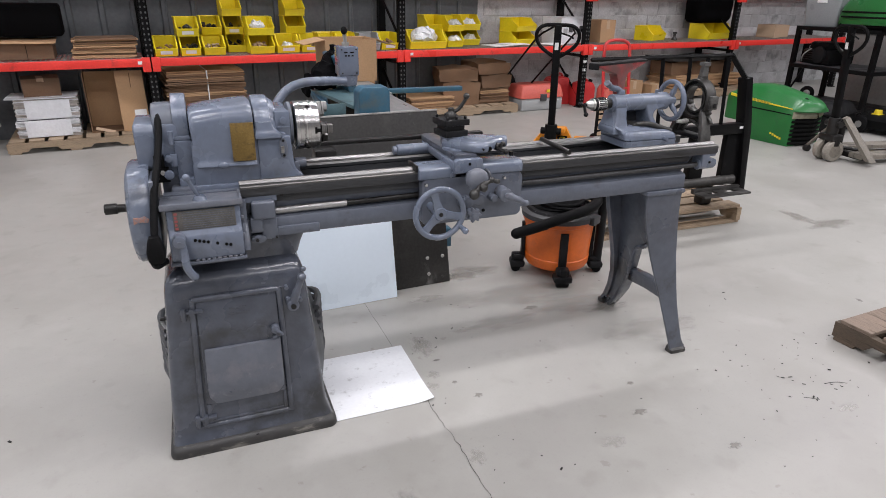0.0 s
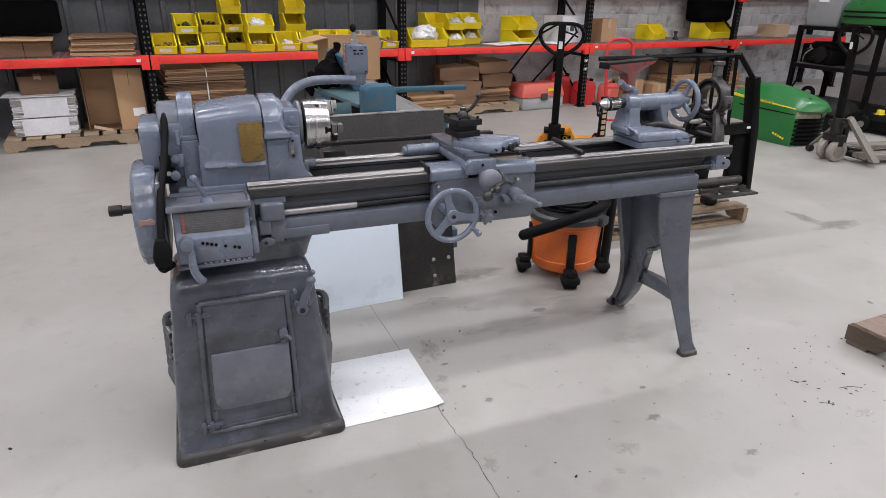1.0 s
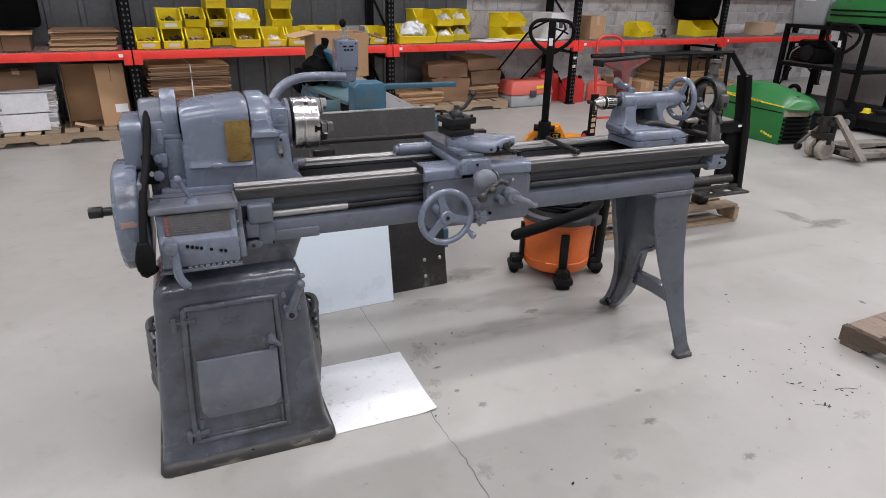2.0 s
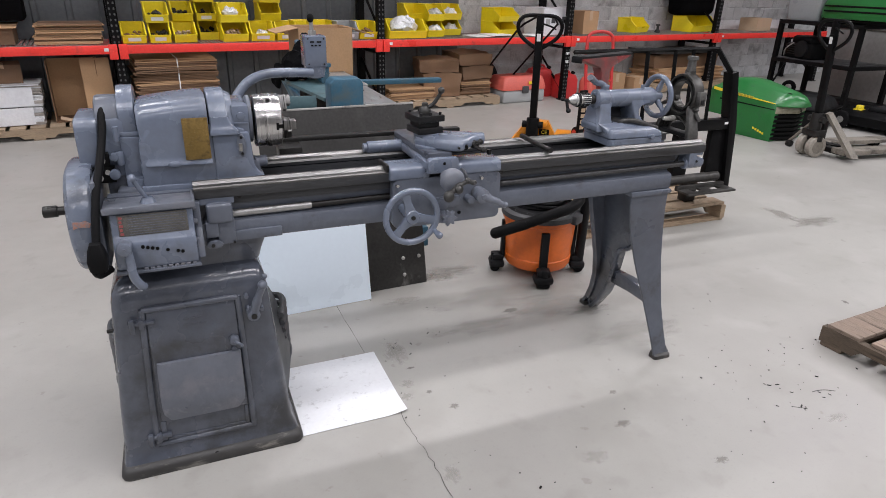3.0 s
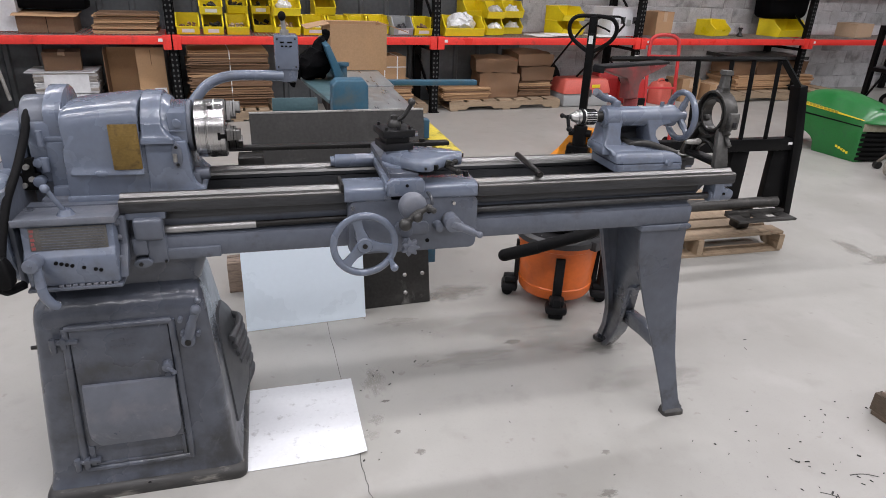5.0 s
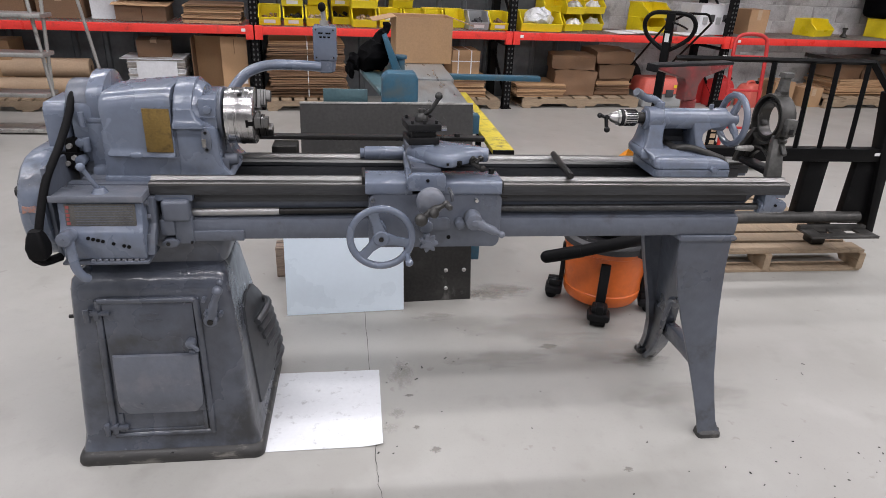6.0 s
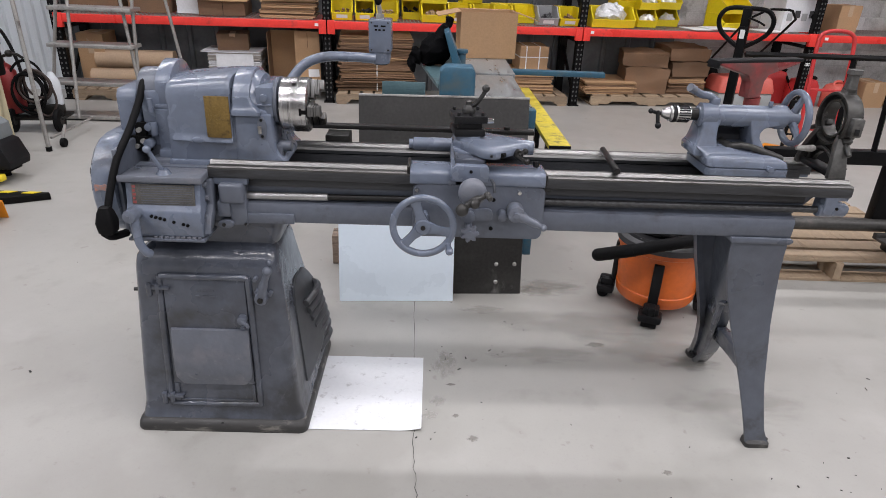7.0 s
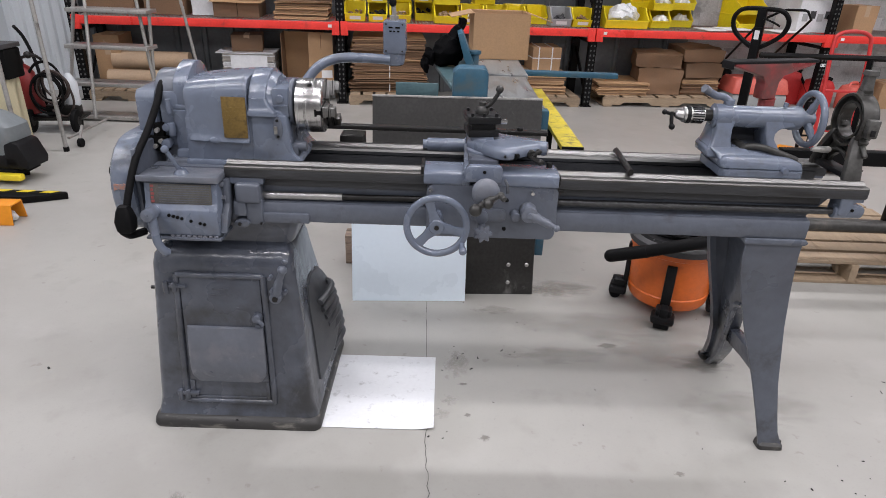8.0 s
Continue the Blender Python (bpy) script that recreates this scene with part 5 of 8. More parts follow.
    nb = J(bx(0.46, 0.509, 0.128, 0.32, 1.06, 1.148, 0.007), cy((0.485, 0.119, 1.118), (0.485, 0.14, 1.118), 0.012, seg=18, b=0.003), bx(0.464, 0.506, 0.124, 0.14, 1.094, 1.1, 0.002))
    part("nose_bearing", nb, PAINT, hs)
    part("nose_flange", rev([(0, 0.066), (0.003, 0.07), (0.012, 0.07), (0.014, 0.062)], (0.506, SP_Y, SP_Z), (0.53, SP_Y, SP_Z), 36), PAINTM, hs)
    oil = part("oiler", pr([(0.478 + 0.0135 * math.cos(k * math.pi / 12), 1.034 + 0.034 * math.sin(k * math.pi / 12)) for k in range(24)], "y", 0.106, 0.116, 0.003), PAINTM, hs, "oval oil cup plate")
    part("oil_cup", cy((0.474, 0.098, 1.02), (0.474, 0.098, 1.042), 0.0055, seg=12, b=0.001), ALU, oil)
    for z in (1.01, 1.058):
        part("screw", cy((0.478, 0.104, z), (0.478, 0.11, z), 0.0045, seg=10), BLACKOX, oil)
    part("lower_boss", J(cy((0.515, 0.15, 0.972), (0.553, 0.15, 0.972), 0.017, seg=16, b=0.004), bx(0.505, 0.53, 0.13, 0.2, 0.93, 0.98, 0.008)), PAINTM, hs)
    # chuck
    ax = lambda a: (a + CH_X, SP_Y, CH_Z)
    back = rev([(0, 0.05), (0.012, 0.052), (0.014, 0.064), (0.022, 0.064), (0.024, 0.055), (0.03, 0.03)], ax(0.508), ax(0.6))
    part("spindle_nose", back, WAY, lathe, "dark steel spindle nose")
    body = rev([(0, 0.072), (0.003, 0.079), (0.028, 0.0805), (0.0295, 0.0785), (0.0315, 0.0785), (0.033, 0.0805), (0.076, 0.0805), (0.079, 0.079), (0.081, 0.076), (0.081, 0.03), (0.06, 0.028)], ax(0.536), ax(0.7), 56)
    ch = part("chuck", body, TURNED, lathe, "bright steel three-jaw chuck")
    for k, ang in enumerate((94, 214, 334)):
        M = Matrix.Translation(ax(0)) @ Matrix.Rotation(radians(ang), 4, "X")
        jw = J(bx(0.61, 0.63, -0.015, 0.015, 0.018, 0.074, 0.0015), bx(0.63, 0.644, -0.014, 0.014, 0.028, 0.074, 0.0015), bx(0.644, 0.657, -0.013, 0.013, 0.044, 0.073, 0.0015))
        jaw = part("jaw", mv(jw, M), WAY, ch)
        part("jaw_groove", mv(J(bx(0.6175, 0.62, -0.0155, 0.0155, 0.02, 0.0746), bx(0.6365, 0.6385, -0.0145, 0.0145, 0.03, 0.0746)), M), BLACKT, jaw)
        M2 = Matrix.Translation(ax(0)) @ Matrix.Rotation(radians(ang - 60), 4, "X")
        part("key_socket", mv(cy((0.58, 0, 0.072), (0.58, 0, 0.0812), 0.0065, seg=12), M2), BLACKT, ch)
        part("jaw_slot", mv(J(bx(0.597, 0.6176, -0.006, 0.006, 0.055, 0.0812), bx(0.597, 0.604, -0.0105, 0.0105, 0.055, 0.0811)), M), BLACKT, ch)
    # left end: guards, drive box, shaft stub
    # worn end guard
    gd = loft([[(x, y, z) for y, z in rrect(0.0 + k, 0.36 - k, 0.7 + k, 1.0 - k, 0.13)] for x, k in ((0.0, 0.02), (0.005, 0.006), (0.014, 0.0), (0.06, 0.0), (0.07, 0.004))])
    eg = part("end_guard", gd, PAINTS, lathe, "rounded grey gear guard on the end")
    part("orange_sticker", wob(pr([(0.016, 0.862), (0.03, 0.866), (0.056, 0.864), (0.06, 0.874), (0.048, 0.884), (0.034, 0.88), (0.018, 0.882)], "y", -0.002, 0.002), 0.001, 60), TORN, eg, "torn orange warning sticker")
    part("guard_seam", bx(0.071, 0.084, 0.02, 0.34, 0.72, 0.98, 0.004), PAINTM, eg)
    bxp = pr([(0.162, 0.985), (0.164, 1.1), (0.178, 1.122), (0.33, 1.125), (0.35, 1.1), (0.35, 0.96), (0.2, 0.96)], "x", 0.04, 0.1, 0.008)
    db = part("drive_guard", bxp, PAINT, lathe, "upper gear guard box")
    part("slot", J(bx(0.07, 0.126, 0.152, 0.19, 0.94, 0.985), bx(0.086, 0.116, 0.155, 0.18, 0.985, 1.025)), BLACKT, db)
    part("knob", cy((0.058, 0.13, 0.98), (0.058, 0.17, 0.98), 0.012, seg=12, b=0.003), BLACKOX, db)
    for x, z in ((0.1, 1.005), (0.108, 0.972), (0.088, 0.955)):
        part("bolt", cy((x, 0.142, z), (x, 0.16, z), 0.007, seg=8), ALU, db)
    part("shaft_stub", J(cy((-0.07, 0.175, 0.862), (0.01, 0.175, 0.862), 0.013, seg=14), cy((-0.078, 0.175, 0.862), (-0.04, 0.175, 0.862), 0.017, seg=14, b=0.003)), DSTEEL, lathe, "rusty shaft stub")
    sup = J(bx(0.1, 0.165, 0.12, 0.32, 0.95, 1.12, 0.012), cy((0.125, 0.09, 1.015), (0.125, 0.13, 1.015), 0.012, seg=14, b=0.003), cy((0.14, 0.1, 1.06), (0.14, 0.1, 1.10), 0.008, seg=10), cy((0.14, 0.1, 0.99), (0.14, 0.1, 1.03), 0.011, seg=10, b=0.003), cy((0.12, 0.085, 0.965), (0.12, 0.12, 0.965), 0.015, seg=12, b=0.004))
    part("left_bearing", mv(sup, Matrix.Translation((0.006, 0.05, 0))), PAINT, lathe)
    cyl = cy((0.095, 0.25, 1.1), (0.17, 0.25, 1.1), 0.075, seg=24, b=0.01)
    part("pulley_hub", cyl, PAINTM, lathe)
    part("gear_case", J(bx(0.1, 0.205, 0.17, 0.33, 0.85, 0.955, 0.008), bx(0.125, 0.205, 0.119, 0.2, 0.86, 0.925, 0.01)), PAINTM, lathe)
    # cable and connector
    cab = part("power_cable", tb([(0.14, 0.3, 1.03), (0.137, 0.275, 1.11), (0.13, 0.252, 1.14), (0.121, 0.228, 1.149), (0.115, 0.195, 1.137), (0.112, 0.155, 1.09), (0.1, 0.09, 1.02), (0.084, 0.02, 0.952), (0.073, -0.03, 0.87), (0.069, -0.055, 0.82)], 0.0106, 12), RUBBER, lathe, "thick black rubber power cable")
    con = loft([[(x, y, z) for x, y in rrect(0.03 - k, 0.085 + k, -0.035 - k, 0.02 + k, 0.012)] for z, k in ((0.69, -0.004), (0.7, 0.004), (0.74, 0.008), (0.78, 0.0), (0.8, -0.008))])
    part("connector", mv(con, Matrix.Translation((0.068, -0.066, 0.797)) @ Matrix.Diagonal((0.7, 0.7, 0.72, 1)) @ Matrix.Translation((-0.057, 0.008, -0.74))), RUBBER, cab, "black cable connector")
    part("tape_end", tb([(0.06, -0.075, 0.765), (0.065, -0.045, 0.742), (0.085, 0.0, 0.735)], 0.012, 8), RUBBER, cab)


def switch():
    p = [(0.47, 0.40, 1.05), (0.497, 0.43, 1.11), (0.545, 0.45, 1.165), (0.61, 0.46, 1.19), (0.7, 0.47, 1.192), (0.775, 0.49, 1.186)]
    part("switch_arm", tb(p, 0.0165, 12), PAINT, lathe, "bent grey conduit carrying the switch")
    sb = part("switch_box", J(bx(0.755, 0.83, 0.485, 0.575, 1.205, 1.312, 0.005), zloft([(1.164, 0.772, 0.815, 0.5, 0.56), (1.17, 0.763, 0.823, 0.492, 0.568), (1.19, 0.76, 0.826, 0.489, 0.571), (1.208, 0.759, 0.827, 0.488, 0.572)], 0.015)), PAINT, lathe, "grey drum switch box")
    part("switch_lever", J(cy((0.79, 0.53, 1.31), (0.79, 0.53, 1.326), 0.014, seg=14), tb([(0.79, 0.53, 1.32), (0.788, 0.528, 1.345), (0.786, 0.524, 1.36)], 0.0075, 8)), ALU, sb)
    part("lever_knob", ball((0.785, 0.522, 1.368), 0.0125, (1, 1, 1.2)), BLACKT, sb, "black knob")
    for x, z, w in ((0.773, 1.289, 0.014), (0.796, 1.289, 0.016), (0.776, 1.277, 0.008), (0.788, 1.277, 0.008), (0.802, 1.277, 0.008)):
        part("label_mark", bx(x, x + w, 0.4838, 0.485, z, z + 0.005), BLACKT, sb)
    for x in (0.765, 0.82):
        for z in (1.216, 1.302):
            part("cover_screw", cy((x, 0.4825, z), (x, 0.486, z), 0.003, seg=8), DSTEEL, sb)


def carriage():
    # saddle: two wings and the cross bridge
    def wing(x0, x1):
        return loft([[(x, y, z) for y, z in ((0.031, 0.904), (0.026, 0.91), (0.026, 0.931), (0.029, 0.94), (0.037, 0.946), (0.05, 0.948), (0.12, 0.948), (0.13, 0.945), (0.134, 0.936), (0.134, 0.9))] for x in (x0, x1)])
    sd = J(bevel(wing(0.915, 1.05), 0.003, 2, 20), bevel(wing(1.12, 1.312), 0.003, 2, 20),
           bevel(pr([(1.03, 0.01), (1.14, 0.01), (1.14, 0.37), (1.125, 0.41), (1.06, 0.41), (1.04, 0.37)], "z", 0.936, 0.962), 0.006), bx(1.045, 1.25, 0.24, 0.345, 0.934, 0.95, 0.006))
    sdl = part("saddle", sd, PAINT, lathe, "grey carriage saddle")
    part("bolt", cy((1.285, 0.07, 0.956), (1.285, 0.07, 0.972), 0.009, seg=6), BLACKOX, sdl)
    part("wiper", bx(0.906, 0.916, 0.04, 0.13, 0.93, 0.955, 0.003), DSTEEL, sdl)
    part("wiper", bx(1.312, 1.32, 0.04, 0.13, 0.905, 0.94, 0.003), DSTEEL, sdl)
    part("lock_screw", cy((1.315, 0.06, 0.89), (1.335, 0.06, 0.89), 0.008, seg=8), DSTEEL, sdl)
    cs = part("cross_slide", bevel(pr([(1.045, 0.03), (1.13, 0.03), (1.13, 0.38), (1.12, 0.405), (1.055, 0.405), (1.045, 0.38)], "z", 0.962, 0.985), 0.004), PAINTW, lathe, "grey cross slide with dovetail sides")
    part("front_face", bevel(pr([(1.034, 0.925), (1.142, 0.925), (1.142, 0.966), (1.136, 0.974), (1.048, 0.974), (1.036, 0.964)], "y", 0.0, 0.03), 0.004), PAINT, cs)
    part("oil_hole", cy((1.09, -0.002, 0.957), (1.09, 0.005, 0.957), 0.005, seg=10), BLACKT, cs)
    part("clamp_cylinder", J(cy((0.915, 0.3, 0.95), (1.045, 0.3, 0.95), 0.022, seg=20, b=0.006), cy((0.903, 0.3, 0.95), (0.92, 0.3, 0.95), 0.016, seg=16)), PAINT, cs, "round grey clamp housing")
    # taper bar at the back
    tbm = J(bx(0.56, 1.33, 0.42, 0.455, 0.958, 0.972, 0.002), bx(0.62, 0.7, 0.35, 0.43, 0.9, 0.955, 0.004))
    tp = part("taper_bar", tbm, DSTEEL, lathe, "dark steel taper attachment bar")
    part("bolt", cy((1.235, 0.437, 0.972), (1.235, 0.437, 0.982), 0.011, seg=12), DSTEEL, tp)
    # compound rest and tool post
    plan = [(1.04, 0.14), (1.085, 0.072), (1.12, 0.03), (1.14, 0.02), (1.16, 0.018), (1.195, 0.048), (1.225, 0.072), (1.262, 0.09), (1.276, 0.106), (1.276, 0.14), (1.262, 0.158), (1.2, 0.186), (1.13, 0.222), (1.062, 0.216)]
    cxm, cym = 1.13, 0.125
    def ring(k, z):
        return [(cxm + (x - cxm) * k, cym + (y - cym) * k, z) for x, y in plan]
    cp = J(cy((1.1, 0.13, 0.98), (1.1, 0.13, 0.992), 0.06, seg=28, b=0.003),
           loft([ring(0.97, 0.988), ring(1.0, 0.992), ring(1.0, 1.004), ring(0.97, 1.013), ring(0.9, 1.019), ring(0.72, 1.021)]),
           rev([(0, 0.016), (0.01, 0.0205), (0.075, 0.0215), (0.082, 0.0195), (0.084, 0.012)], (1.2, 0.128, 1.003), (1.284, 0.104, 1.003), 20),
           bx(1.05, 1.12, 0.12, 0.2, 1.015, 1.027, 0.004))
    cpo = part("compound_rest", cp, PAINT, lathe, "grey compound rest")
    hnd = J(cy((1.222, 0.09, 0.995), (1.232, 0.06, 0.992), 0.0145, seg=16, b=0.003), tb([(1.225, 0.062, 0.99), (1.238, 0.056, 0.982), (1.248, 0.052, 0.978)], 0.0075, 8), ball((1.253, 0.05, 0.977), 0.0105), tb([(1.23, 0.06, 0.993), (1.246, 0.07, 1.0)], 0.006, 8), ball((1.25, 0.072, 1.001), 0.0095))
    part("crank_handle", hnd, DSTEEL, cpo)
    part("gib_screw", cy((1.146, 0.012, 1.0), (1.148, 0.024, 1.0), 0.004, seg=8), BLACKOX, cpo)
    part("cast_recess", cy((1.176, 0.03, 0.996), (1.184, 0.045, 0.996), 0.009, seg=14), BLACKT, cpo)
    R = Matrix.Translation((1.083, 0.165, 0)) @ Matrix.Rotation(radians(8), 4, "Z")
    tpo = J(bx(-0.05, 0.05, -0.05, 0.05, 1.066, 1.088, 0.003), bx(-0.036, 0.036, -0.036, 0.036, 1.048, 1.066), bx(-0.046, 0.046, -0.046, 0.046, 1.026, 1.048, 0.003))
    post = part("tool_post", mv(tpo, R), BLACKOX, lathe, "square black four-way tool post")
    for sx in (-0.036, 0.0, 0.036):
        for sy in (-0.04, 0.04):
            part("set_screw", mv(cy((sx, sy, 1.088), (sx, sy, 1.097), 0.005, seg=8), R), BLACKOX, post)
    part("hub", mv(rev([(0, 0.02), (0.006, 0.021), (0.018, 0.018), (0.024, 0.011), (0.034, 0.011), (0.036, 0.008)], (0, 0, 1.088), (0, 0, 1.2), 20), R), CAST, post)
    part("clamp_lever", J(tb([(1.085, 0.165, 1.105), (1.105, 0.15, 1.12), (1.12, 0.14, 1.145), (1.127, 0.135, 1.16)], 0.0065, 8), ball((1.128, 0.134, 1.167), 0.0115)), CAST, post)
    part("tool_bit", mv(bx(0.03, 0.085, 0.02, 0.034, 1.05, 1.064, 0.001), R), STEEL, post)
    # apron
    ol = rrect(0.925, 1.316, 0.738, 0.906, 0.022)
    # apron colour includes the shade cast below the saddle wings
    ap = part("apron", pr(ol, "y", 0.03, 0.07, 0.005), PAINTM, lathe, "grey apron casting, its paint darkened for shade")
    part("raised_panel", pr(rrect(1.058, 1.162, 0.798, 0.836, 0.014), "y", 0.016, 0.032, 0.003), PAINTM, ap)
    for x, z in ((0.937, 0.89), (1.237, 0.89)):
        part("oil_nipple", cy((x, 0.016, z), (x, 0.034, z), 0.0055, seg=10), STEEL, ap)
    part("hole", cy((1.161, 0.026, 0.772), (1.161, 0.034, 0.772), 0.006, seg=12), BLACKT, ap)
    part("hole", cy((1.163, 0.026, 0.864), (1.163, 0.034, 0.864), 0.006, seg=12), BLACKT, ap)
    part("boss", cy((1.09, 0.0, 0.815), (1.09, 0.022, 0.815), 0.02, seg=18, b=0.004), PAINTM, ap)
    part("boss", cy((1.19, -0.006, 0.822), (1.19, 0.034, 0.822), 0.014, seg=16, b=0.004), PAINTM, ap)
    # carriage handwheel
    c = (0.958, -0.06, 0.81)
    rimr = tor(c, (0, 1, 0), 0.086, 0.0105, 44, 10)
    hub = rev([(0, 0.02), (0.006, 0.024), (0.03, 0.022), (0.1, 0.017)], (c[0], c[1] - 0.012, c[2]), (c[0], 0.03, c[2]), 20)
    sp = []
    for a in (107, 227, 347):
        a = radians(a)
        d = Vector((math.cos(a), 0, math.sin(a)))
        q = Vector((-math.sin(a), 0, math.cos(a)))
        cc = Vector(c)
        lo = []
        for rr, w, t, oy in ((0.012, 0.018, 0.009, 0.0), (0.045, 0.0125, 0.006, 0.002), (0.07, 0.0135, 0.006, 0.0), (0.085, 0.021, 0.006, 0.0)):
            m = cc + d * rr + Vector((0, oy, 0))
            lo.append([m + q * w + Vector((0, -t, 0)), m + q * w + Vector((0, t, 0)), m - q * w + Vector((0, t, 0)), m - q * w + Vector((0, -t, 0))])
        sp.append(bevel(loft(lo), 0.003, 2, 50))
    part("handwheel", J(rimr, hub, *sp), PAINT, ap, "grey spoked carriage handwheel")
    part("wheel_knob", J(rev([(0, 0.009), (0.012, 0.007), (0.03, 0.0105), (0.044, 0.011), (0.05, 0.006)], (1.032, -0.066, 0.758), (1.036, -0.13, 0.752), 14)), PAINT, ap)
    part("hub_screw", cy((c[0], c[1] - 0.016, c[2]), (c[0], c[1] - 0.01, c[2]), 0.007, seg=12), DSTEEL, ap)
    # star knob, half-nut lever, cross feed ball crank
    st = []
    for i in range(28):
        a = 2 * math.pi * i / 28
        r = 0.0235 + 0.0065 * math.cos(7 * a)
        st.append((1.093 + r * math.cos(a), 0.784 + r * math.sin(a)))
    part("star_knob", J(pr(st, "y", -0.05, -0.03, 0.004), cy((1.093, -0.055, 0.784), (1.093, 0.02, 0.784), 0.011, seg=14)), PAINTL, ap, "grey star knob")
    lv = J(cy((1.228, -0.02, 0.836), (1.228, 0.034, 0.836), 0.025, seg=22, b=0.005), tb([(1.228, -0.008, 0.836), (1.265, -0.014, 0.82), (1.305, -0.02, 0.802)], [0.0165] * 5 + [0.0125] * 5 + [0.008] * 3, 10), ball((1.31, -0.022, 0.8), 0.0105), cy((1.228, -0.026, 0.836), (1.228, -0.018, 0.836), 0.008, seg=12))
    part("half_nut_lever", lv, PAINTL, ap)
    bc = J(cy((1.093, -0.07, 0.917), (1.093, 0.0, 0.917), 0.018, seg=16), rev([(0, 0.012), (0.003, 0.026), (0.01, 0.036), (0.02, 0.04), (0.034, 0.039), (0.038, 0.022)], (1.093, -0.085, 0.917), (1.093, 0.0, 0.917), 28))
    part("feed_dial", bc, PANELW, ap, "rubbed steel feed dial")
    hb = J(tb([(1.062, -0.1, 0.878), (1.097, -0.094, 0.904), (1.128, -0.094, 0.92)], [0.009] * 5 + [0.011] * 4 + [0.007] * 4, 10), ball((1.098, -0.104, 0.9), 0.0145), ball((1.064, -0.104, 0.88), 0.0185, (1, 0.9, 1)), ball((1.132, -0.094, 0.922), 0.0105))
    cr = part("ball_crank", hb, CAST, ap, "balanced ball crank")
    part("grip", rev([(0, 0.006), (0.008, 0.005), (0.02, 0.008), (0.034, 0.0085), (0.04, 0.005)], (1.132, -0.1, 0.922), (1.138, -0.15, 0.93), 12), CAST, cr)
    part("clip", J(tb([(1.15, 0.0, 0.935), (1.156, -0.02, 0.925), (1.158, -0.028, 0.905)], 0.005, 8)), PAINTW, ap)


def tailstock():
    base = zloft([(0.938, 1.808, 2.056, 0.09, 0.28), (0.962, 1.806, 2.056, 0.09, 0.28), (0.965, 1.811, 2.051, 0.096, 0.276), (0.968, 1.804, 2.055, 0.091, 0.28), (0.985, 1.8, 2.048, 0.093, 0.278), (0.998, 1.805, 2.02, 0.1, 0.27), (1.003, 1.815, 2.006, 0.11, 0.265)], 0.018)
    pier_a = pr([(1.79, 1.1), (1.796, 1.07), (1.79, 1.04), (1.784, 1.022), (1.772, 1.008), (1.775, 0.985), (1.872, 0.985), (1.846, 1.012), (1.842, 1.04), (1.844, 1.068), (1.855, 1.1)], "y", 0.168, 0.252, 0.006, 3)
    pier_b = pr([(1.938, 1.1), (1.944, 1.074), (1.948, 1.045), (1.955, 1.02), (1.945, 0.985), (2.015, 0.985), (1.988, 1.02), (1.974, 1.042), (1.975, 1.058), (1.986, 1.07), (2.005, 1.076), (2.035, 1.08), (2.035, 1.1)], "y", 0.168, 0.252, 0.005, 3)
    # the piers flare forward towards the base
    for bm in (pier_a, pier_b):
        for v in bm.verts:
            if v.co.y < 0.2:
                v.co.y -= 0.3 * max(0.0, 1.09 - v.co.z)
    body = J(base, pier_a, pier_b, bx(1.84, 1.95, 0.176, 0.25, 1.074, 1.105, 0.004),
             loft([[(x, y, z) for x, y in rrect(1.797 - 0.02 * k, 2.012 - 0.02 * k, 0.105 + 0.035 * k, 0.272 - 0.02 * k, 0.016)] for z, k in ((0.99, 0.0), (1.003, 0.3), (1.011, 0.8), (1.016, 1.0))]))
    ts = part("tailstock", body, PAINT, lathe, "grey cast tailstock")
    # dark plate puts the opening's shade into its colour
    part("recess_web", bx(1.835, 1.955, 0.24, 0.25, 0.99, 1.095), OILY_SHADE, ts, "back of the opening, coloured dark for shade")
    part("barrel", J(rev([(0, 0.024), (0.006, 0.031), (0.03, 0.033), (0.24, 0.033), (0.244, 0.036), (0.268, 0.036), (0.274, 0.025), (0.3, 0.022)], (1.785, SP_Y, SP_Z + 0.005), (2.1, SP_Y, SP_Z + 0.005), 36), rev([(0, 0.031), (0.004, 0.0365), (0.05, 0.0365), (0.054, 0.033)], (1.788, SP_Y, SP_Z + 0.005), (1.85, SP_Y, SP_Z + 0.005), 36)), PAINT, ts)
    part("quill", rev([(0, 0.014), (0.004, 0.018), (0.05, 0.018)], (1.756, SP_Y, SP_Z + 0.005), (1.8, SP_Y, SP_Z + 0.005), 20), DSTEEL, ts, "dark oily steel quill")
    ck = part("drill_chuck", rev([(0, 0.008), (0.004, 0.013), (0.022, 0.02), (0.024, 0.0235), (0.045, 0.0235), (0.047, 0.0245), (0.085, 0.0245), (0.088, 0.016), (0.1, 0.012)], (1.674, SP_Y, SP_Z + 0.005), (1.8, SP_Y, SP_Z + 0.005), 24), STEEL, ts, "steel drill chuck with a knurled sleeve")
    for i in range(20):
        a = 2 * math.pi * i / 20
        part("flute", mv(bx(1.722, 1.757, -0.0018, 0.0018, 0.0236, 0.0258), Matrix.Translation((0, SP_Y, SP_Z + 0.005)) @ Matrix.Rotation(a, 4, "X")), BLACKOX, ck)
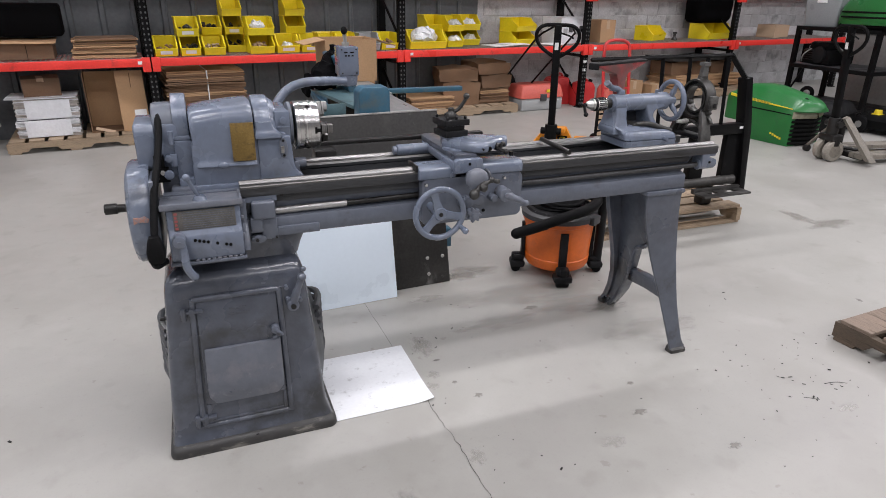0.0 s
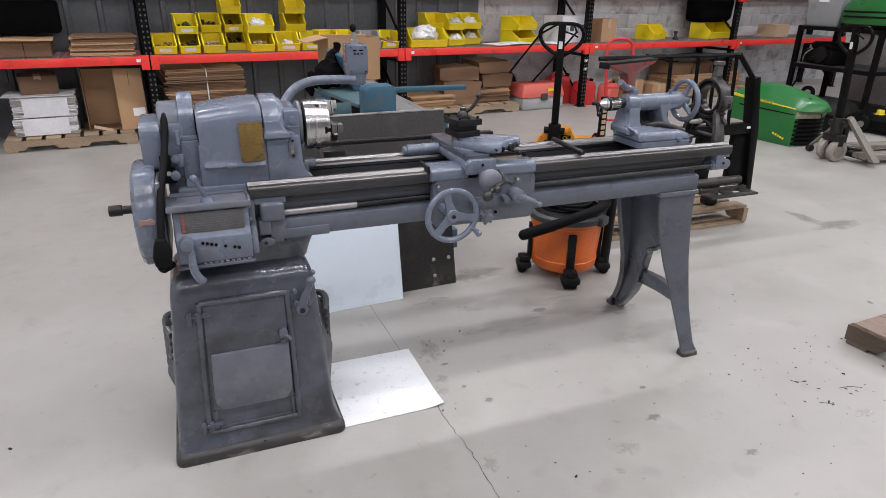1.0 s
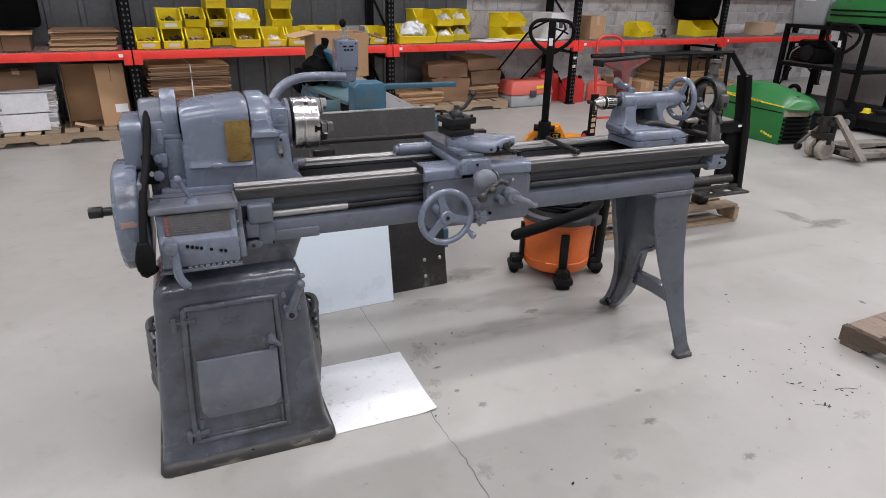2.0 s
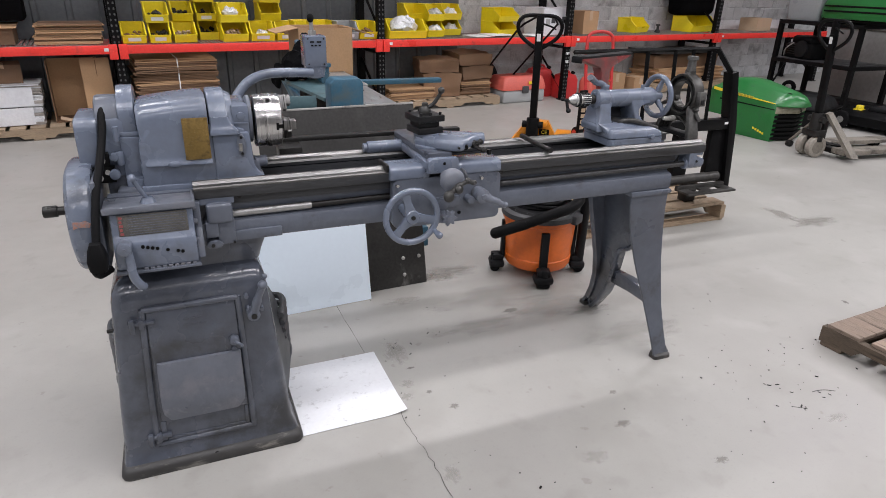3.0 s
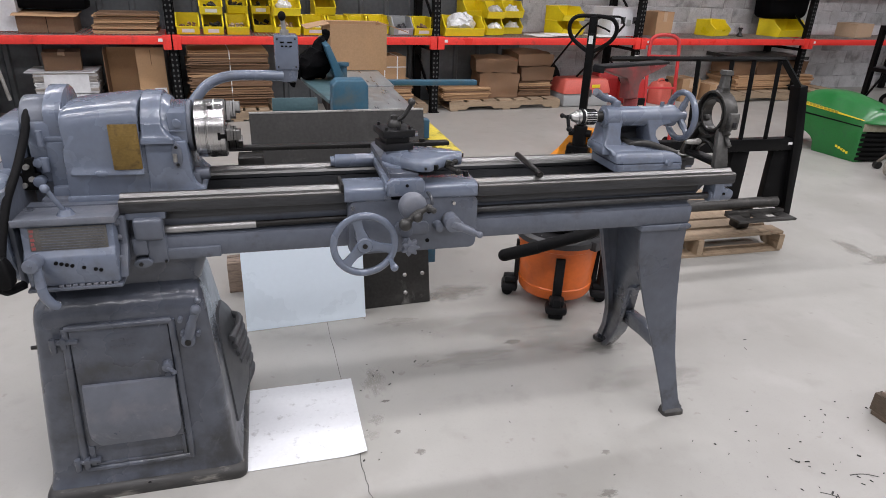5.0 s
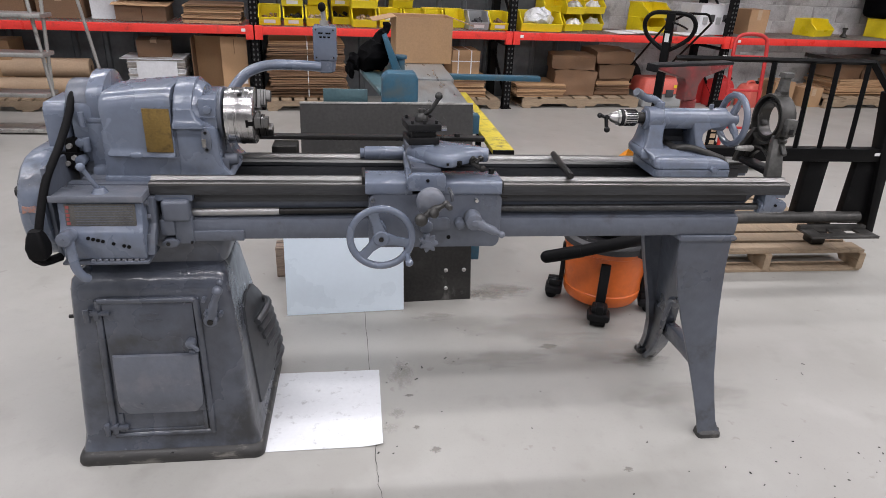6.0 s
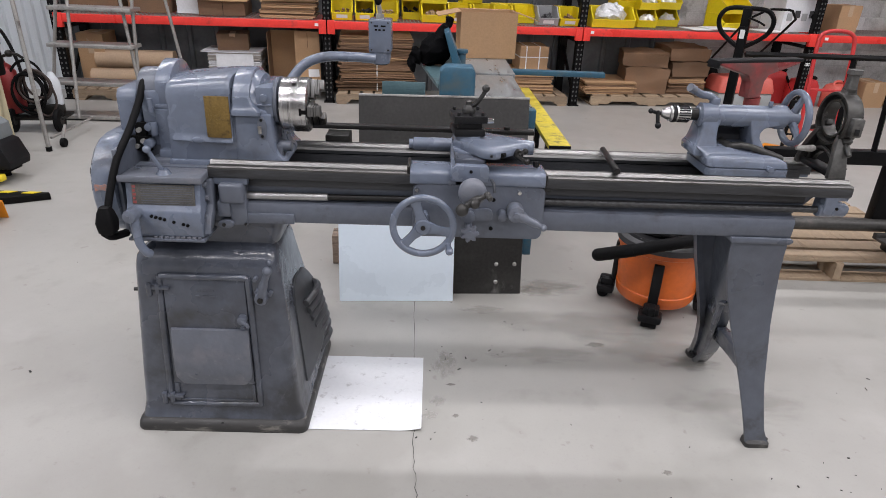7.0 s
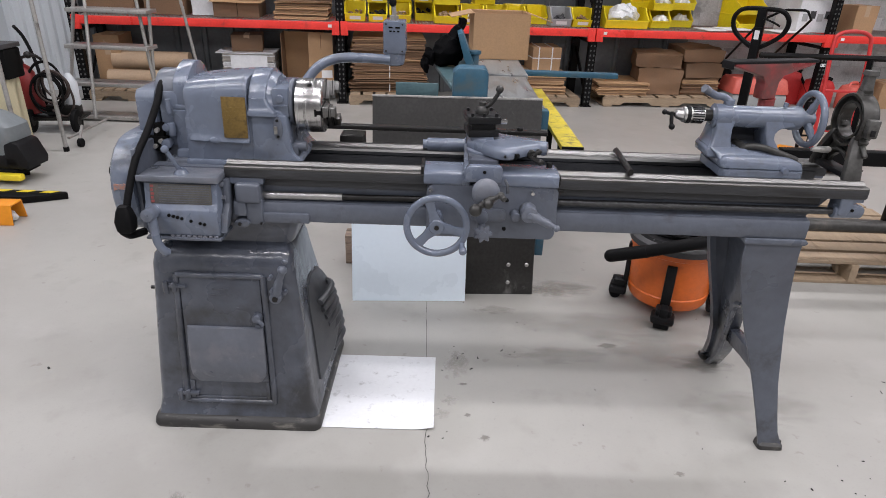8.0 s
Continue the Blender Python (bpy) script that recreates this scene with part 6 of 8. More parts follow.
    part("collar", rev([(0, 0.024), (0.002, 0.0265), (0.01, 0.0265), (0.012, 0.024)], (1.706, SP_Y, SP_Z + 0.005), (1.722, SP_Y, SP_Z + 0.005), 24), BLACKOX, ck)
    part("chuck_key", mv(J(tb([(1.66, SP_Y, SP_Z + 0.005), (1.645, SP_Y, SP_Z + 0.005), (1.625, SP_Y - 0.01, SP_Z + 0.012)], 0.0055, 8), ball((1.62, SP_Y - 0.012, SP_Z + 0.013), 0.008), cy((1.645, SP_Y, SP_Z + 0.012), (1.648, SP_Y - 0.015, SP_Z - 0.035), 0.006, seg=8), ball((1.648, SP_Y - 0.016, SP_Z - 0.03), 0.0095)), Matrix.Translation((0.018, 0, 0))), BLACKOX, ck)
    c = (2.088, SP_Y, SP_Z + 0.004)
    sp = []
    for a in (90, 210, 330):
        a = radians(a + 18)
        d = Vector((0, math.cos(a), math.sin(a)))
        sp.append(tb([Vector(c) + Vector((-0.012, 0, 0)), Vector(c) + d * 0.045 + Vector((-0.004, 0, 0)), Vector(c) + d * 0.077], [0.0115] * 7 + [0.009] * 6, 8))
    part("tailstock_wheel", J(tor(c, (1, 0, 0), 0.077, 0.0105, 40, 10), cy((2.05, c[1], c[2]), (2.1, c[1], c[2]), 0.02, seg=18, b=0.004), *sp), PAINT, ts, "grey three-spoke handwheel")
    part("wheel_grip", rev([(0, 0.006), (0.01, 0.008), (0.05, 0.011), (0.058, 0.007)], (2.09, 0.15, 1.02), (2.15, 0.15, 1.02), 12), ALU, ts)
    part("quill_lock", J(cy((1.832, SP_Y, 1.125), (1.832, SP_Y, 1.152), 0.016, seg=14, b=0.003), tb([(1.832, SP_Y, 1.145), (1.81, SP_Y, 1.158), (1.785, SP_Y - 0.01, 1.162), (1.745, SP_Y - 0.03, 1.18), (1.735, SP_Y - 0.035, 1.185)], 0.0115, 10)), PAINT, ts, "bent quill lock lever")
    part("bright_tip", tb([(1.752, SP_Y - 0.027, 1.178), (1.733, SP_Y - 0.036, 1.187)], 0.0122, 10, 2), PANELW, ts)
    part("clamp_lever", J(cy((1.885, 0.14, 1.012), (1.885, 0.22, 1.012), 0.016, seg=14, b=0.003), tb([(1.885, 0.15, 1.018), (1.92, 0.135, 1.024), (1.96, 0.125, 1.016), (2.035, 0.115, 0.992)], [0.011] * 6 + [0.0105] * 12 + [0.009], 10)), CAST, ts, "dark steel clamp lever")
    part("adjust_screw", J(cy((1.99, 0.074, 0.968), (1.99, 0.1, 0.968), 0.01, seg=12, b=0.003)), PAINT, ts)
    part("oil_cup", cy((2.0, SP_Y - 0.01, 1.135), (2.0, SP_Y - 0.01, 1.148), 0.007, seg=10), PAINT, ts)
    part("lower_slide", bx(1.82, 2.045, 0.1, 0.27, 0.934, 0.941, 0.001), PAINTM, ts)


pedestal()
tail_leg()
bed()
gearbox()
headstock()
switch()
carriage()
tailstock()


def steady_rest():
    s = thing("steady_rest", (2.232, 0.19, 0.94), "dark cast-iron steady rest standing on the bed", "steady rest")
    c = Vector((0, 0, 0.164))
    # channelled ring: wide rim, recessed face, inner lip
    prof = ((-0.036, 0.079), (-0.036, 0.072), (-0.018, 0.071), (-0.018, 0.06), (-0.03, 0.058), (-0.03, 0.051), (0.01, 0.051), (0.012, 0.053), (0.012, 0.078), (0.008, 0.081), (-0.032, 0.081))
    lo = []
    for i in range(41):
        a = 2 * math.pi * i / 40
        d = Vector((0, math.cos(a), math.sin(a)))
        lo.append([c + d * r + Vector((x, 0, 0)) for x, r in prof])
    rg = loft(lo, cap=False)
    bmesh.ops.remove_doubles(rg, verts=rg.verts, dist=1e-5)
    ring = part("ring", rg, IRON, s)
    # thin black annulus set into the ring's channel
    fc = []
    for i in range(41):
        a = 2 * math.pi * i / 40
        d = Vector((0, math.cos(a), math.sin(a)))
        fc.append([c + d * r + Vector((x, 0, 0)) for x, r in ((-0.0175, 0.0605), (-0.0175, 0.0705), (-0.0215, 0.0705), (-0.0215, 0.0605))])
    part("channel_face", loft(fc, cap=False), BLACKOX, ring, "black recess face of the ring")
    # two splayed legs with a thin arched web between them
    for sg, mt in ((-1, STEADY), (1, IRON)):
        rows = ((0.0, -0.056, -0.002, 0.102, 0.082), (0.02, -0.055, -0.003, 0.1, 0.08), (0.06, -0.05, -0.006, 0.09, 0.068), (0.1, -0.042, -0.006, 0.074, 0.05), (0.125, -0.034, 0.0, 0.062, 0.045))
        part("leg", bevel(loft([[(x0, sg * y1, z), (x1, sg * y1, z), (x1, sg * y0, z), (x0, sg * y0, z)] for z, x0, x1, y0, y1 in rows]), 0.003, 2, 40), mt, s)
    part("web", pr([(-0.085, 0.01), (-0.06, 0.01), (-0.05, 0.035), (-0.025, 0.055), (0.0, 0.06), (0.025, 0.055), (0.05, 0.035), (0.06, 0.01), (0.085, 0.01), (0.075, 0.07), (0.05, 0.115), (0.03, 0.1), (0.0, 0.094), (-0.03, 0.1), (-0.05, 0.115), (-0.075, 0.07)], "x", -0.022, -0.008), IRON, s)
    part("arch_rib", tb([(-0.028, -0.07, 0.015), (-0.03, -0.055, 0.05), (-0.03, 0.0, 0.072), (-0.03, 0.055, 0.05), (-0.028, 0.07, 0.015)], 0.006, 8, 4), IRON, s)
    part("clamp_bar", bx(-0.048, 0.0, -0.08, 0.08, 0.002, 0.02, 0.004), BLACKOX, s)
    for a in (95, 222, 335):
        d = Vector((0, math.cos(radians(a)), math.sin(radians(a))))
        q = d.to_track_quat("Z", "Y").to_matrix().to_4x4()
        M = Matrix.Translation(c + Vector((-0.012, 0, 0))) @ q
        part("slide_housing", mv(J(bx(-0.014, 0.014, -0.017, 0.017, 0.07, 0.096, 0.005), bx(-0.01, 0.01, -0.009, 0.009, 0.042, 0.072, 0.003)), M), IRON, s)
        part("adjust_bolt", mv(cy((0, 0, 0.094), (0, 0, 0.135), 0.0095, 0.008, seg=10, b=0.003), M), IRON, s)
    part("upper_post", zloft([(0.236, -0.03, 0.008, -0.026, 0.012), (0.262, -0.024, 0.004, -0.022, 0.008), (0.296, -0.022, 0.002, -0.02, 0.006), (0.299, -0.027, 0.007, -0.026, 0.01), (0.312, -0.026, 0.006, -0.025, 0.009)], 0.006), STEADY, s)
    lug = part("hinge_lug", bx(-0.028, 0.006, -0.1, -0.076, 0.13, 0.185, 0.005), STEADY, s)
    part("lug_pin", bx(-0.019, -0.005, -0.103, -0.099, 0.138, 0.156, 0.001), BLACKOX, lug)


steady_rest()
pipe = J(cy((1.54, 0.3, 0.949), (1.526, 0.06, 0.949), 0.0095, seg=16, b=0.0015))
solo("steel_bar", mv(pipe, Matrix.Translation((-1.535, -0.18, -0.949))), DSTEEL, (1.535, 0.18, 0.9525), "short rusty steel bar lying across the bed", "steel bar")

# ---- things round the lathe ----
# paper on the floor
ppr = bmesh.new()
nx, ny = 16, 16
grid = [[ppr.verts.new((0.558 + (0.97 - 0.558) * i / nx, 0.008 + 0.002 * i / nx + (0.44) * j / ny, 0.003 + (0.012 * max(0, (i / nx - 0.8) * 5) ** 2 * max(0, 1 - j / ny * 4) ** 1 if j < 5 else 0) + 0.0012 * noise.noise(Vector((i * 0.3, j * 0.3, 1))))) for i in range(nx + 1)] for j in range(ny + 1)]
for j in range(ny):
    for i in range(nx):
        ppr.faces.new((grid[j][i], grid[j][i + 1], grid[j + 1][i + 1], grid[j + 1][i]))
ex = bmesh.ops.extrude_face_region(ppr, geom=ppr.faces[:])
bmesh.ops.translate(ppr, vec=(0, 0, -0.0012), verts=[v for v in ex["geom"] if isinstance(v, bmesh.types.BMVert)])
solo("paper_sheet", ppr, PAPER, Matrix(), "white absorbent sheet with grey smudges on the floor", "paper")
# white board and dark plate leaning behind the lathe
wp = thing("white_panel", pose(0.832, 0.918, 0.001, -10, 0, 3.4), "glossy blue-white panel leaning against a steel plate", "panel")
part("face_sheet", bx(-0.27, 0.27, -0.004, 0.002, 0, 0.6, 0.001), BOARD, wp)
part("backing_board", bx(-0.268, 0.268, 0.002, 0.006, 0.002, 0.598, 0.0005), CARDB, wp)
solo("timber_block", wob(bx(-0.08, 0.08, -0.05, 0.05, 0, 0.165, 0.004), 0.003, 8), WOODD, pose(0.55, 1.35, 0, 0, 0, 3), "short dark timber block behind the panel", "wood block")
pl = thing("steel_plate", pose(1.045, 1.0, 0.002, -12.5, 0, 3.3), "thick dark mill-scale steel plate leaning upright", "steel plate")
part("plate", wob(bx(-0.395, 0.395, 0.0, 0.014, 0, 0.945, 0.001), 0.001, 6), PLATE, pl)
part("tape_edge", wob(bx(-0.395, 0.395, -0.003, 0.017, 0.94, 0.95, 0.001), 0.002, 14), ALU, pl)
for x, z in ((0.27, 0.15), (0.36, 0.15), (0.27, 0.06)):
    part("bolt_head", rev([(0, 0.0105), (0.003, 0.0098), (0.006, 0.006), (0.007, 0.001)], (x, 0.0, z), (x, -0.1, z), 12), ALU, pl)
part("fixing", bx(-0.38, -0.355, -0.012, 0.0, 0.66, 0.69, 0.003), ALU, pl)


def jointer():
    j = thing("jointer", pose(1.2, 1.3, 0), "teal jointer machine with long iron tables", "woodworking machine")
    part("stand", bx(-0.05, 0.2, 0.3, 1.6, 0.04, 0.6, 0.01), TEAL, j)
    part("base_plate", bx(-0.1, 0.26, 0.1, 1.8, 0.0, 0.04, 0.005), TEAL, j)
    part("bed_casting", pr([(-0.12, 0.76), (0.22, 0.76), (0.17, 0.6), (-0.05, 0.6)], "y", 0.15, 1.95, 0.01), TEAL, j)
    part("infeed_table", bx(-0.02, 0.26, 0.02, 0.9, 0.83, 0.862, 0.003), TABLE, j, "bare iron table")
    part("outfeed_table", bx(-0.02, 0.28, 0.93, 2.05, 0.838, 0.868, 0.003), TABLE, j, "bare iron table")
    part("table_rib", bx(-0.1, 0.24, 0.1, 2.0, 0.76, 0.83, 0.004), TEAL, j)
    part("end_stop", bx(0.23, 0.272, -0.03, 0.04, 0.77, 0.86, 0.004), TEAL, j)
    part("end_stop", bx(0.25, 0.29, -0.16, -0.1, 0.16, 0.27, 0.004), TEAL, j)
    part("fence_block", pr([(-0.195, 0.88), (-0.04, 0.88), (-0.03, 0.9), (-0.03, 1.03), (-0.045, 1.052), (-0.17, 1.052), (-0.195, 1.03)], "y", -0.07, 0.05, 0.008), TEAL, j, "teal painted end block")
    part("fence_bed", pr([(-0.2, 0.06), (-0.08, 0.06), (-0.08, 1.0), (-0.29, 1.0), (-0.29, 0.7)], "z", 0.925, 0.945, 0.004), TEALL, j)
    part("fence_web", bx(-0.16, -0.12, 0.1, 0.95, 0.76, 0.925, 0.004), BLACKT, j)
    part("fence", pr([(-0.17, 1.135), (-0.145, 1.145), (-0.06, 0.95), (-0.11, 0.945)], "y", 0.5, 1.0, 0.004), TEAL, j)
    part("fence_knob", J(cy((-0.07, 0.6, 0.945), (-0.07, 0.6, 1.025), 0.024, seg=14, b=0.004), cy((-0.07, 0.6, 1.025), (-0.07, 0.6, 1.045), 0.036, seg=16, b=0.005)), TEAL, j)
    part("guard_plate", bx(-0.46, -0.26, -0.05, -0.04, 0.91, 0.975, 0.003), TEALL, j)
    part("swing_arm", bx(0.22, 0.9, 1.17, 1.23, 0.822, 0.856, 0.008), TEAL, j, "long teal arm")


jointer()
cb = open_carton(pose(1.34, 2.98, 0.87, 0, 0, 4), 0.39, 0.3, 0.3, "open brown carton standing on the jointer table", angs=(None, 72, 62, 78))
lumps = J(ball((0.02, 0.0, 0.075), 0.105, (1.0, 1.1, 0.72), 30, 20), ball((0.07, 0.06, 0.15), 0.062, (0.85, 0.9, 1.0), 24, 16), ball((0.1, 0.09, 0.215), 0.034, (0.8, 0.8, 1.2), 20, 14),
          ball((-0.1, -0.04, 0.05), 0.05, (0.9, 1, 1.1), 20, 14), ball((-0.13, -0.07, 0.0), 0.034, (0.8, 0.9, 1.3), 18, 12))
solo("black_cloth_bag", mv(wob(wob(lumps, 0.03, 12), 0.016, 30), Matrix.Diagonal((0.8, 1, 1, 1))), CLOTH, pose(0.965, 1.98, 0.945), "black cloth bag slumped on the machine", "bag")
yb = thing("yellow_plank", pose(1.612, 1.36, 0, 0, 0, 0.3), "yellow painted plank on black trestle legs", "plank")
part("plank", wob(bx(-0.045, 0.065, 0.0, 1.52, 0.645, 0.67, 0.003), 0.001, 5), YELLOWB, yb)
part("end_cap", bx(-0.045, 0.065, -0.012, 0.0, 0.64, 0.668, 0.002), BLACK, yb)
for y in (0.45, 1.4):
    for x in (-0.03, 0.04):
        part("leg", bx(x - 0.015, x + 0.015, y, y + 0.03, 0, 0.645), BLACK, yb)


def vacuum():
    v = thing("shop_vacuum", pose(2.08, 0.965, 0), "orange wet and dry vacuum with a black lid", "vacuum cleaner")
    part("bucket", rev([(0, 0.12), (0.004, 0.172), (0.02, 0.182), (0.06, 0.186), (0.065, 0.182), (0.26, 0.196), (0.265, 0.204), (0.285, 0.206), (0.29, 0.19)], (0, 0, 0.06), (0, 0, 1), 40), ORANGE, v, "orange plastic bucket")
    part("lid_rim", rev([(0, 0.205), (0.004, 0.214), (0.03, 0.214), (0.04, 0.2), (0.045, 0.12)], (0, 0, 0.345), (0, 0, 1), 40), GREYP, v)
    part("motor_head", rev([(0, 0.19), (0.012, 0.18), (0.02, 0.12), (0.07, 0.1), (0.085, 0.06), (0.086, 0.01)], (0, 0, 0.385), (0, 0, 1), 32), DARKP, v)
    for a in range(0, 360, 24):
        part("lid_rib", mv(bx(0.12, 0.185, -0.004, 0.004, 0.385, 0.394, 0.002), Matrix.Rotation(radians(a), 4, "Z")), GREYP, v)
    for k in range(4):
        part("cord_loop", tor((0.02 * math.sin(k * 2), 0.015 * math.cos(k * 3), 0.4 + 0.016 * k), (0.06 * math.sin(k), 0.08 * math.cos(k), 1), 0.15 - 0.01 * k, 0.009, 36, 8), RUBBER, v)
    for a in (-111, 159, -21, 69):
        M = Matrix.Rotation(radians(a), 4, "Z")
        part("caster", mv(J(bx(0.185, 0.268, -0.052, 0.052, 0.03, 0.07, 0.014), bx(0.19, 0.255, -0.036, 0.036, 0.066, 0.105, 0.012), bx(0.185, 0.208, -0.022, 0.022, 0.08, 0.3, 0.005), bx(0.2, 0.26, -0.02, 0.02, 0.06, 0.11, 0.01)), M), DARKP, v)
        part("wheel", mv(cy((0.236, -0.034, 0.027), (0.236, 0.034, 0.027), 0.027, seg=16, b=0.004), M), RUBBER, v)
    for a in (-60, 120):
        M = Matrix.Rotation(radians(a), 4, "Z")
        part("lid_latch", mv(bx(0.19, 0.235, -0.04, 0.04, 0.335, 0.385, 0.01), M), GREYP, v)
    pts = [(-0.326, -0.125, 0.317), (-0.203, -0.195, 0.375), (-0.118, -0.235, 0.415), (-0.01, -0.255, 0.45), (0.08, -0.22, 0.465), (0.16, -0.1, 0.46), (0.14, 0.08, 0.45), (0.0, 0.16, 0.45)]
    P = smooth_path(pts, 16)
    rs = [0.0275 + (0.0006 if i % 2 else -0.0004) for i in range(len(P))]
    part("hose", tb(P, rs, 12, 1), RUBBER, v, "ribbed black hose")
    part("hose_tip", J(tb([(-0.335, -0.12, 0.312), (-0.2, -0.197, 0.376)], 0.029, 16, 2), ball((-0.335, -0.12, 0.312), 0.029, (1, 1, 1), 16, 10)), RUBBER, v)
    part("wand", tb([(0.22, -0.09, 0.06), (0.175, -0.165, 0.55)], 0.026, 14, 1), DARKP, v)
    part("upper_wand", tb([(0.175, -0.165, 0.55), (0.133, -0.235, 1.06)], 0.03, 14, 1), SMOKE, v, "dusty red tube")
    nz = Matrix.Translation((0.12, -0.24, 1.15)) @ Matrix.Rotation(radians(20), 4, "Z")
    part("floor_nozzle", mv(pr([(-0.195, 0.045), (0.195, 0.045), (0.195, 0.035), (0.05, -0.005), (0.034, -0.03), (0.032, -0.09), (-0.032, -0.09), (-0.034, -0.03), (-0.05, -0.005), (-0.195, 0.035)], "y", -0.02, 0.03, 0.006), nz), SMOKE, v, "smoked red floor nozzle")
    part("rubber_lip", mv(J(bx(-0.21, 0.21, -0.022, 0.035, 0.042, 0.054, 0.005), bx(-0.21, -0.2, -0.022, 0.035, 0.024, 0.05, 0.004)), nz), DARKP, v)


vacuum()


def pallet_jack(m, body, label, handle_tilt=8, dirty=False):
    """Handle towards -y, forks towards +y."""
    p = thing("pallet_jack", m, label, "pallet jack", "pallet jacks")
    hm = Matrix.Translation((0, 0, 0.36)) @ Matrix.Rotation(radians(handle_tilt), 4, "X")
    part("handle_bar", mv(bx(-0.03, 0.03, -0.025, 0.025, 0, 0.78, 0.006), hm), BLACK, p)
    loop = [(0.0, 0, 0.63), (-0.07, 0, 0.67), (-0.145, 0, 0.728), (-0.178, 0, 0.79), (-0.172, 0, 0.85), (-0.12, 0, 0.893), (0, 0, 0.9), (0.12, 0, 0.893), (0.172, 0, 0.85), (0.178, 0, 0.79), (0.145, 0, 0.728), (0.07, 0, 0.67), (0.0, 0, 0.63)]
    part("grip_loop", mv(tb(loop, 0.016, 10, 4), hm), BLACK, p, "black loop handle")
    part("grip_stem", mv(bx(-0.03, 0.03, -0.02, 0.02, 0.6, 0.9, 0.006), hm), BLACK, p)
    part("release_lever", mv(tb([(0.02, -0.02, 0.84), (0.1, -0.05, 0.82), (0.14, -0.05, 0.8)], 0.007, 8), hm), BLACK, p)
    part("info_label", mv(bx(-0.016, 0.016, -0.027, -0.0255, 0.7, 0.76), hm), LABEL, p)
    part("pump", J(cy((0, 0, 0.2), (0, 0, 0.42), 0.055, seg=18, b=0.008), bx(-0.09, 0.09, -0.06, 0.06, 0.2, 0.26, 0.01), cy((-0.09, 0, 0.36), (0.09, 0, 0.36), 0.03, seg=14)), BLACK if not dirty else DSTEEL, p)
    wr = 0.102 if dirty else 0.09
    for sx in (-0.06, 0.06):
        w = part("steer_wheel", cy((sx - 0.03, 0, wr), (sx + 0.03, 0, wr), wr, seg=28, b=0.008), WHEELP if dirty else RUBBER, p)
        part("hub", cy((sx - 0.033, 0, wr), (sx + 0.033, 0, wr), wr * 0.62, seg=18), GRIME if dirty else DSTEEL, w)
    part("yoke", bx(-0.1, 0.1, -0.03, 0.03, 0.15, 0.21, 0.01), BLACK if not dirty else DSTEEL, p)
    if dirty:
        for sx in (-1, 1):
            part("frame_beam", loft([[(sx * 0.03 - 0.02, 0.07, 0.41), (sx * 0.03 + 0.02, 0.07, 0.41), (sx * 0.03 + 0.02, 0.12, 0.43), (sx * 0.03 - 0.02, 0.12, 0.43)],
                                     [(sx * 0.34 - 0.03, 0.14, 0.05), (sx * 0.34 + 0.03, 0.14, 0.05), (sx * 0.34 + 0.03, 0.22, 0.05), (sx * 0.34 - 0.03, 0.22, 0.05)]]) if sx > 0 else tb([(-0.05, 0.06, 0.36), (-0.36, 0.1, 0.06)], 0.016, 8, 1), body, p)
        part("roller_foot", cy((-0.38, 0.1, 0.035), (-0.33, 0.1, 0.035), 0.035, seg=14, b=0.005), DSTEEL, p)
        part("linkage", J(bx(-0.3, 0.3, 0.16, 0.22, 0.04, 0.09, 0.006), tb([(-0.12, 0.1, 0.12), (0.1, 0.3, 0.1)], 0.018, 8, 1), cy((0, 0.12, 0.1), (0, 0.12, 0.34), 0.03, seg=12)), DSTEEL, p)
    else:
        part("fork_frame", J(loft([[(-0.2, 0.12, 0.08), (0.24, 0.12, 0.08), (0.24, 0.18, 0.08), (-0.2, 0.18, 0.08)], [(-0.18, 0.12, 0.2), (0.22, 0.12, 0.2), (0.22, 0.18, 0.2), (-0.18, 0.18, 0.2)], [(-0.06, 0.1, 0.38), (0.12, 0.1, 0.38), (0.12, 0.15, 0.38), (-0.06, 0.15, 0.38)]]), bx(-0.06, 0.12, 0.02, 0.14, 0.34, 0.38, 0.01)), body, p)
    for sx in (-0.19, 0.19):
        f = part("fork", J(pr([(0.15, 0.05), (1.2, 0.05), (1.22, 0.07), (1.2, 0.085), (0.15, 0.1)], "x", sx - 0.08, sx + 0.08, 0.006)), body, p)
        part("load_wheel", cy((sx - 0.04, 1.05, 0.04), (sx + 0.04, 1.05, 0.04), 0.04, seg=16), RUBBER, f)
    return p


pj = pallet_jack(pose(3.17, 2.95, 0, 0, 0, -38), ORANGEP, "pallet jack with orange forks and a black handle", 2)
part("ce_plate", mv(bx(-0.045, 0.045, -0.002, 0.002, -0.028, 0.028), pose(0.095, 0.109, 0.275, 6)), BLACKT, pj)
part("ce_mark", mv(text_bm("CE", 0.045), pose(0.095, 0.106, 0.275, 90 + 6)), YELLOWL, pj)
pallet_jack(pose(6.03, 2.42, 0, 0, 0, -96), GRIME, "dirty worn pallet jack with a black loop handle", 4, True)


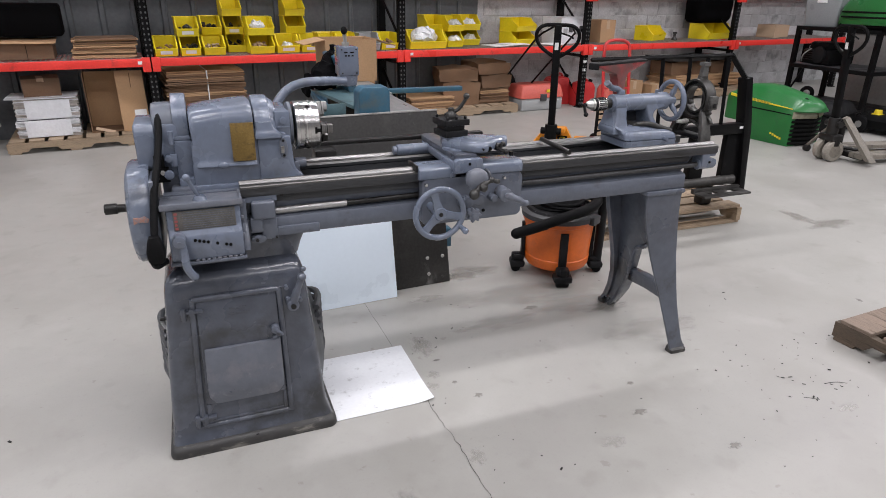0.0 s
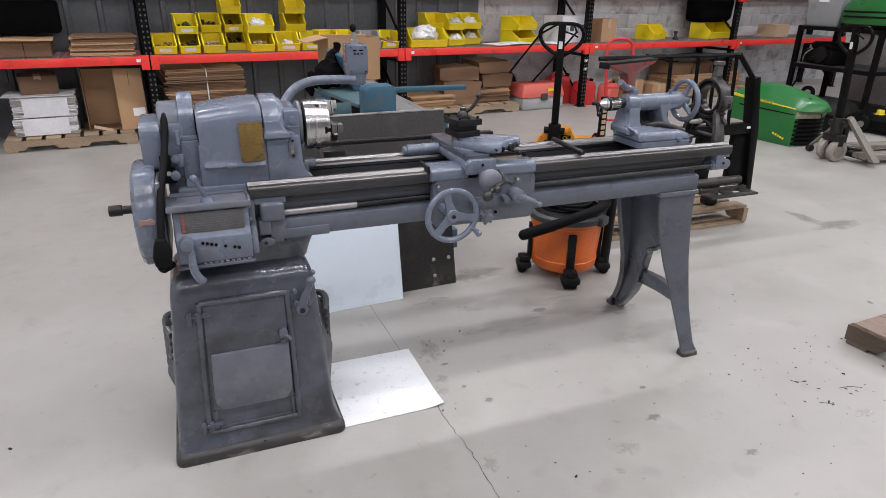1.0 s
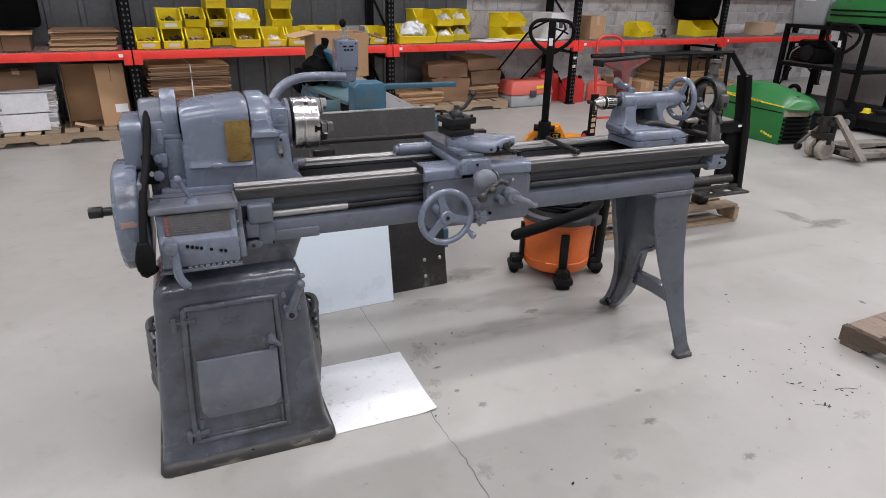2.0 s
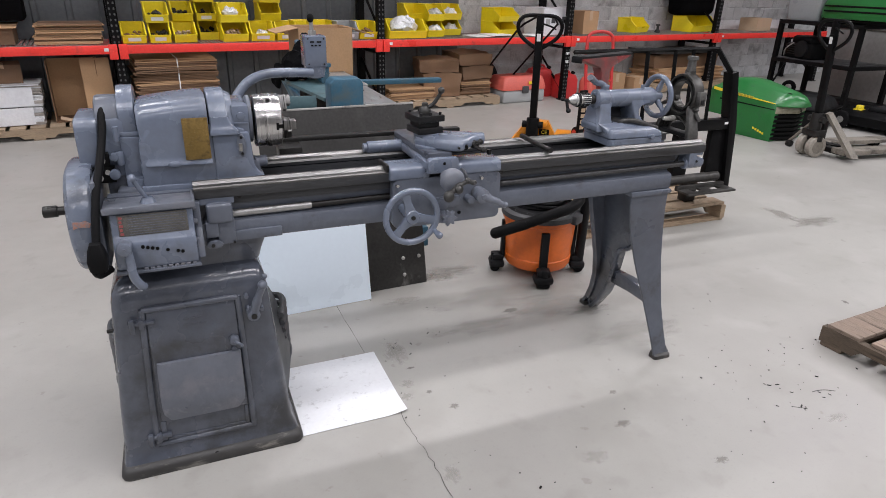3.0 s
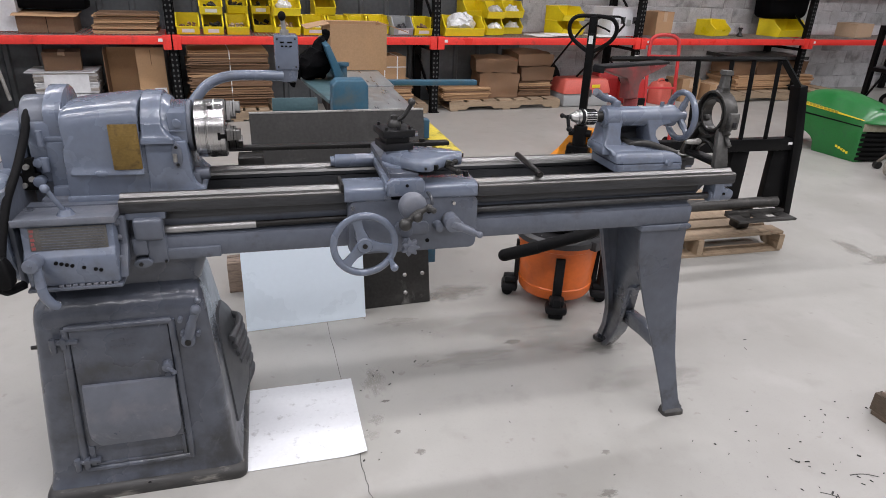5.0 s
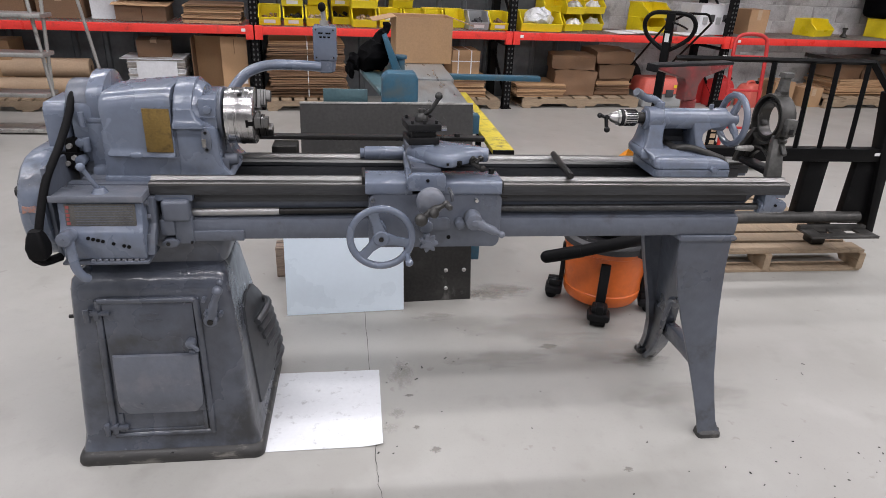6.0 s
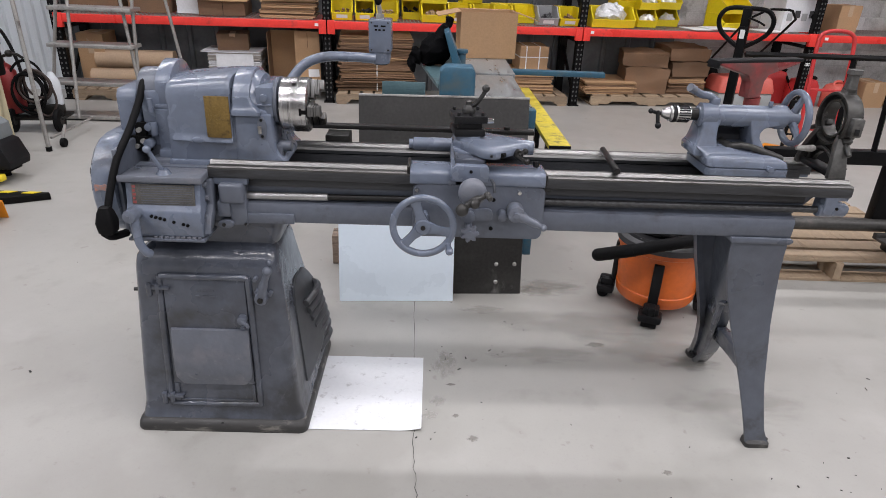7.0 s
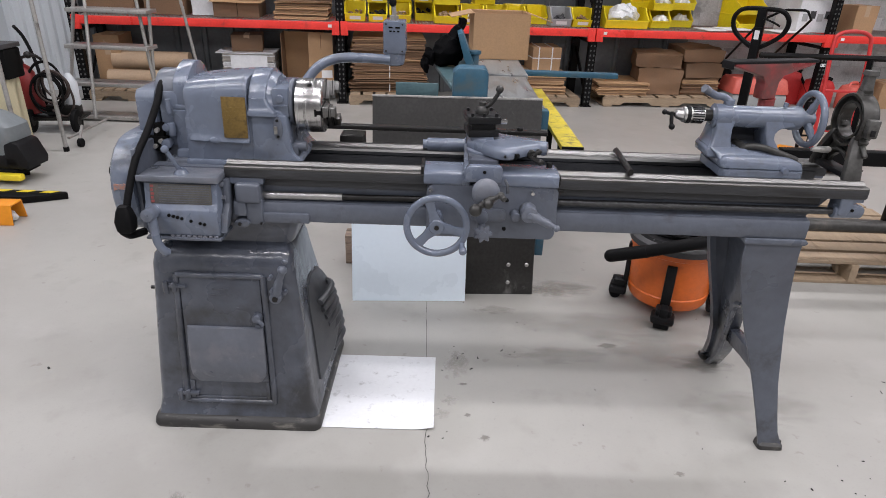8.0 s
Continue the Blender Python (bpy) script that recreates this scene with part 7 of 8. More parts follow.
def platform_truck():
    p = thing("platform_truck", pose(4.4, 6.3, 0), "black tubular handle of a platform truck under the rack", "platform truck")
    x0, x1 = -0.215, 0.235
    part("handle_tube", tb([(x0, -0.02, 0.16), (x0, -0.58, 0.585), (x0, -1.16, 1.0), (x0 + 0.01, -1.27, 1.06), (x0 + 0.1, -1.38, 1.14), (x0 + 0.14, -1.39, 1.15), (x1 - 0.14, -1.39, 1.15), (x1 - 0.1, -1.38, 1.14), (x1 - 0.01, -1.31, 1.06), (x1, -1.16, 0.96), (x1, -0.58, 0.55), (x1, -0.02, 0.15)], 0.0125, 10, 1), BLACK, p)
    part("deck", bx(-0.26, 0.28, -0.1, 0.12, 0.12, 0.16, 0.005), BLACK, p)
    for x in (-0.2, 0.22):
        part("wheel", cy((x - 0.02, 0.02, 0.06), (x + 0.02, 0.02, 0.06), 0.06, seg=18, b=0.008), RUBBER, p)


platform_truck()


def hand_truck():
    h = thing("hand_truck", pose(4.2, 3.4, 0, 0, 0, -8) @ pose(0, 0, 0, -9), "red steel hand truck leaning upright", "hand truck")
    loop = [(-0.14, 0, 0.1), (-0.14, 0, 0.6), (-0.14, 0, 0.97), (-0.11, 0, 1.07), (0, 0, 1.095), (0.11, 0, 1.07), (0.14, 0, 0.97), (0.14, 0, 0.6), (0.14, 0, 0.1)]
    part("tube_loop", tb(loop, 0.016, 10, 4), REDP, h)
    for z in (0.3, 0.62, 0.9):
        part("cross_bar", bx(-0.14, 0.14, -0.01, 0.01, z, z + 0.022, 0.003), REDP, h)
    part("toe_plate", bx(-0.2, 0.2, -0.22, 0.0, 0.02, 0.03, 0.002), BLACK, h)
    for sx in (-0.17, 0.17):
        w = part("wheel", cy((sx - 0.035, 0.08, 0.095), (sx + 0.035, 0.08, 0.095), 0.09, seg=24, b=0.015), RUBBER, h)
        part("rim", cy((sx - 0.038, 0.08, 0.095), (sx + 0.038, 0.08, 0.095), 0.06, seg=18), REDP, w)


hand_truck()
pbx = thing("black_product_box", pose(3.73, 3.08, 0, 0, 0, 4), "tall narrow black carton with printed gold lettering", "carton")
part("box_body", bx(-0.036, 0.036, -0.06, -0.03, 0, 0.62, 0.003), BLACKT, pbx)
for i in range(6):
    part("lettering_bar", bx(-0.022, 0.022, -0.0625, -0.06, 0.27 + 0.052 * i, 0.305 + 0.052 * i), KRAFT, pbx)


def fork_frame():
    pallet(pose(3.165, 1.75, 0, 0, 0, 90), 1.0, 1.2, 0.13, label="pale wooden pallet under the black fork frame")
    f = thing("fork_frame", pose(3.05, 1.32, 0.132), "black steel loader fork backrest standing on a pallet", "fork attachment")
    y0, y1 = -0.02, 0.03
    part("top_bar", tb([(-0.62, 0, 1.015), (0.44, 0, 1.02)], 0.013, 4, 1), BLACK, f)
    part("corner_brace", tb([(0.44, 0, 1.02), (0.6, 0, 0.86)], 0.02, 4, 1), BLACK, f)
    side = [(0.575, 0.87), (0.625, 0.88), (0.7, 0.53), (0.745, 0.09), (0.7, 0.09), (0.64, 0.5)]
    part("side_plate", pr(side, "y", -0.03, 0.05, 0.003), BLACK, f)
    part("side_plate", pr([(0.532, 0.51), (0.655, 0.51), (0.715, 0.14), (0.532, 0.14)], "y", 0.0, 0.045, 0.003), BLACK, f)
    for x in (-0.1, 0.11, 0.25, 0.42):
        part("upright_bar", tb([(x, 0, 1.01), (x + 0.03, 0, 0.55)], 0.016, 4, 1), BLACK, f)
    part("cross_rail", bx(-0.4, 0.68, -0.02, 0.04, 0.505, 0.575, 0.004), BLACK, f)
    part("rail_tag", bx(0.6, 0.63, -0.023, -0.02, 0.54, 0.555), LABEL, f)
    part("inner_post", bx(0.25, 0.362, 0.0, 0.06, 0.14, 0.51, 0.003), BLACK, f)
    part("lower_tube", J(tb([(-0.6, 0.0, 0.175), (0.64, 0.0, 0.18)], 0.033, 14, 1), bx(-0.5, 0.3, 0.02, 0.05, 0.15, 0.2, 0.005)), GRIMEB, f, "worn grey lower tube")
    part("hook_plate", pr([(0.26, -0.17), (0.66, -0.17), (0.66, -0.06), (0.58, -0.06), (0.58, -0.12), (0.5, -0.12), (0.5, -0.06), (0.42, -0.06), (0.42, -0.12), (0.34, -0.12), (0.34, -0.06), (0.26, -0.06)], "z", 0.118, 0.132, 0.002), GRIMEB, f)
    part("plate_lip", bx(0.26, 0.66, -0.062, -0.03, 0.118, 0.15, 0.003), GRIMEB, f)
    for x in (-0.45, 0.42):
        part("shoe", bx(x, x + 0.09, 0.02, 0.1, 0.0, 0.15, 0.01), DSTEEL, f)


fork_frame()
# weathered pallet on the floor
pallet(pose(3.455, -0.692, 0, 0, 0, -86), 1.1, 1.0, 0.11, WOODD, "weathered dark wooden pallet on the floor", 6)


def mower_hood():
    h = thing("mower_hood", pose(6.32, 3.5, 0, 0, 0, -82.8), "green plastic lawn tractor hood lying on the floor", "mower hood")
    def shell(rows):
        sec = []
        for x, yw, z0, zs, zt in rows:
            pts = [(-yw, z0), (-yw * 1.005, (z0 + zs) / 2), (-yw, zs - 0.01), (-yw * 0.97, zs), (-yw * 0.6, zt - 0.022 - 0.1 * (zt - zs)), (-yw * 0.46, zt - 0.006), (0, zt), (yw * 0.46, zt - 0.006), (yw * 0.6, zt - 0.022 - 0.1 * (zt - zs)), (yw * 0.97, zs), (yw, zs - 0.01), (yw, z0)]
            sec.append([(x, y, z) for y, z in pts])
        return bevel(loft(sec), 0.006, 2, 50)
    part("shell", shell(((-0.36, 0.24, 0.18, 0.43, 0.47), (-0.33, 0.26, 0.178, 0.47, 0.51), (-0.2, 0.266, 0.178, 0.472, 0.572), (-0.1, 0.266, 0.17, 0.464, 0.588), (-0.03, 0.266, 0.14, 0.457, 0.588), (0.008, 0.266, 0.1, 0.453, 0.587), (0.028, 0.266, 0.0, 0.45, 0.586), (0.1, 0.266, 0.0, 0.443, 0.58),
                         (0.27, 0.266, 0.0, 0.425, 0.546), (0.42, 0.265, 0.0, 0.408, 0.514), (0.497, 0.263, 0.0, 0.4, 0.494))), GREEN, h, "faded green plastic shell")
    part("nose_cap", shell(((0.49, 0.264, 0.372, 0.401, 0.496), (0.54, 0.235, 0.372, 0.397, 0.484), (0.59, 0.185, 0.374, 0.392, 0.468), (0.635, 0.125, 0.376, 0.388, 0.446), (0.66, 0.075, 0.378, 0.384, 0.42))), GREEN, h)
    part("yellow_stripe", pr([(-0.3, 0.47), (-0.179, 0.46), (0.474, 0.402), (0.482, 0.396), (-0.179, 0.43), (-0.3, 0.442)], "y", -0.271, -0.25), YELLOWL, h)
    # black strip paints the shadow line of a shallow groove
    part("groove_shadow", pr([(-0.2, 0.362), (0.482, 0.343), (0.482, 0.333), (-0.2, 0.346)], "y", -0.269, -0.25), BLACKT, h)
    top = lambda x: 0.46 - 0.0857 * (x + 0.179)
    part("brand_bars", J(*[bx(-0.16 + 0.042 * i, -0.13 + 0.042 * i, -0.274, -0.25, top(-0.16 + 0.042 * i) - 0.018, top(-0.16 + 0.042 * i) + 0.004) for i in range(9)]), YELLOWD, h)
    part("model_bars", J(*[bx(0.275 + 0.03 * i, 0.296 + 0.03 * i, -0.27, -0.25, 0.098 - 0.009 * i, 0.12 - 0.009 * i) for i in range(5)]), YELLOWL, h)
    for sg in (-1, 1):
        part("headlight", pr([(0.486, sg * 0.262), (0.503, sg * 0.262), (0.585, sg * 0.03), (0.6, sg * 0.005), (0.545, sg * 0.005)], "z", 0.298, 0.371, 0.006), LENS, h, "cloudy headlight lens")
    part("grille_back", pr([(0.46, -0.25), (0.484, -0.25), (0.556, 0.0), (0.484, 0.25), (0.46, 0.25)], "z", 0.012, 0.298), BLACKT, h)
    for i in range(6):
        part("grille_slat", pr([(0.48, -0.26), (0.502, -0.262), (0.58, 0.0), (0.502, 0.262), (0.48, 0.26)], "z", 0.022 + 0.046 * i, 0.048 + 0.046 * i, 0.005), BLACKT, h)
    part("vent_slot", mv(bx(-0.06, 0.06, -0.018, 0.018, -0.012, 0.004, 0.006), pose(0.52, -0.075, 0.478, 0, 22, -20)), BLACKT, h)


mower_hood()


def cart():
    c = thing("steel_cart", pose(8.58, 4.34, 0), "tall black steel shelf cart", "cart")
    W, D = 0.78, 1.24
    for z, t in ((0.1, 0.04), (0.58, 0.05), (1.08, 0.05)):
        part("shelf", bx(-W / 2, W / 2, -D / 2, D / 2, z, z + t, 0.006), BLACK, c)
    part("deck_mat", bx(-W / 2 + 0.03, W / 2 - 0.03, -D / 2 + 0.03, D / 2 - 0.03, 0.63, 0.636), GREYP, c, "dull grey deck sheet")
    for x in (-W / 2 + 0.03, W / 2 - 0.03):
        for y in (-D / 2 + 0.03, D / 2 - 0.03):
            part("leg", bx(x - 0.028, x + 0.028, y - 0.028, y + 0.028, 0.1, 1.13), BLACK, c)
            w = part("caster", cy((x - 0.02, y, 0.06), (x + 0.02, y, 0.06), 0.06, seg=16), RUBBER, c)
            part("hub", cy((x - 0.023, y, 0.06), (x + 0.023, y, 0.06), 0.02, seg=10), ALU, w)
    part("cross_brace", tb([(-W / 2, D / 2 - 0.03, 0.16), (-W / 2, D / 2 - 0.25, 0.56)], 0.016, 4, 1), BLACK, c)
    return c


cart()


def green_hood():
    h = thing("green_hood", pose(8.48, 3.78, 1.132, 0, 0, 90), "green plastic tractor hood on top of the cart", "mower hood")
    sec = []
    for x, w, zt in ((-0.62, 0.3, 0.3), (-0.5, 0.33, 0.4), (0.0, 0.34, 0.46), (0.45, 0.32, 0.4), (0.56, 0.28, 0.3), (0.6, 0.24, 0.2)):
        pts = [(-w, 0.05), (-w, zt - 0.12), (-w * 0.9, zt - 0.04), (-w * 0.6, zt), (w * 0.6, zt), (w * 0.9, zt - 0.04), (w, zt - 0.12), (w, 0.05)]
        sec.append([(x, y, z) for y, z in pts])
    part("shell", bevel(loft(sec), 0.012, 2, 50), GREEN, h)
    for z in (0.13, 0.19):
        part("side_groove", bx(-0.55, 0.5, 0.325, 0.343, z, z + 0.022, 0.004), BLACKT, h)
    part("dark_rim", loft([[(x, y, z) for x, y in rrect(-0.6, 0.57, -w, w, 0.08)] for z, w in ((0.0, 0.26), (0.03, 0.3), (0.06, 0.3))]), BLACKT, h)


green_hood()
tote = thing("grey_tote", pose(8.45, 4.68, 1.132, 0, 0, 6), "grey plastic storage tote on the cart", "tote")
part("tub", loft([[(x, y, z) for x, y in rrect(-a, a, -b, b, 0.04)] for z, a, b in ((0, 0.2, 0.22), (0.02, 0.21, 0.23), (0.4, 0.24, 0.26), (0.42, 0.26, 0.28), (0.45, 0.26, 0.28))]), GREYG, tote)
part("label", bx(-0.246, -0.238, -0.07, 0.07, 0.3, 0.37), LABEL, tote)
eng = thing("small_engine", pose(8.5, 4.62, 0.637, 0, 0, 80), "black small engine on the cart shelf", "engine")
part("engine_block", wob(J(bx(-0.25, 0.25, -0.2, 0.2, 0, 0.2, 0.03), bx(-0.18, 0.2, -0.17, 0.17, 0.18, 0.29, 0.04)), 0.012, 7), BLACK, eng)
part("flywheel", cy((-0.08, 0.2, 0.13), (-0.08, 0.24, 0.13), 0.11, seg=24, b=0.01), DARKP, eng)
for k in range(5):
    part("cooling_fin", bx(0.02, 0.22, 0.19, 0.215, 0.05 + 0.03 * k, 0.062 + 0.03 * k), DSTEEL, eng)
part("fuel_line", tb([(0.1, 0.2, 0.2), (0.16, 0.26, 0.12), (0.2, 0.24, 0.02)], 0.008, 8), ALU, eng)
sw = thing("wheel_hub_assembly", pose(9.15, 5.35, 0, 0, 0, 20), "small black pneumatic tyre standing behind the cart", "tire")
part("tyre", tor((0, 0, 0.11), (1, 0, 0), 0.078, 0.032, 28, 10), RUBBER, sw)
part("rim", cy((-0.022, 0, 0.11), (0.022, 0, 0.11), 0.055, seg=20, b=0.01), ALU, sw)
chest = thing("grey_chest", pose(9.85, 3.9, 0), "large dull grey steel chest behind the cart", "chest")
part("chest_body", bx(-0.5, 0.5, -1.1, 1.05, 0.08, 1.02, 0.01), GREYCH, chest)
part("chest_lid", bx(-0.52, 0.52, -1.12, 1.07, 1.02, 1.1, 0.01), GREYCH, chest)
for y in (-0.9, 0.85):
    part("skid", bx(-0.5, 0.5, y - 0.06, y + 0.06, 0.0, 0.08), WOODD, chest)
dk = thing("mower_deck", pose(8.0, 3.05, 0, 0, 0, 8), "black mower deck with small wheels on the floor", "mower deck")
part("deck_shell", loft([[(x, y, z) for x, y in rrect(-a, a, -b, b, 0.12)] for z, a, b in ((0.06, 0.34, 0.42), (0.16, 0.34, 0.42), (0.2, 0.3, 0.38), (0.22, 0.22, 0.3))]), BLACK, dk)
part("belt_cover", bx(-0.2, 0.1, -0.25, 0.1, 0.21, 0.27, 0.02), DARKP, dk)
part("yellow_cap", J(cy((-0.18, 0.2, 0.2), (-0.18, 0.2, 0.27), 0.05, 0.04, seg=16, b=0.006), bx(-0.23, -0.13, 0.15, 0.25, 0.2, 0.225, 0.006)), YELLOWL, dk)
for y in (-0.36, 0.3):
    w = part("wheel", cy((-0.36, y, 0.1), (-0.31, y, 0.1), 0.1, seg=22, b=0.012), RUBBER, dk)
    part("hub", cy((-0.365, y, 0.1), (-0.3, y, 0.1), 0.04, seg=14), ALU, w)
gb2 = thing("grass_bagger", pose(7.45, 3.62, 0, 0, 0, 20), "black plastic grass catcher chute on the floor", "grass catcher")
part("chute", loft([[(x, y, z) for x, y in rrect(-a, a, -b, b, 0.06)] for z, a, b in ((0, 0.3, 0.22), (0.2, 0.32, 0.25), (0.3, 0.26, 0.2), (0.34, 0.2, 0.14))]), DARKP, gb2)
part("lip", bx(-0.34, 0.34, -0.27, 0.27, 0.19, 0.215, 0.008), BLACK, gb2)


# ---- left side: ladder, floor scrubber, welding cart ----
def ladder():
    l = thing("rolling_ladder", pose(-2.05, 4.2, 0), "grey steel rolling warehouse ladder", "ladder")
    for a, b in (((-0.53, 0.0, 0.0), (-0.12, 0.02, 1.75)), ((0.3, 0.0, 0.0), (0.42, 0.02, 1.75)), ((-0.15, -0.25, 0.06), (-0.16, 0.1, 1.8)), ((0.37, -0.05, 0.03), (0.2, 0.05, 1.8))):
        part("upright_tube", tb([a, b], 0.015, 10, 1), ALU, l)
    part("hand_rail", tb([(0.7, 0.15, 0.4), (0.6, 0.12, 1.2), (0.5, 0.1, 1.8)], 0.014, 10, 3), ALU, l)
    for a, b in (((0.03, -1.08, 0.0), (-0.08, -0.95, 1.9)), ((0.07, -1.67, 0.0), (0.02, -1.6, 1.2))):
        part("outrigger_leg", tb([a, b], 0.016, 10, 1), ALU, l)
        part("rubber_foot", cy(a, (a[0], a[1], 0.035), 0.022, seg=12), RUBBER, l)
    for z, y, x0, x1 in ((0.015, 0.0, -0.53, 0.32), (0.32, 0.0, -0.45, 0.33), (0.65, 0.0, -0.38, 0.36), (0.96, 0.0, -0.31, 0.4)):
        part("tread", bx(x0, x1, y - 0.12, y + 0.1, z, z + 0.032, 0.004), ALU, l)
    part("base_bar", J(tb([(0.03, -1.02, 0.09), (0.0, -0.3, 0.08)], 0.011, 8, 1), tb([(0.0, -0.75, 0.12), (0.07, -0.95, 0.05)], 0.013, 8, 1)), ALU, l)
    for x, y in ((0.08, -0.95), (-0.5, 0.1), (0.3, 0.1)):
        part("caster", cy((x - 0.015, y, 0.035), (x + 0.015, y, 0.035), 0.035, seg=14), RUBBER, l)


ladder()


def scrubber():
    s = thing("floor_scrubber", pose(-2.22, 2.48, 0, 0, 0, -3), "grey and yellow walk-behind floor scrubber", "floor scrubber")
    part("deck", bx(-0.5, 0.36, -0.12, 0.12, 0.09, 0.2, 0.03), DARKP, s)
    part("front_guard", pr([(0.24, 0.1), (0.4, 0.1), (0.41, 0.15), (0.36, 0.27), (0.32, 0.29), (0.26, 0.27)], "y", -0.12, 0.1, 0.012), DARKP, s)
    part("skirt", bx(-0.5, 0.32, -0.12, 0.12, 0.05, 0.095, 0.01), BLACKT, s)
    part("bumper", bx(-0.4, 0.36, -0.17, -0.11, 0.03, 0.075, 0.012), YELLOWL, s, "yellow front bumper")
    part("tank", loft([[(x, y, z) for x, y in rrect(-0.5, b, -c, c, 0.05)] for z, b, c in ((0.18, 0.28, 0.11), (0.3, 0.33, 0.12), (0.38, 0.32, 0.12), (0.44, 0.24, 0.1), (0.49, 0.1, 0.07))]), TANKG, s)
    for z in (0.34, 0.39):
        part("tank_band", tb([(-0.4, -0.124, z), (0.05, -0.124, z), (0.18, -0.118, z - 0.03)], 0.008, 8, 4), GREYG, s)
    part("blue_panel", bx(-0.3, 0.1, -0.14, -0.1, 0.15, 0.25, 0.02), BLUEP, s)
    part("cable", tb([(0.05, -0.05, 0.48), (0.14, -0.06, 0.5), (0.22, -0.07, 0.46)], 0.01, 8), RUBBER, s)
    for x in (-0.3, 0.2):
        part("wheel", cy((x, -0.09, 0.05), (x, 0.09, 0.05), 0.05, seg=18), RUBBER, s)


scrubber()
cab = thing("cream_cabinet", pose(-2.74, 3.13, 0), "narrow cream cabinet with a black top", "cabinet")
part("carcass", bx(-0.5, 0.42, -0.09, 0.09, 0.06, 0.56, 0.01), CREAM, cab)
part("upper_case", bx(-0.5, 0.47, -0.1, 0.1, 0.56, 0.78, 0.02), BLACKT, cab)
part("plinth", bx(-0.48, 0.38, -0.08, 0.08, 0.0, 0.06), BLACKT, cab)
part("worktop", bx(-0.52, 0.47, -0.12, 0.11, 0.78, 0.815, 0.005), GREYP, cab)


def welding_cart():
    w = thing("gas_bottle_cart", pose(-2.5, 3.74, 0, 0, 0, 8), "welding cart with a red gas bottle and hoses", "welding cart")
    part("gas_bottle", mv(rev([(0, 0.07), (0.01, 0.084), (0.34, 0.084), (0.39, 0.062), (0.42, 0.03), (0.45, 0.026)], (0, 0, 0), (0, 0, 1), 24), pose(-0.09, 0.02, 0.14, 0, -6)), REDDARK, w, "dark red gas bottle")
    part("gas_bottle", rev([(0, 0.05), (0.01, 0.06), (0.2, 0.06), (0.25, 0.035), (0.28, 0.02)], (0.21, 0.06, 0.2), (0.21, 0.06, 1), 24), WHITEP, w, "white bottle")
    part("cart_base", J(bx(-0.16, 0.3, -0.1, 0.16, 0.1, 0.125, 0.004), bx(0.0, 0.26, -0.02, 0.12, 0.12, 0.22, 0.02)), DSTEEL, w)
    part("push_bar", tb([(-0.05, 0.14, 0.12), (-0.06, 0.15, 0.5), (-0.1, 0.12, 0.75), (-0.13, 0.05, 0.86)], 0.014, 10), DARKP, w)
    part("valve", J(cy((-0.12, 0.0, 0.56), (-0.12, 0.0, 0.62), 0.02, seg=12), ball((-0.15, -0.02, 0.66), 0.035), ball((-0.04, -0.02, 0.64), 0.03), tb([(-0.15, 0, 0.6), (0.0, -0.03, 0.64), (0.05, 0.0, 0.6)], 0.012, 8)), DSTEEL, w, "regulator with gauges")
    rh = random.Random(11)
    for k in range(8):
        c = (0.1 + rh.uniform(-0.05, 0.06), -0.03 - 0.012 * k, 0.36 + rh.uniform(-0.04, 0.05))
        part("hose_loop", mv(tor((0, 0, 0), (rh.uniform(-0.35, 0.35), 1, rh.uniform(-0.3, 0.3)), rh.uniform(0.09, 0.15), 0.0095, 30, 8), Matrix.Translation(c) @ Matrix.Diagonal((1.0, 1.0, rh.uniform(1.0, 1.35), 1.0))), HOSE if k % 3 == 0 else RUBBER, w)
    part("hose_tail", tb([(0.2, -0.08, 0.5), (0.26, -0.1, 0.4), (0.27, -0.08, 0.25), (0.2, -0.1, 0.14), (0.1, -0.12, 0.2)], 0.0095, 8), HOSE, w)
    for sx in (-0.1, 0.27):
        wh = part("wheel", cy((sx - 0.02, -0.1, 0.1), (sx + 0.02, -0.1, 0.1), 0.1, seg=24, b=0.012), RUBBER, w)
        part("hub", cy((sx - 0.023, -0.1, 0.1), (sx + 0.023, -0.1, 0.1), 0.04, seg=14), DSTEEL, wh)


welding_cart()
wd = thing("striped_ramp", pose(-1.44, 2.09, 0), "black and yellow striped rubber wedge on the floor", "ramp")
part("wedge", pr([(0.0, 0.0), (-0.02, 0.02), (-0.13, 0.02), (-0.95, 0.03), (-0.95, -0.11), (-0.22, -0.11)], "z", 0, 0.045, 0.006), BLACKT, wd)
for i in range(6):
    x = -0.06 - i * 0.15
    part("stripe", pr([(x, 0.012), (x - 0.075, 0.013), (x - 0.11, -0.022), (x - 0.035, -0.022)], "z", 0.045, 0.0475), YELLOWL, wd)
ob = thing("orange_channel", pose(-1.52, 1.71, 0, 0, 0, 2), "orange painted steel channel on the floor", "steel channel")
part("channel", pr([(-0.075, 0.0), (-0.067, 0.0), (-0.05, 0.108), (0.05, 0.108), (0.067, 0.0), (0.075, 0.0), (0.056, 0.118), (-0.056, 0.118)], "x", -0.6, 0.0, 0.002), ORANGEP, ob)
part("packing_scrap", wob(ball((-0.05, 0.0, 0.028), 0.03, (1.4, 1.0, 0.9), 14, 9), 0.012, 30), BAG, ob)

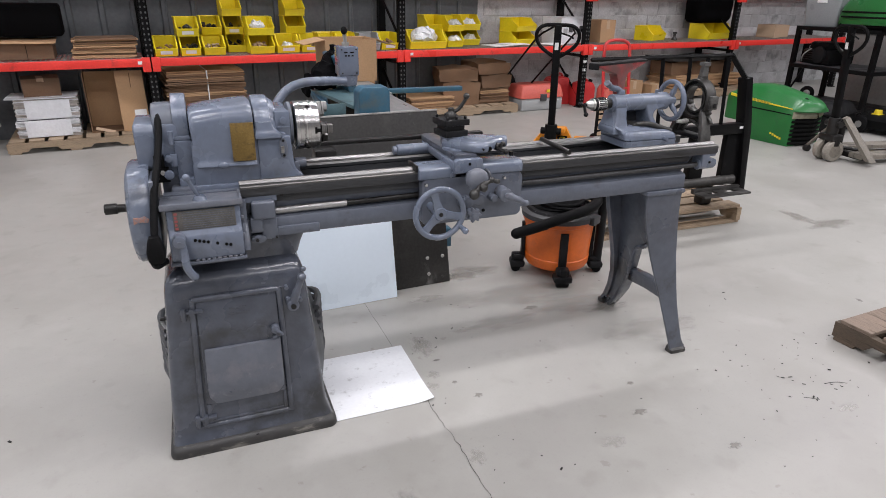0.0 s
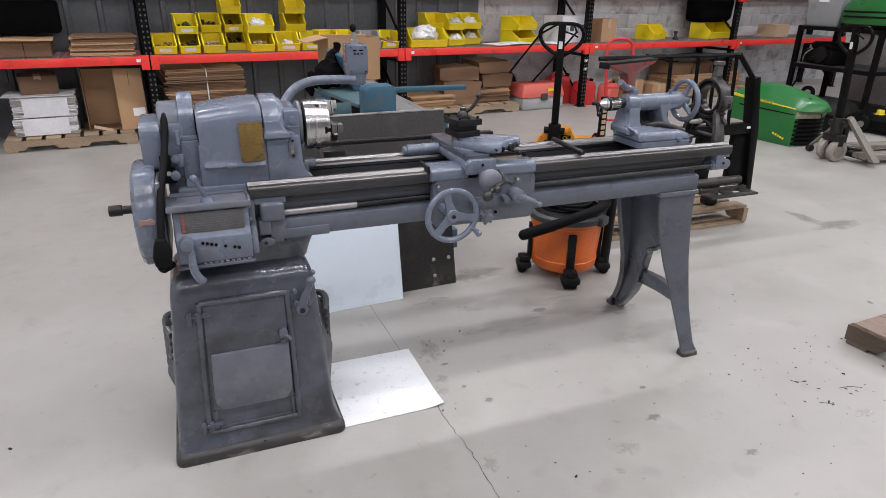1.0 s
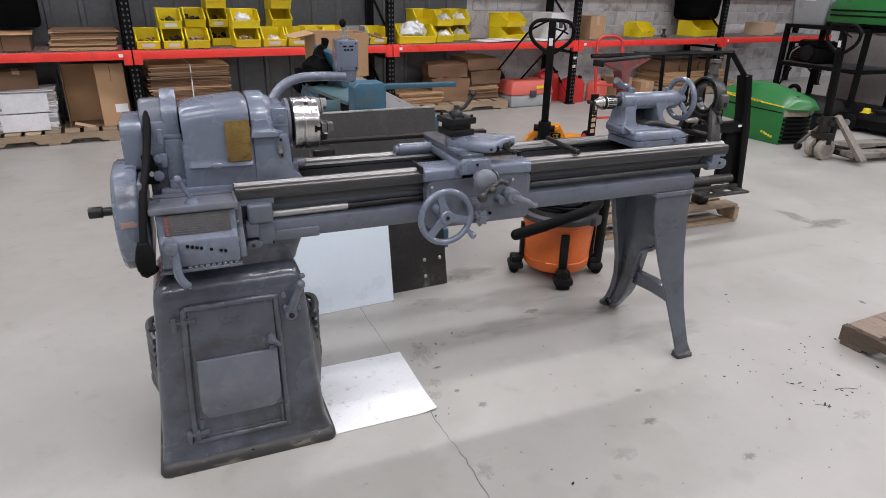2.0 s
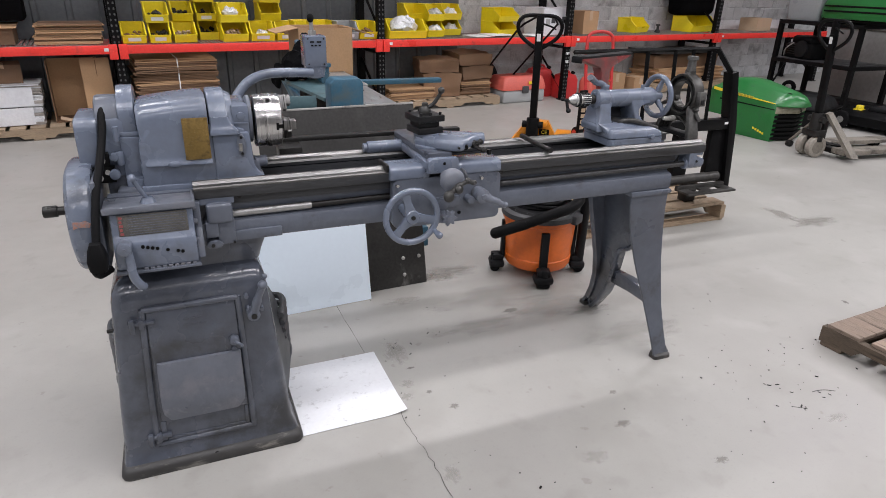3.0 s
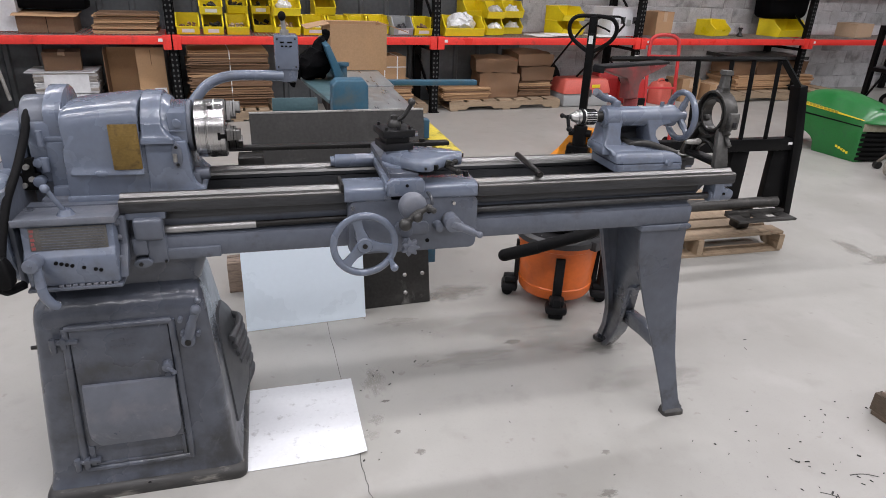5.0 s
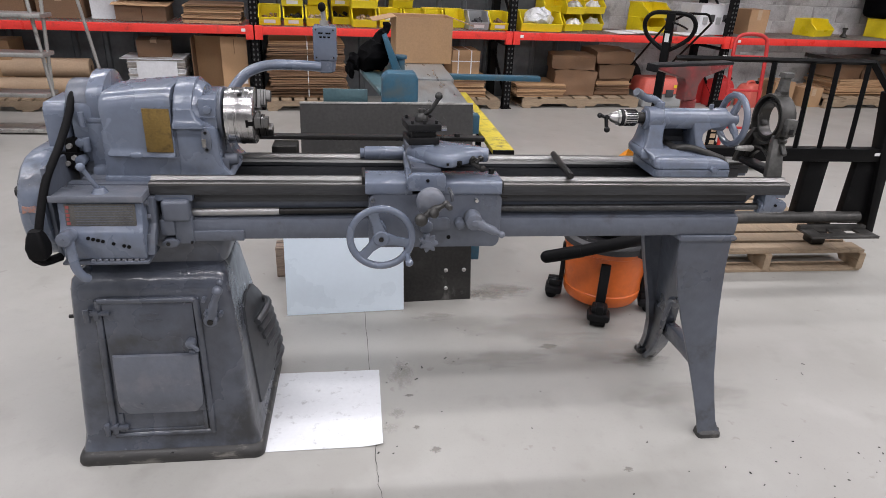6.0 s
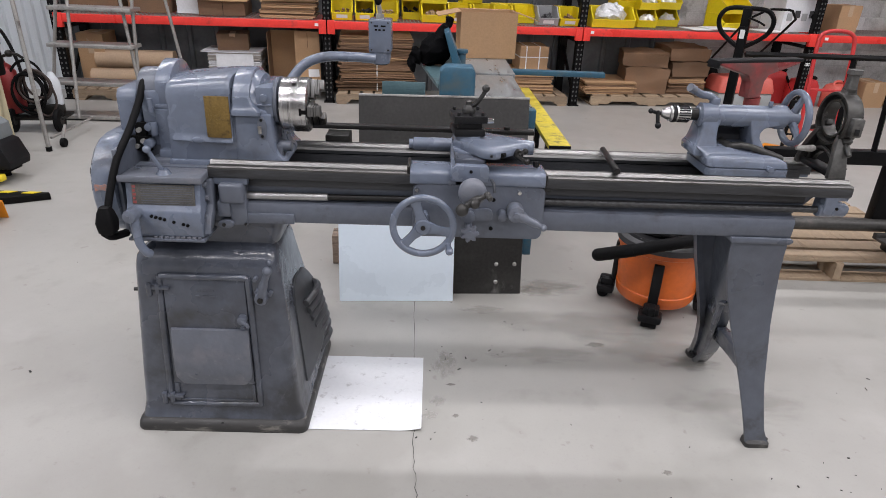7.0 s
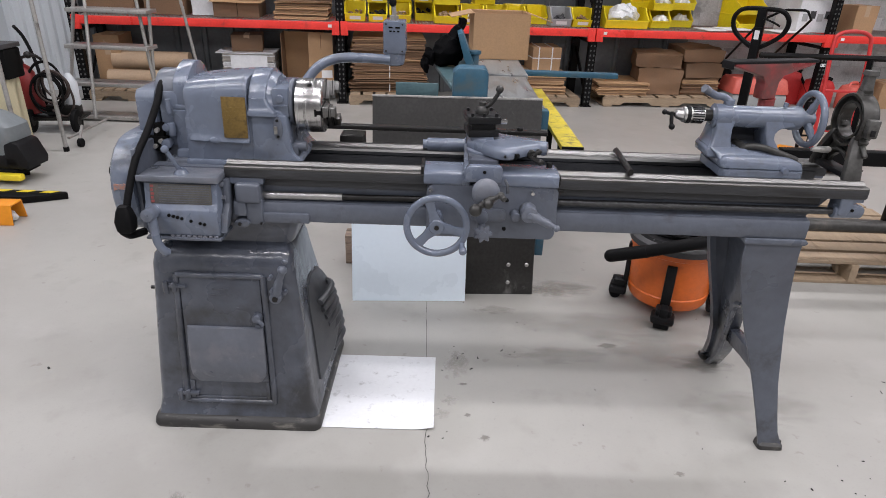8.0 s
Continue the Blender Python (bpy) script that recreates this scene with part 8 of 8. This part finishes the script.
# stains and smears on the slab
def stain_material(name, colour, strength, rough=0.4):
    """Dried stain that fades out unevenly towards its rim."""
    m = mat(name, colour, rough, var=0.25, scale=3, fine=14)
    nt = m.node_tree; N, Lk = nt.nodes, nt.links
    tc = N.new("ShaderNodeTexCoord")
    ln = N.new("ShaderNodeVectorMath"); ln.operation = "LENGTH"
    Lk.new(tc.outputs["Object"], ln.inputs[0])
    ns = N.new("ShaderNodeTexNoise"); ns.inputs["Scale"].default_value = 1.5; ns.inputs["Detail"].default_value = 2.5
    Lk.new(tc.outputs["Object"], ns.inputs["Vector"])
    ad = N.new("ShaderNodeMath"); ad.operation = "MULTIPLY_ADD"
    ad.inputs[1].default_value = 1.5
    Lk.new(ns.outputs[0], ad.inputs[0]); Lk.new(ln.outputs["Value"], ad.inputs[2])
    r = N.new("ShaderNodeMapRange"); r.interpolation_type = "SMOOTHSTEP"
    r.inputs[1].default_value, r.inputs[2].default_value, r.inputs[3].default_value, r.inputs[4].default_value = 1.05, 1.78, strength, 0.0
    Lk.new(ad.outputs[0], r.inputs[0]); Lk.new(r.outputs[0], N["Principled BSDF"].inputs["Alpha"])
    return m


STAIN = stain_material("dried_oil_stain", (0.15, 0.14, 0.123), 0.75)
SMEAR = stain_material("faint_damp_smear", (0.24, 0.228, 0.208), 0.4)
DAMP = stain_material("damp_oil_patch", (0.17, 0.158, 0.14), 0.6, 0.3)


def stain(x, y, w, d, material, seed, rz=0.0):
    bm = bmesh.new()
    bmesh.ops.create_circle(bm, cap_ends=True, segments=28, radius=1.25)
    ob = solo("floor_stain", bm, material, pose(x, y, 0.0008 + 0.00005 * (seed - 40), 0, 0, rz) @ Matrix.Diagonal((w * 1.15, d * 1.15, 1, 1)), "irregular dried stain on the concrete", "stain", "floor stains", "structure")
    ob.visible_shadow = False


for i, (x, y, w, d, m_) in enumerate(((1.093, 0.098, 0.013, 0.011, STAIN), (1.716, 0.585, 0.045, 0.02, STAIN), (1.783, -0.16, 0.018, 0.012, STAIN), (1.70, -0.336, 0.035, 0.018, STAIN), (1.08, 0.28, 0.02, 0.008, STAIN),
                                       (1.6, 1.1, 0.19, 0.085, DAMP), (1.52, 1.06, 0.1, 0.05, DAMP), (4.27, 1.2, 0.07, 0.16, DAMP), (4.38, 1.01, 0.22, 0.08, DAMP), (3.428, 0.065, 0.014, 0.02, STAIN), (1.03, 0.18, 0.03, 0.03, SMEAR), (1.0, -0.35, 0.03, 0.04, SMEAR), (2.5, -0.6, 0.05, 0.02, SMEAR), (1.5, -0.45, 0.05, 0.03, SMEAR), (1.0, 0.1, 0.03, 0.025, SMEAR), (1.15, -0.02, 0.02, 0.016, STAIN), (1.9, -0.62, 0.03, 0.016, STAIN), (0.7, -0.5, 0.05, 0.09, SMEAR), (1.75, 0.75, 0.35, 0.12, SMEAR), (2.2, 0.2, 0.25, 0.1, SMEAR), (1.95, 0.56, 0.3, 0.09, SMEAR), (1.5, 0.5, 0.22, 0.06, SMEAR), (2.1, 0.46, 0.13, 0.05, SMEAR), (1.25, 0.86, 0.1, 0.04, SMEAR), (1.06, 0.42, 0.05, 0.09, SMEAR), (-0.3, -0.5, 0.06, 0.05, SMEAR), (0.2, -0.35, 0.04, 0.05, SMEAR))):
    stain(x, y, w, d, m_, 40 + i)
for i, (x, y, rz, n) in enumerate(((2.445, -0.362, 20, 6), (2.565, -0.441, -25, 5), (2.403, -0.497, 10, 5), (1.09, 0.46, 60, 2), (1.105, 0.40, 10, 2), (1.336, 0.73, 0, 3), (2.785, 0.33, 30, 3), (1.25, 0.5, 15, 3))):
    for k in range(n):
        rr = random.Random(i * 31 + k)
        sz = rr.uniform(0.003, 0.008) * (1.1 if i < 3 else 1.0)
        c = wob(mv(bx(-sz, sz, -sz * 0.35, sz * 0.35, 0, sz * 0.3, 0.001, 1), pose(0, 0, 0, 0, 0, rr.uniform(0, 180))), sz * 0.3, 90, k)
        solo("dirt_chip", c, DSTEEL, pose(x + rr.gauss(0, 0.035), y + rr.gauss(0, 0.025), 0.0005), "dark flake of dirt on the concrete floor", "dirt", "chips on the floor")
# thin dark scrapes on the slab
for pts in (((2.555, -0.446), (2.585, -0.448), (2.614, -0.455), (2.65, -0.476)), ((2.389, -0.488), (2.41, -0.5), (2.437, -0.521))):
    solo("floor_scrape", mv(tb([(x - pts[0][0], y - pts[0][1], 0) for x, y in pts], 0.0022, 6, 4), Matrix.Diagonal((1, 1, 0.25, 1))), CAST, pose(pts[0][0], pts[0][1], 0.0006), "thin dark scrape on the concrete", "scrape", "floor scrapes", "structure")
# crack and litter on the floor
ck = bmesh.new()
rg = random.Random(5)
pts = []
y = -1.9
while y < 5.0:
    x = 0.957 - 0.04 * (y + 0.295) / 1.2 + (rg.uniform(-0.0045, 0.0045) + 0.004 * math.sin(y * 17) if y < 0.05 else rg.uniform(-0.0022, 0.0022))
    pts.append((x, y))
    y += 0.028 if y < 0.05 else 0.09
va = [(ck.verts.new((x - 0.0004 - rg.random() * 0.0008, y, 0.0012)), ck.verts.new((x + 0.0004 + rg.random() * 0.0008, y, 0.0012))) for x, y in pts]
for a, b in zip(va, va[1:]):
    ck.faces.new((a[0], a[1], b[1], b[0]))
solo("floor_crack", ck, DSTEEL, Matrix(), "thin dark crack along the slab joint", "floor crack", kind="structure")
db = []
for i in range(110):
    k = rg.random()
    if k < 0.45:
        x, y = rg.gauss(2.45, 0.3), rg.gauss(-0.3, 0.22)
    elif k < 0.75:
        x, y = rg.uniform(0.9, 2.3), rg.uniform(-0.6, 0.9)
    else:
        x, y = rg.uniform(-1, 4), rg.uniform(-1.2, 3)
    s = rg.uniform(0.0012, 0.0034) * (2.2 if rg.random() < 0.08 else 1)
    c = mv(bx(-s, s, -s * 0.5, s * 0.5, 0, s * 0.5), pose(x, y, 0.0005, 0, 0, rg.uniform(0, 180)))
    db.append(c)
solo("floor_litter", J(*db), DSTEEL, Matrix(), "small dark chips and crumbs scattered on the floor", "litter", kind="stuff")
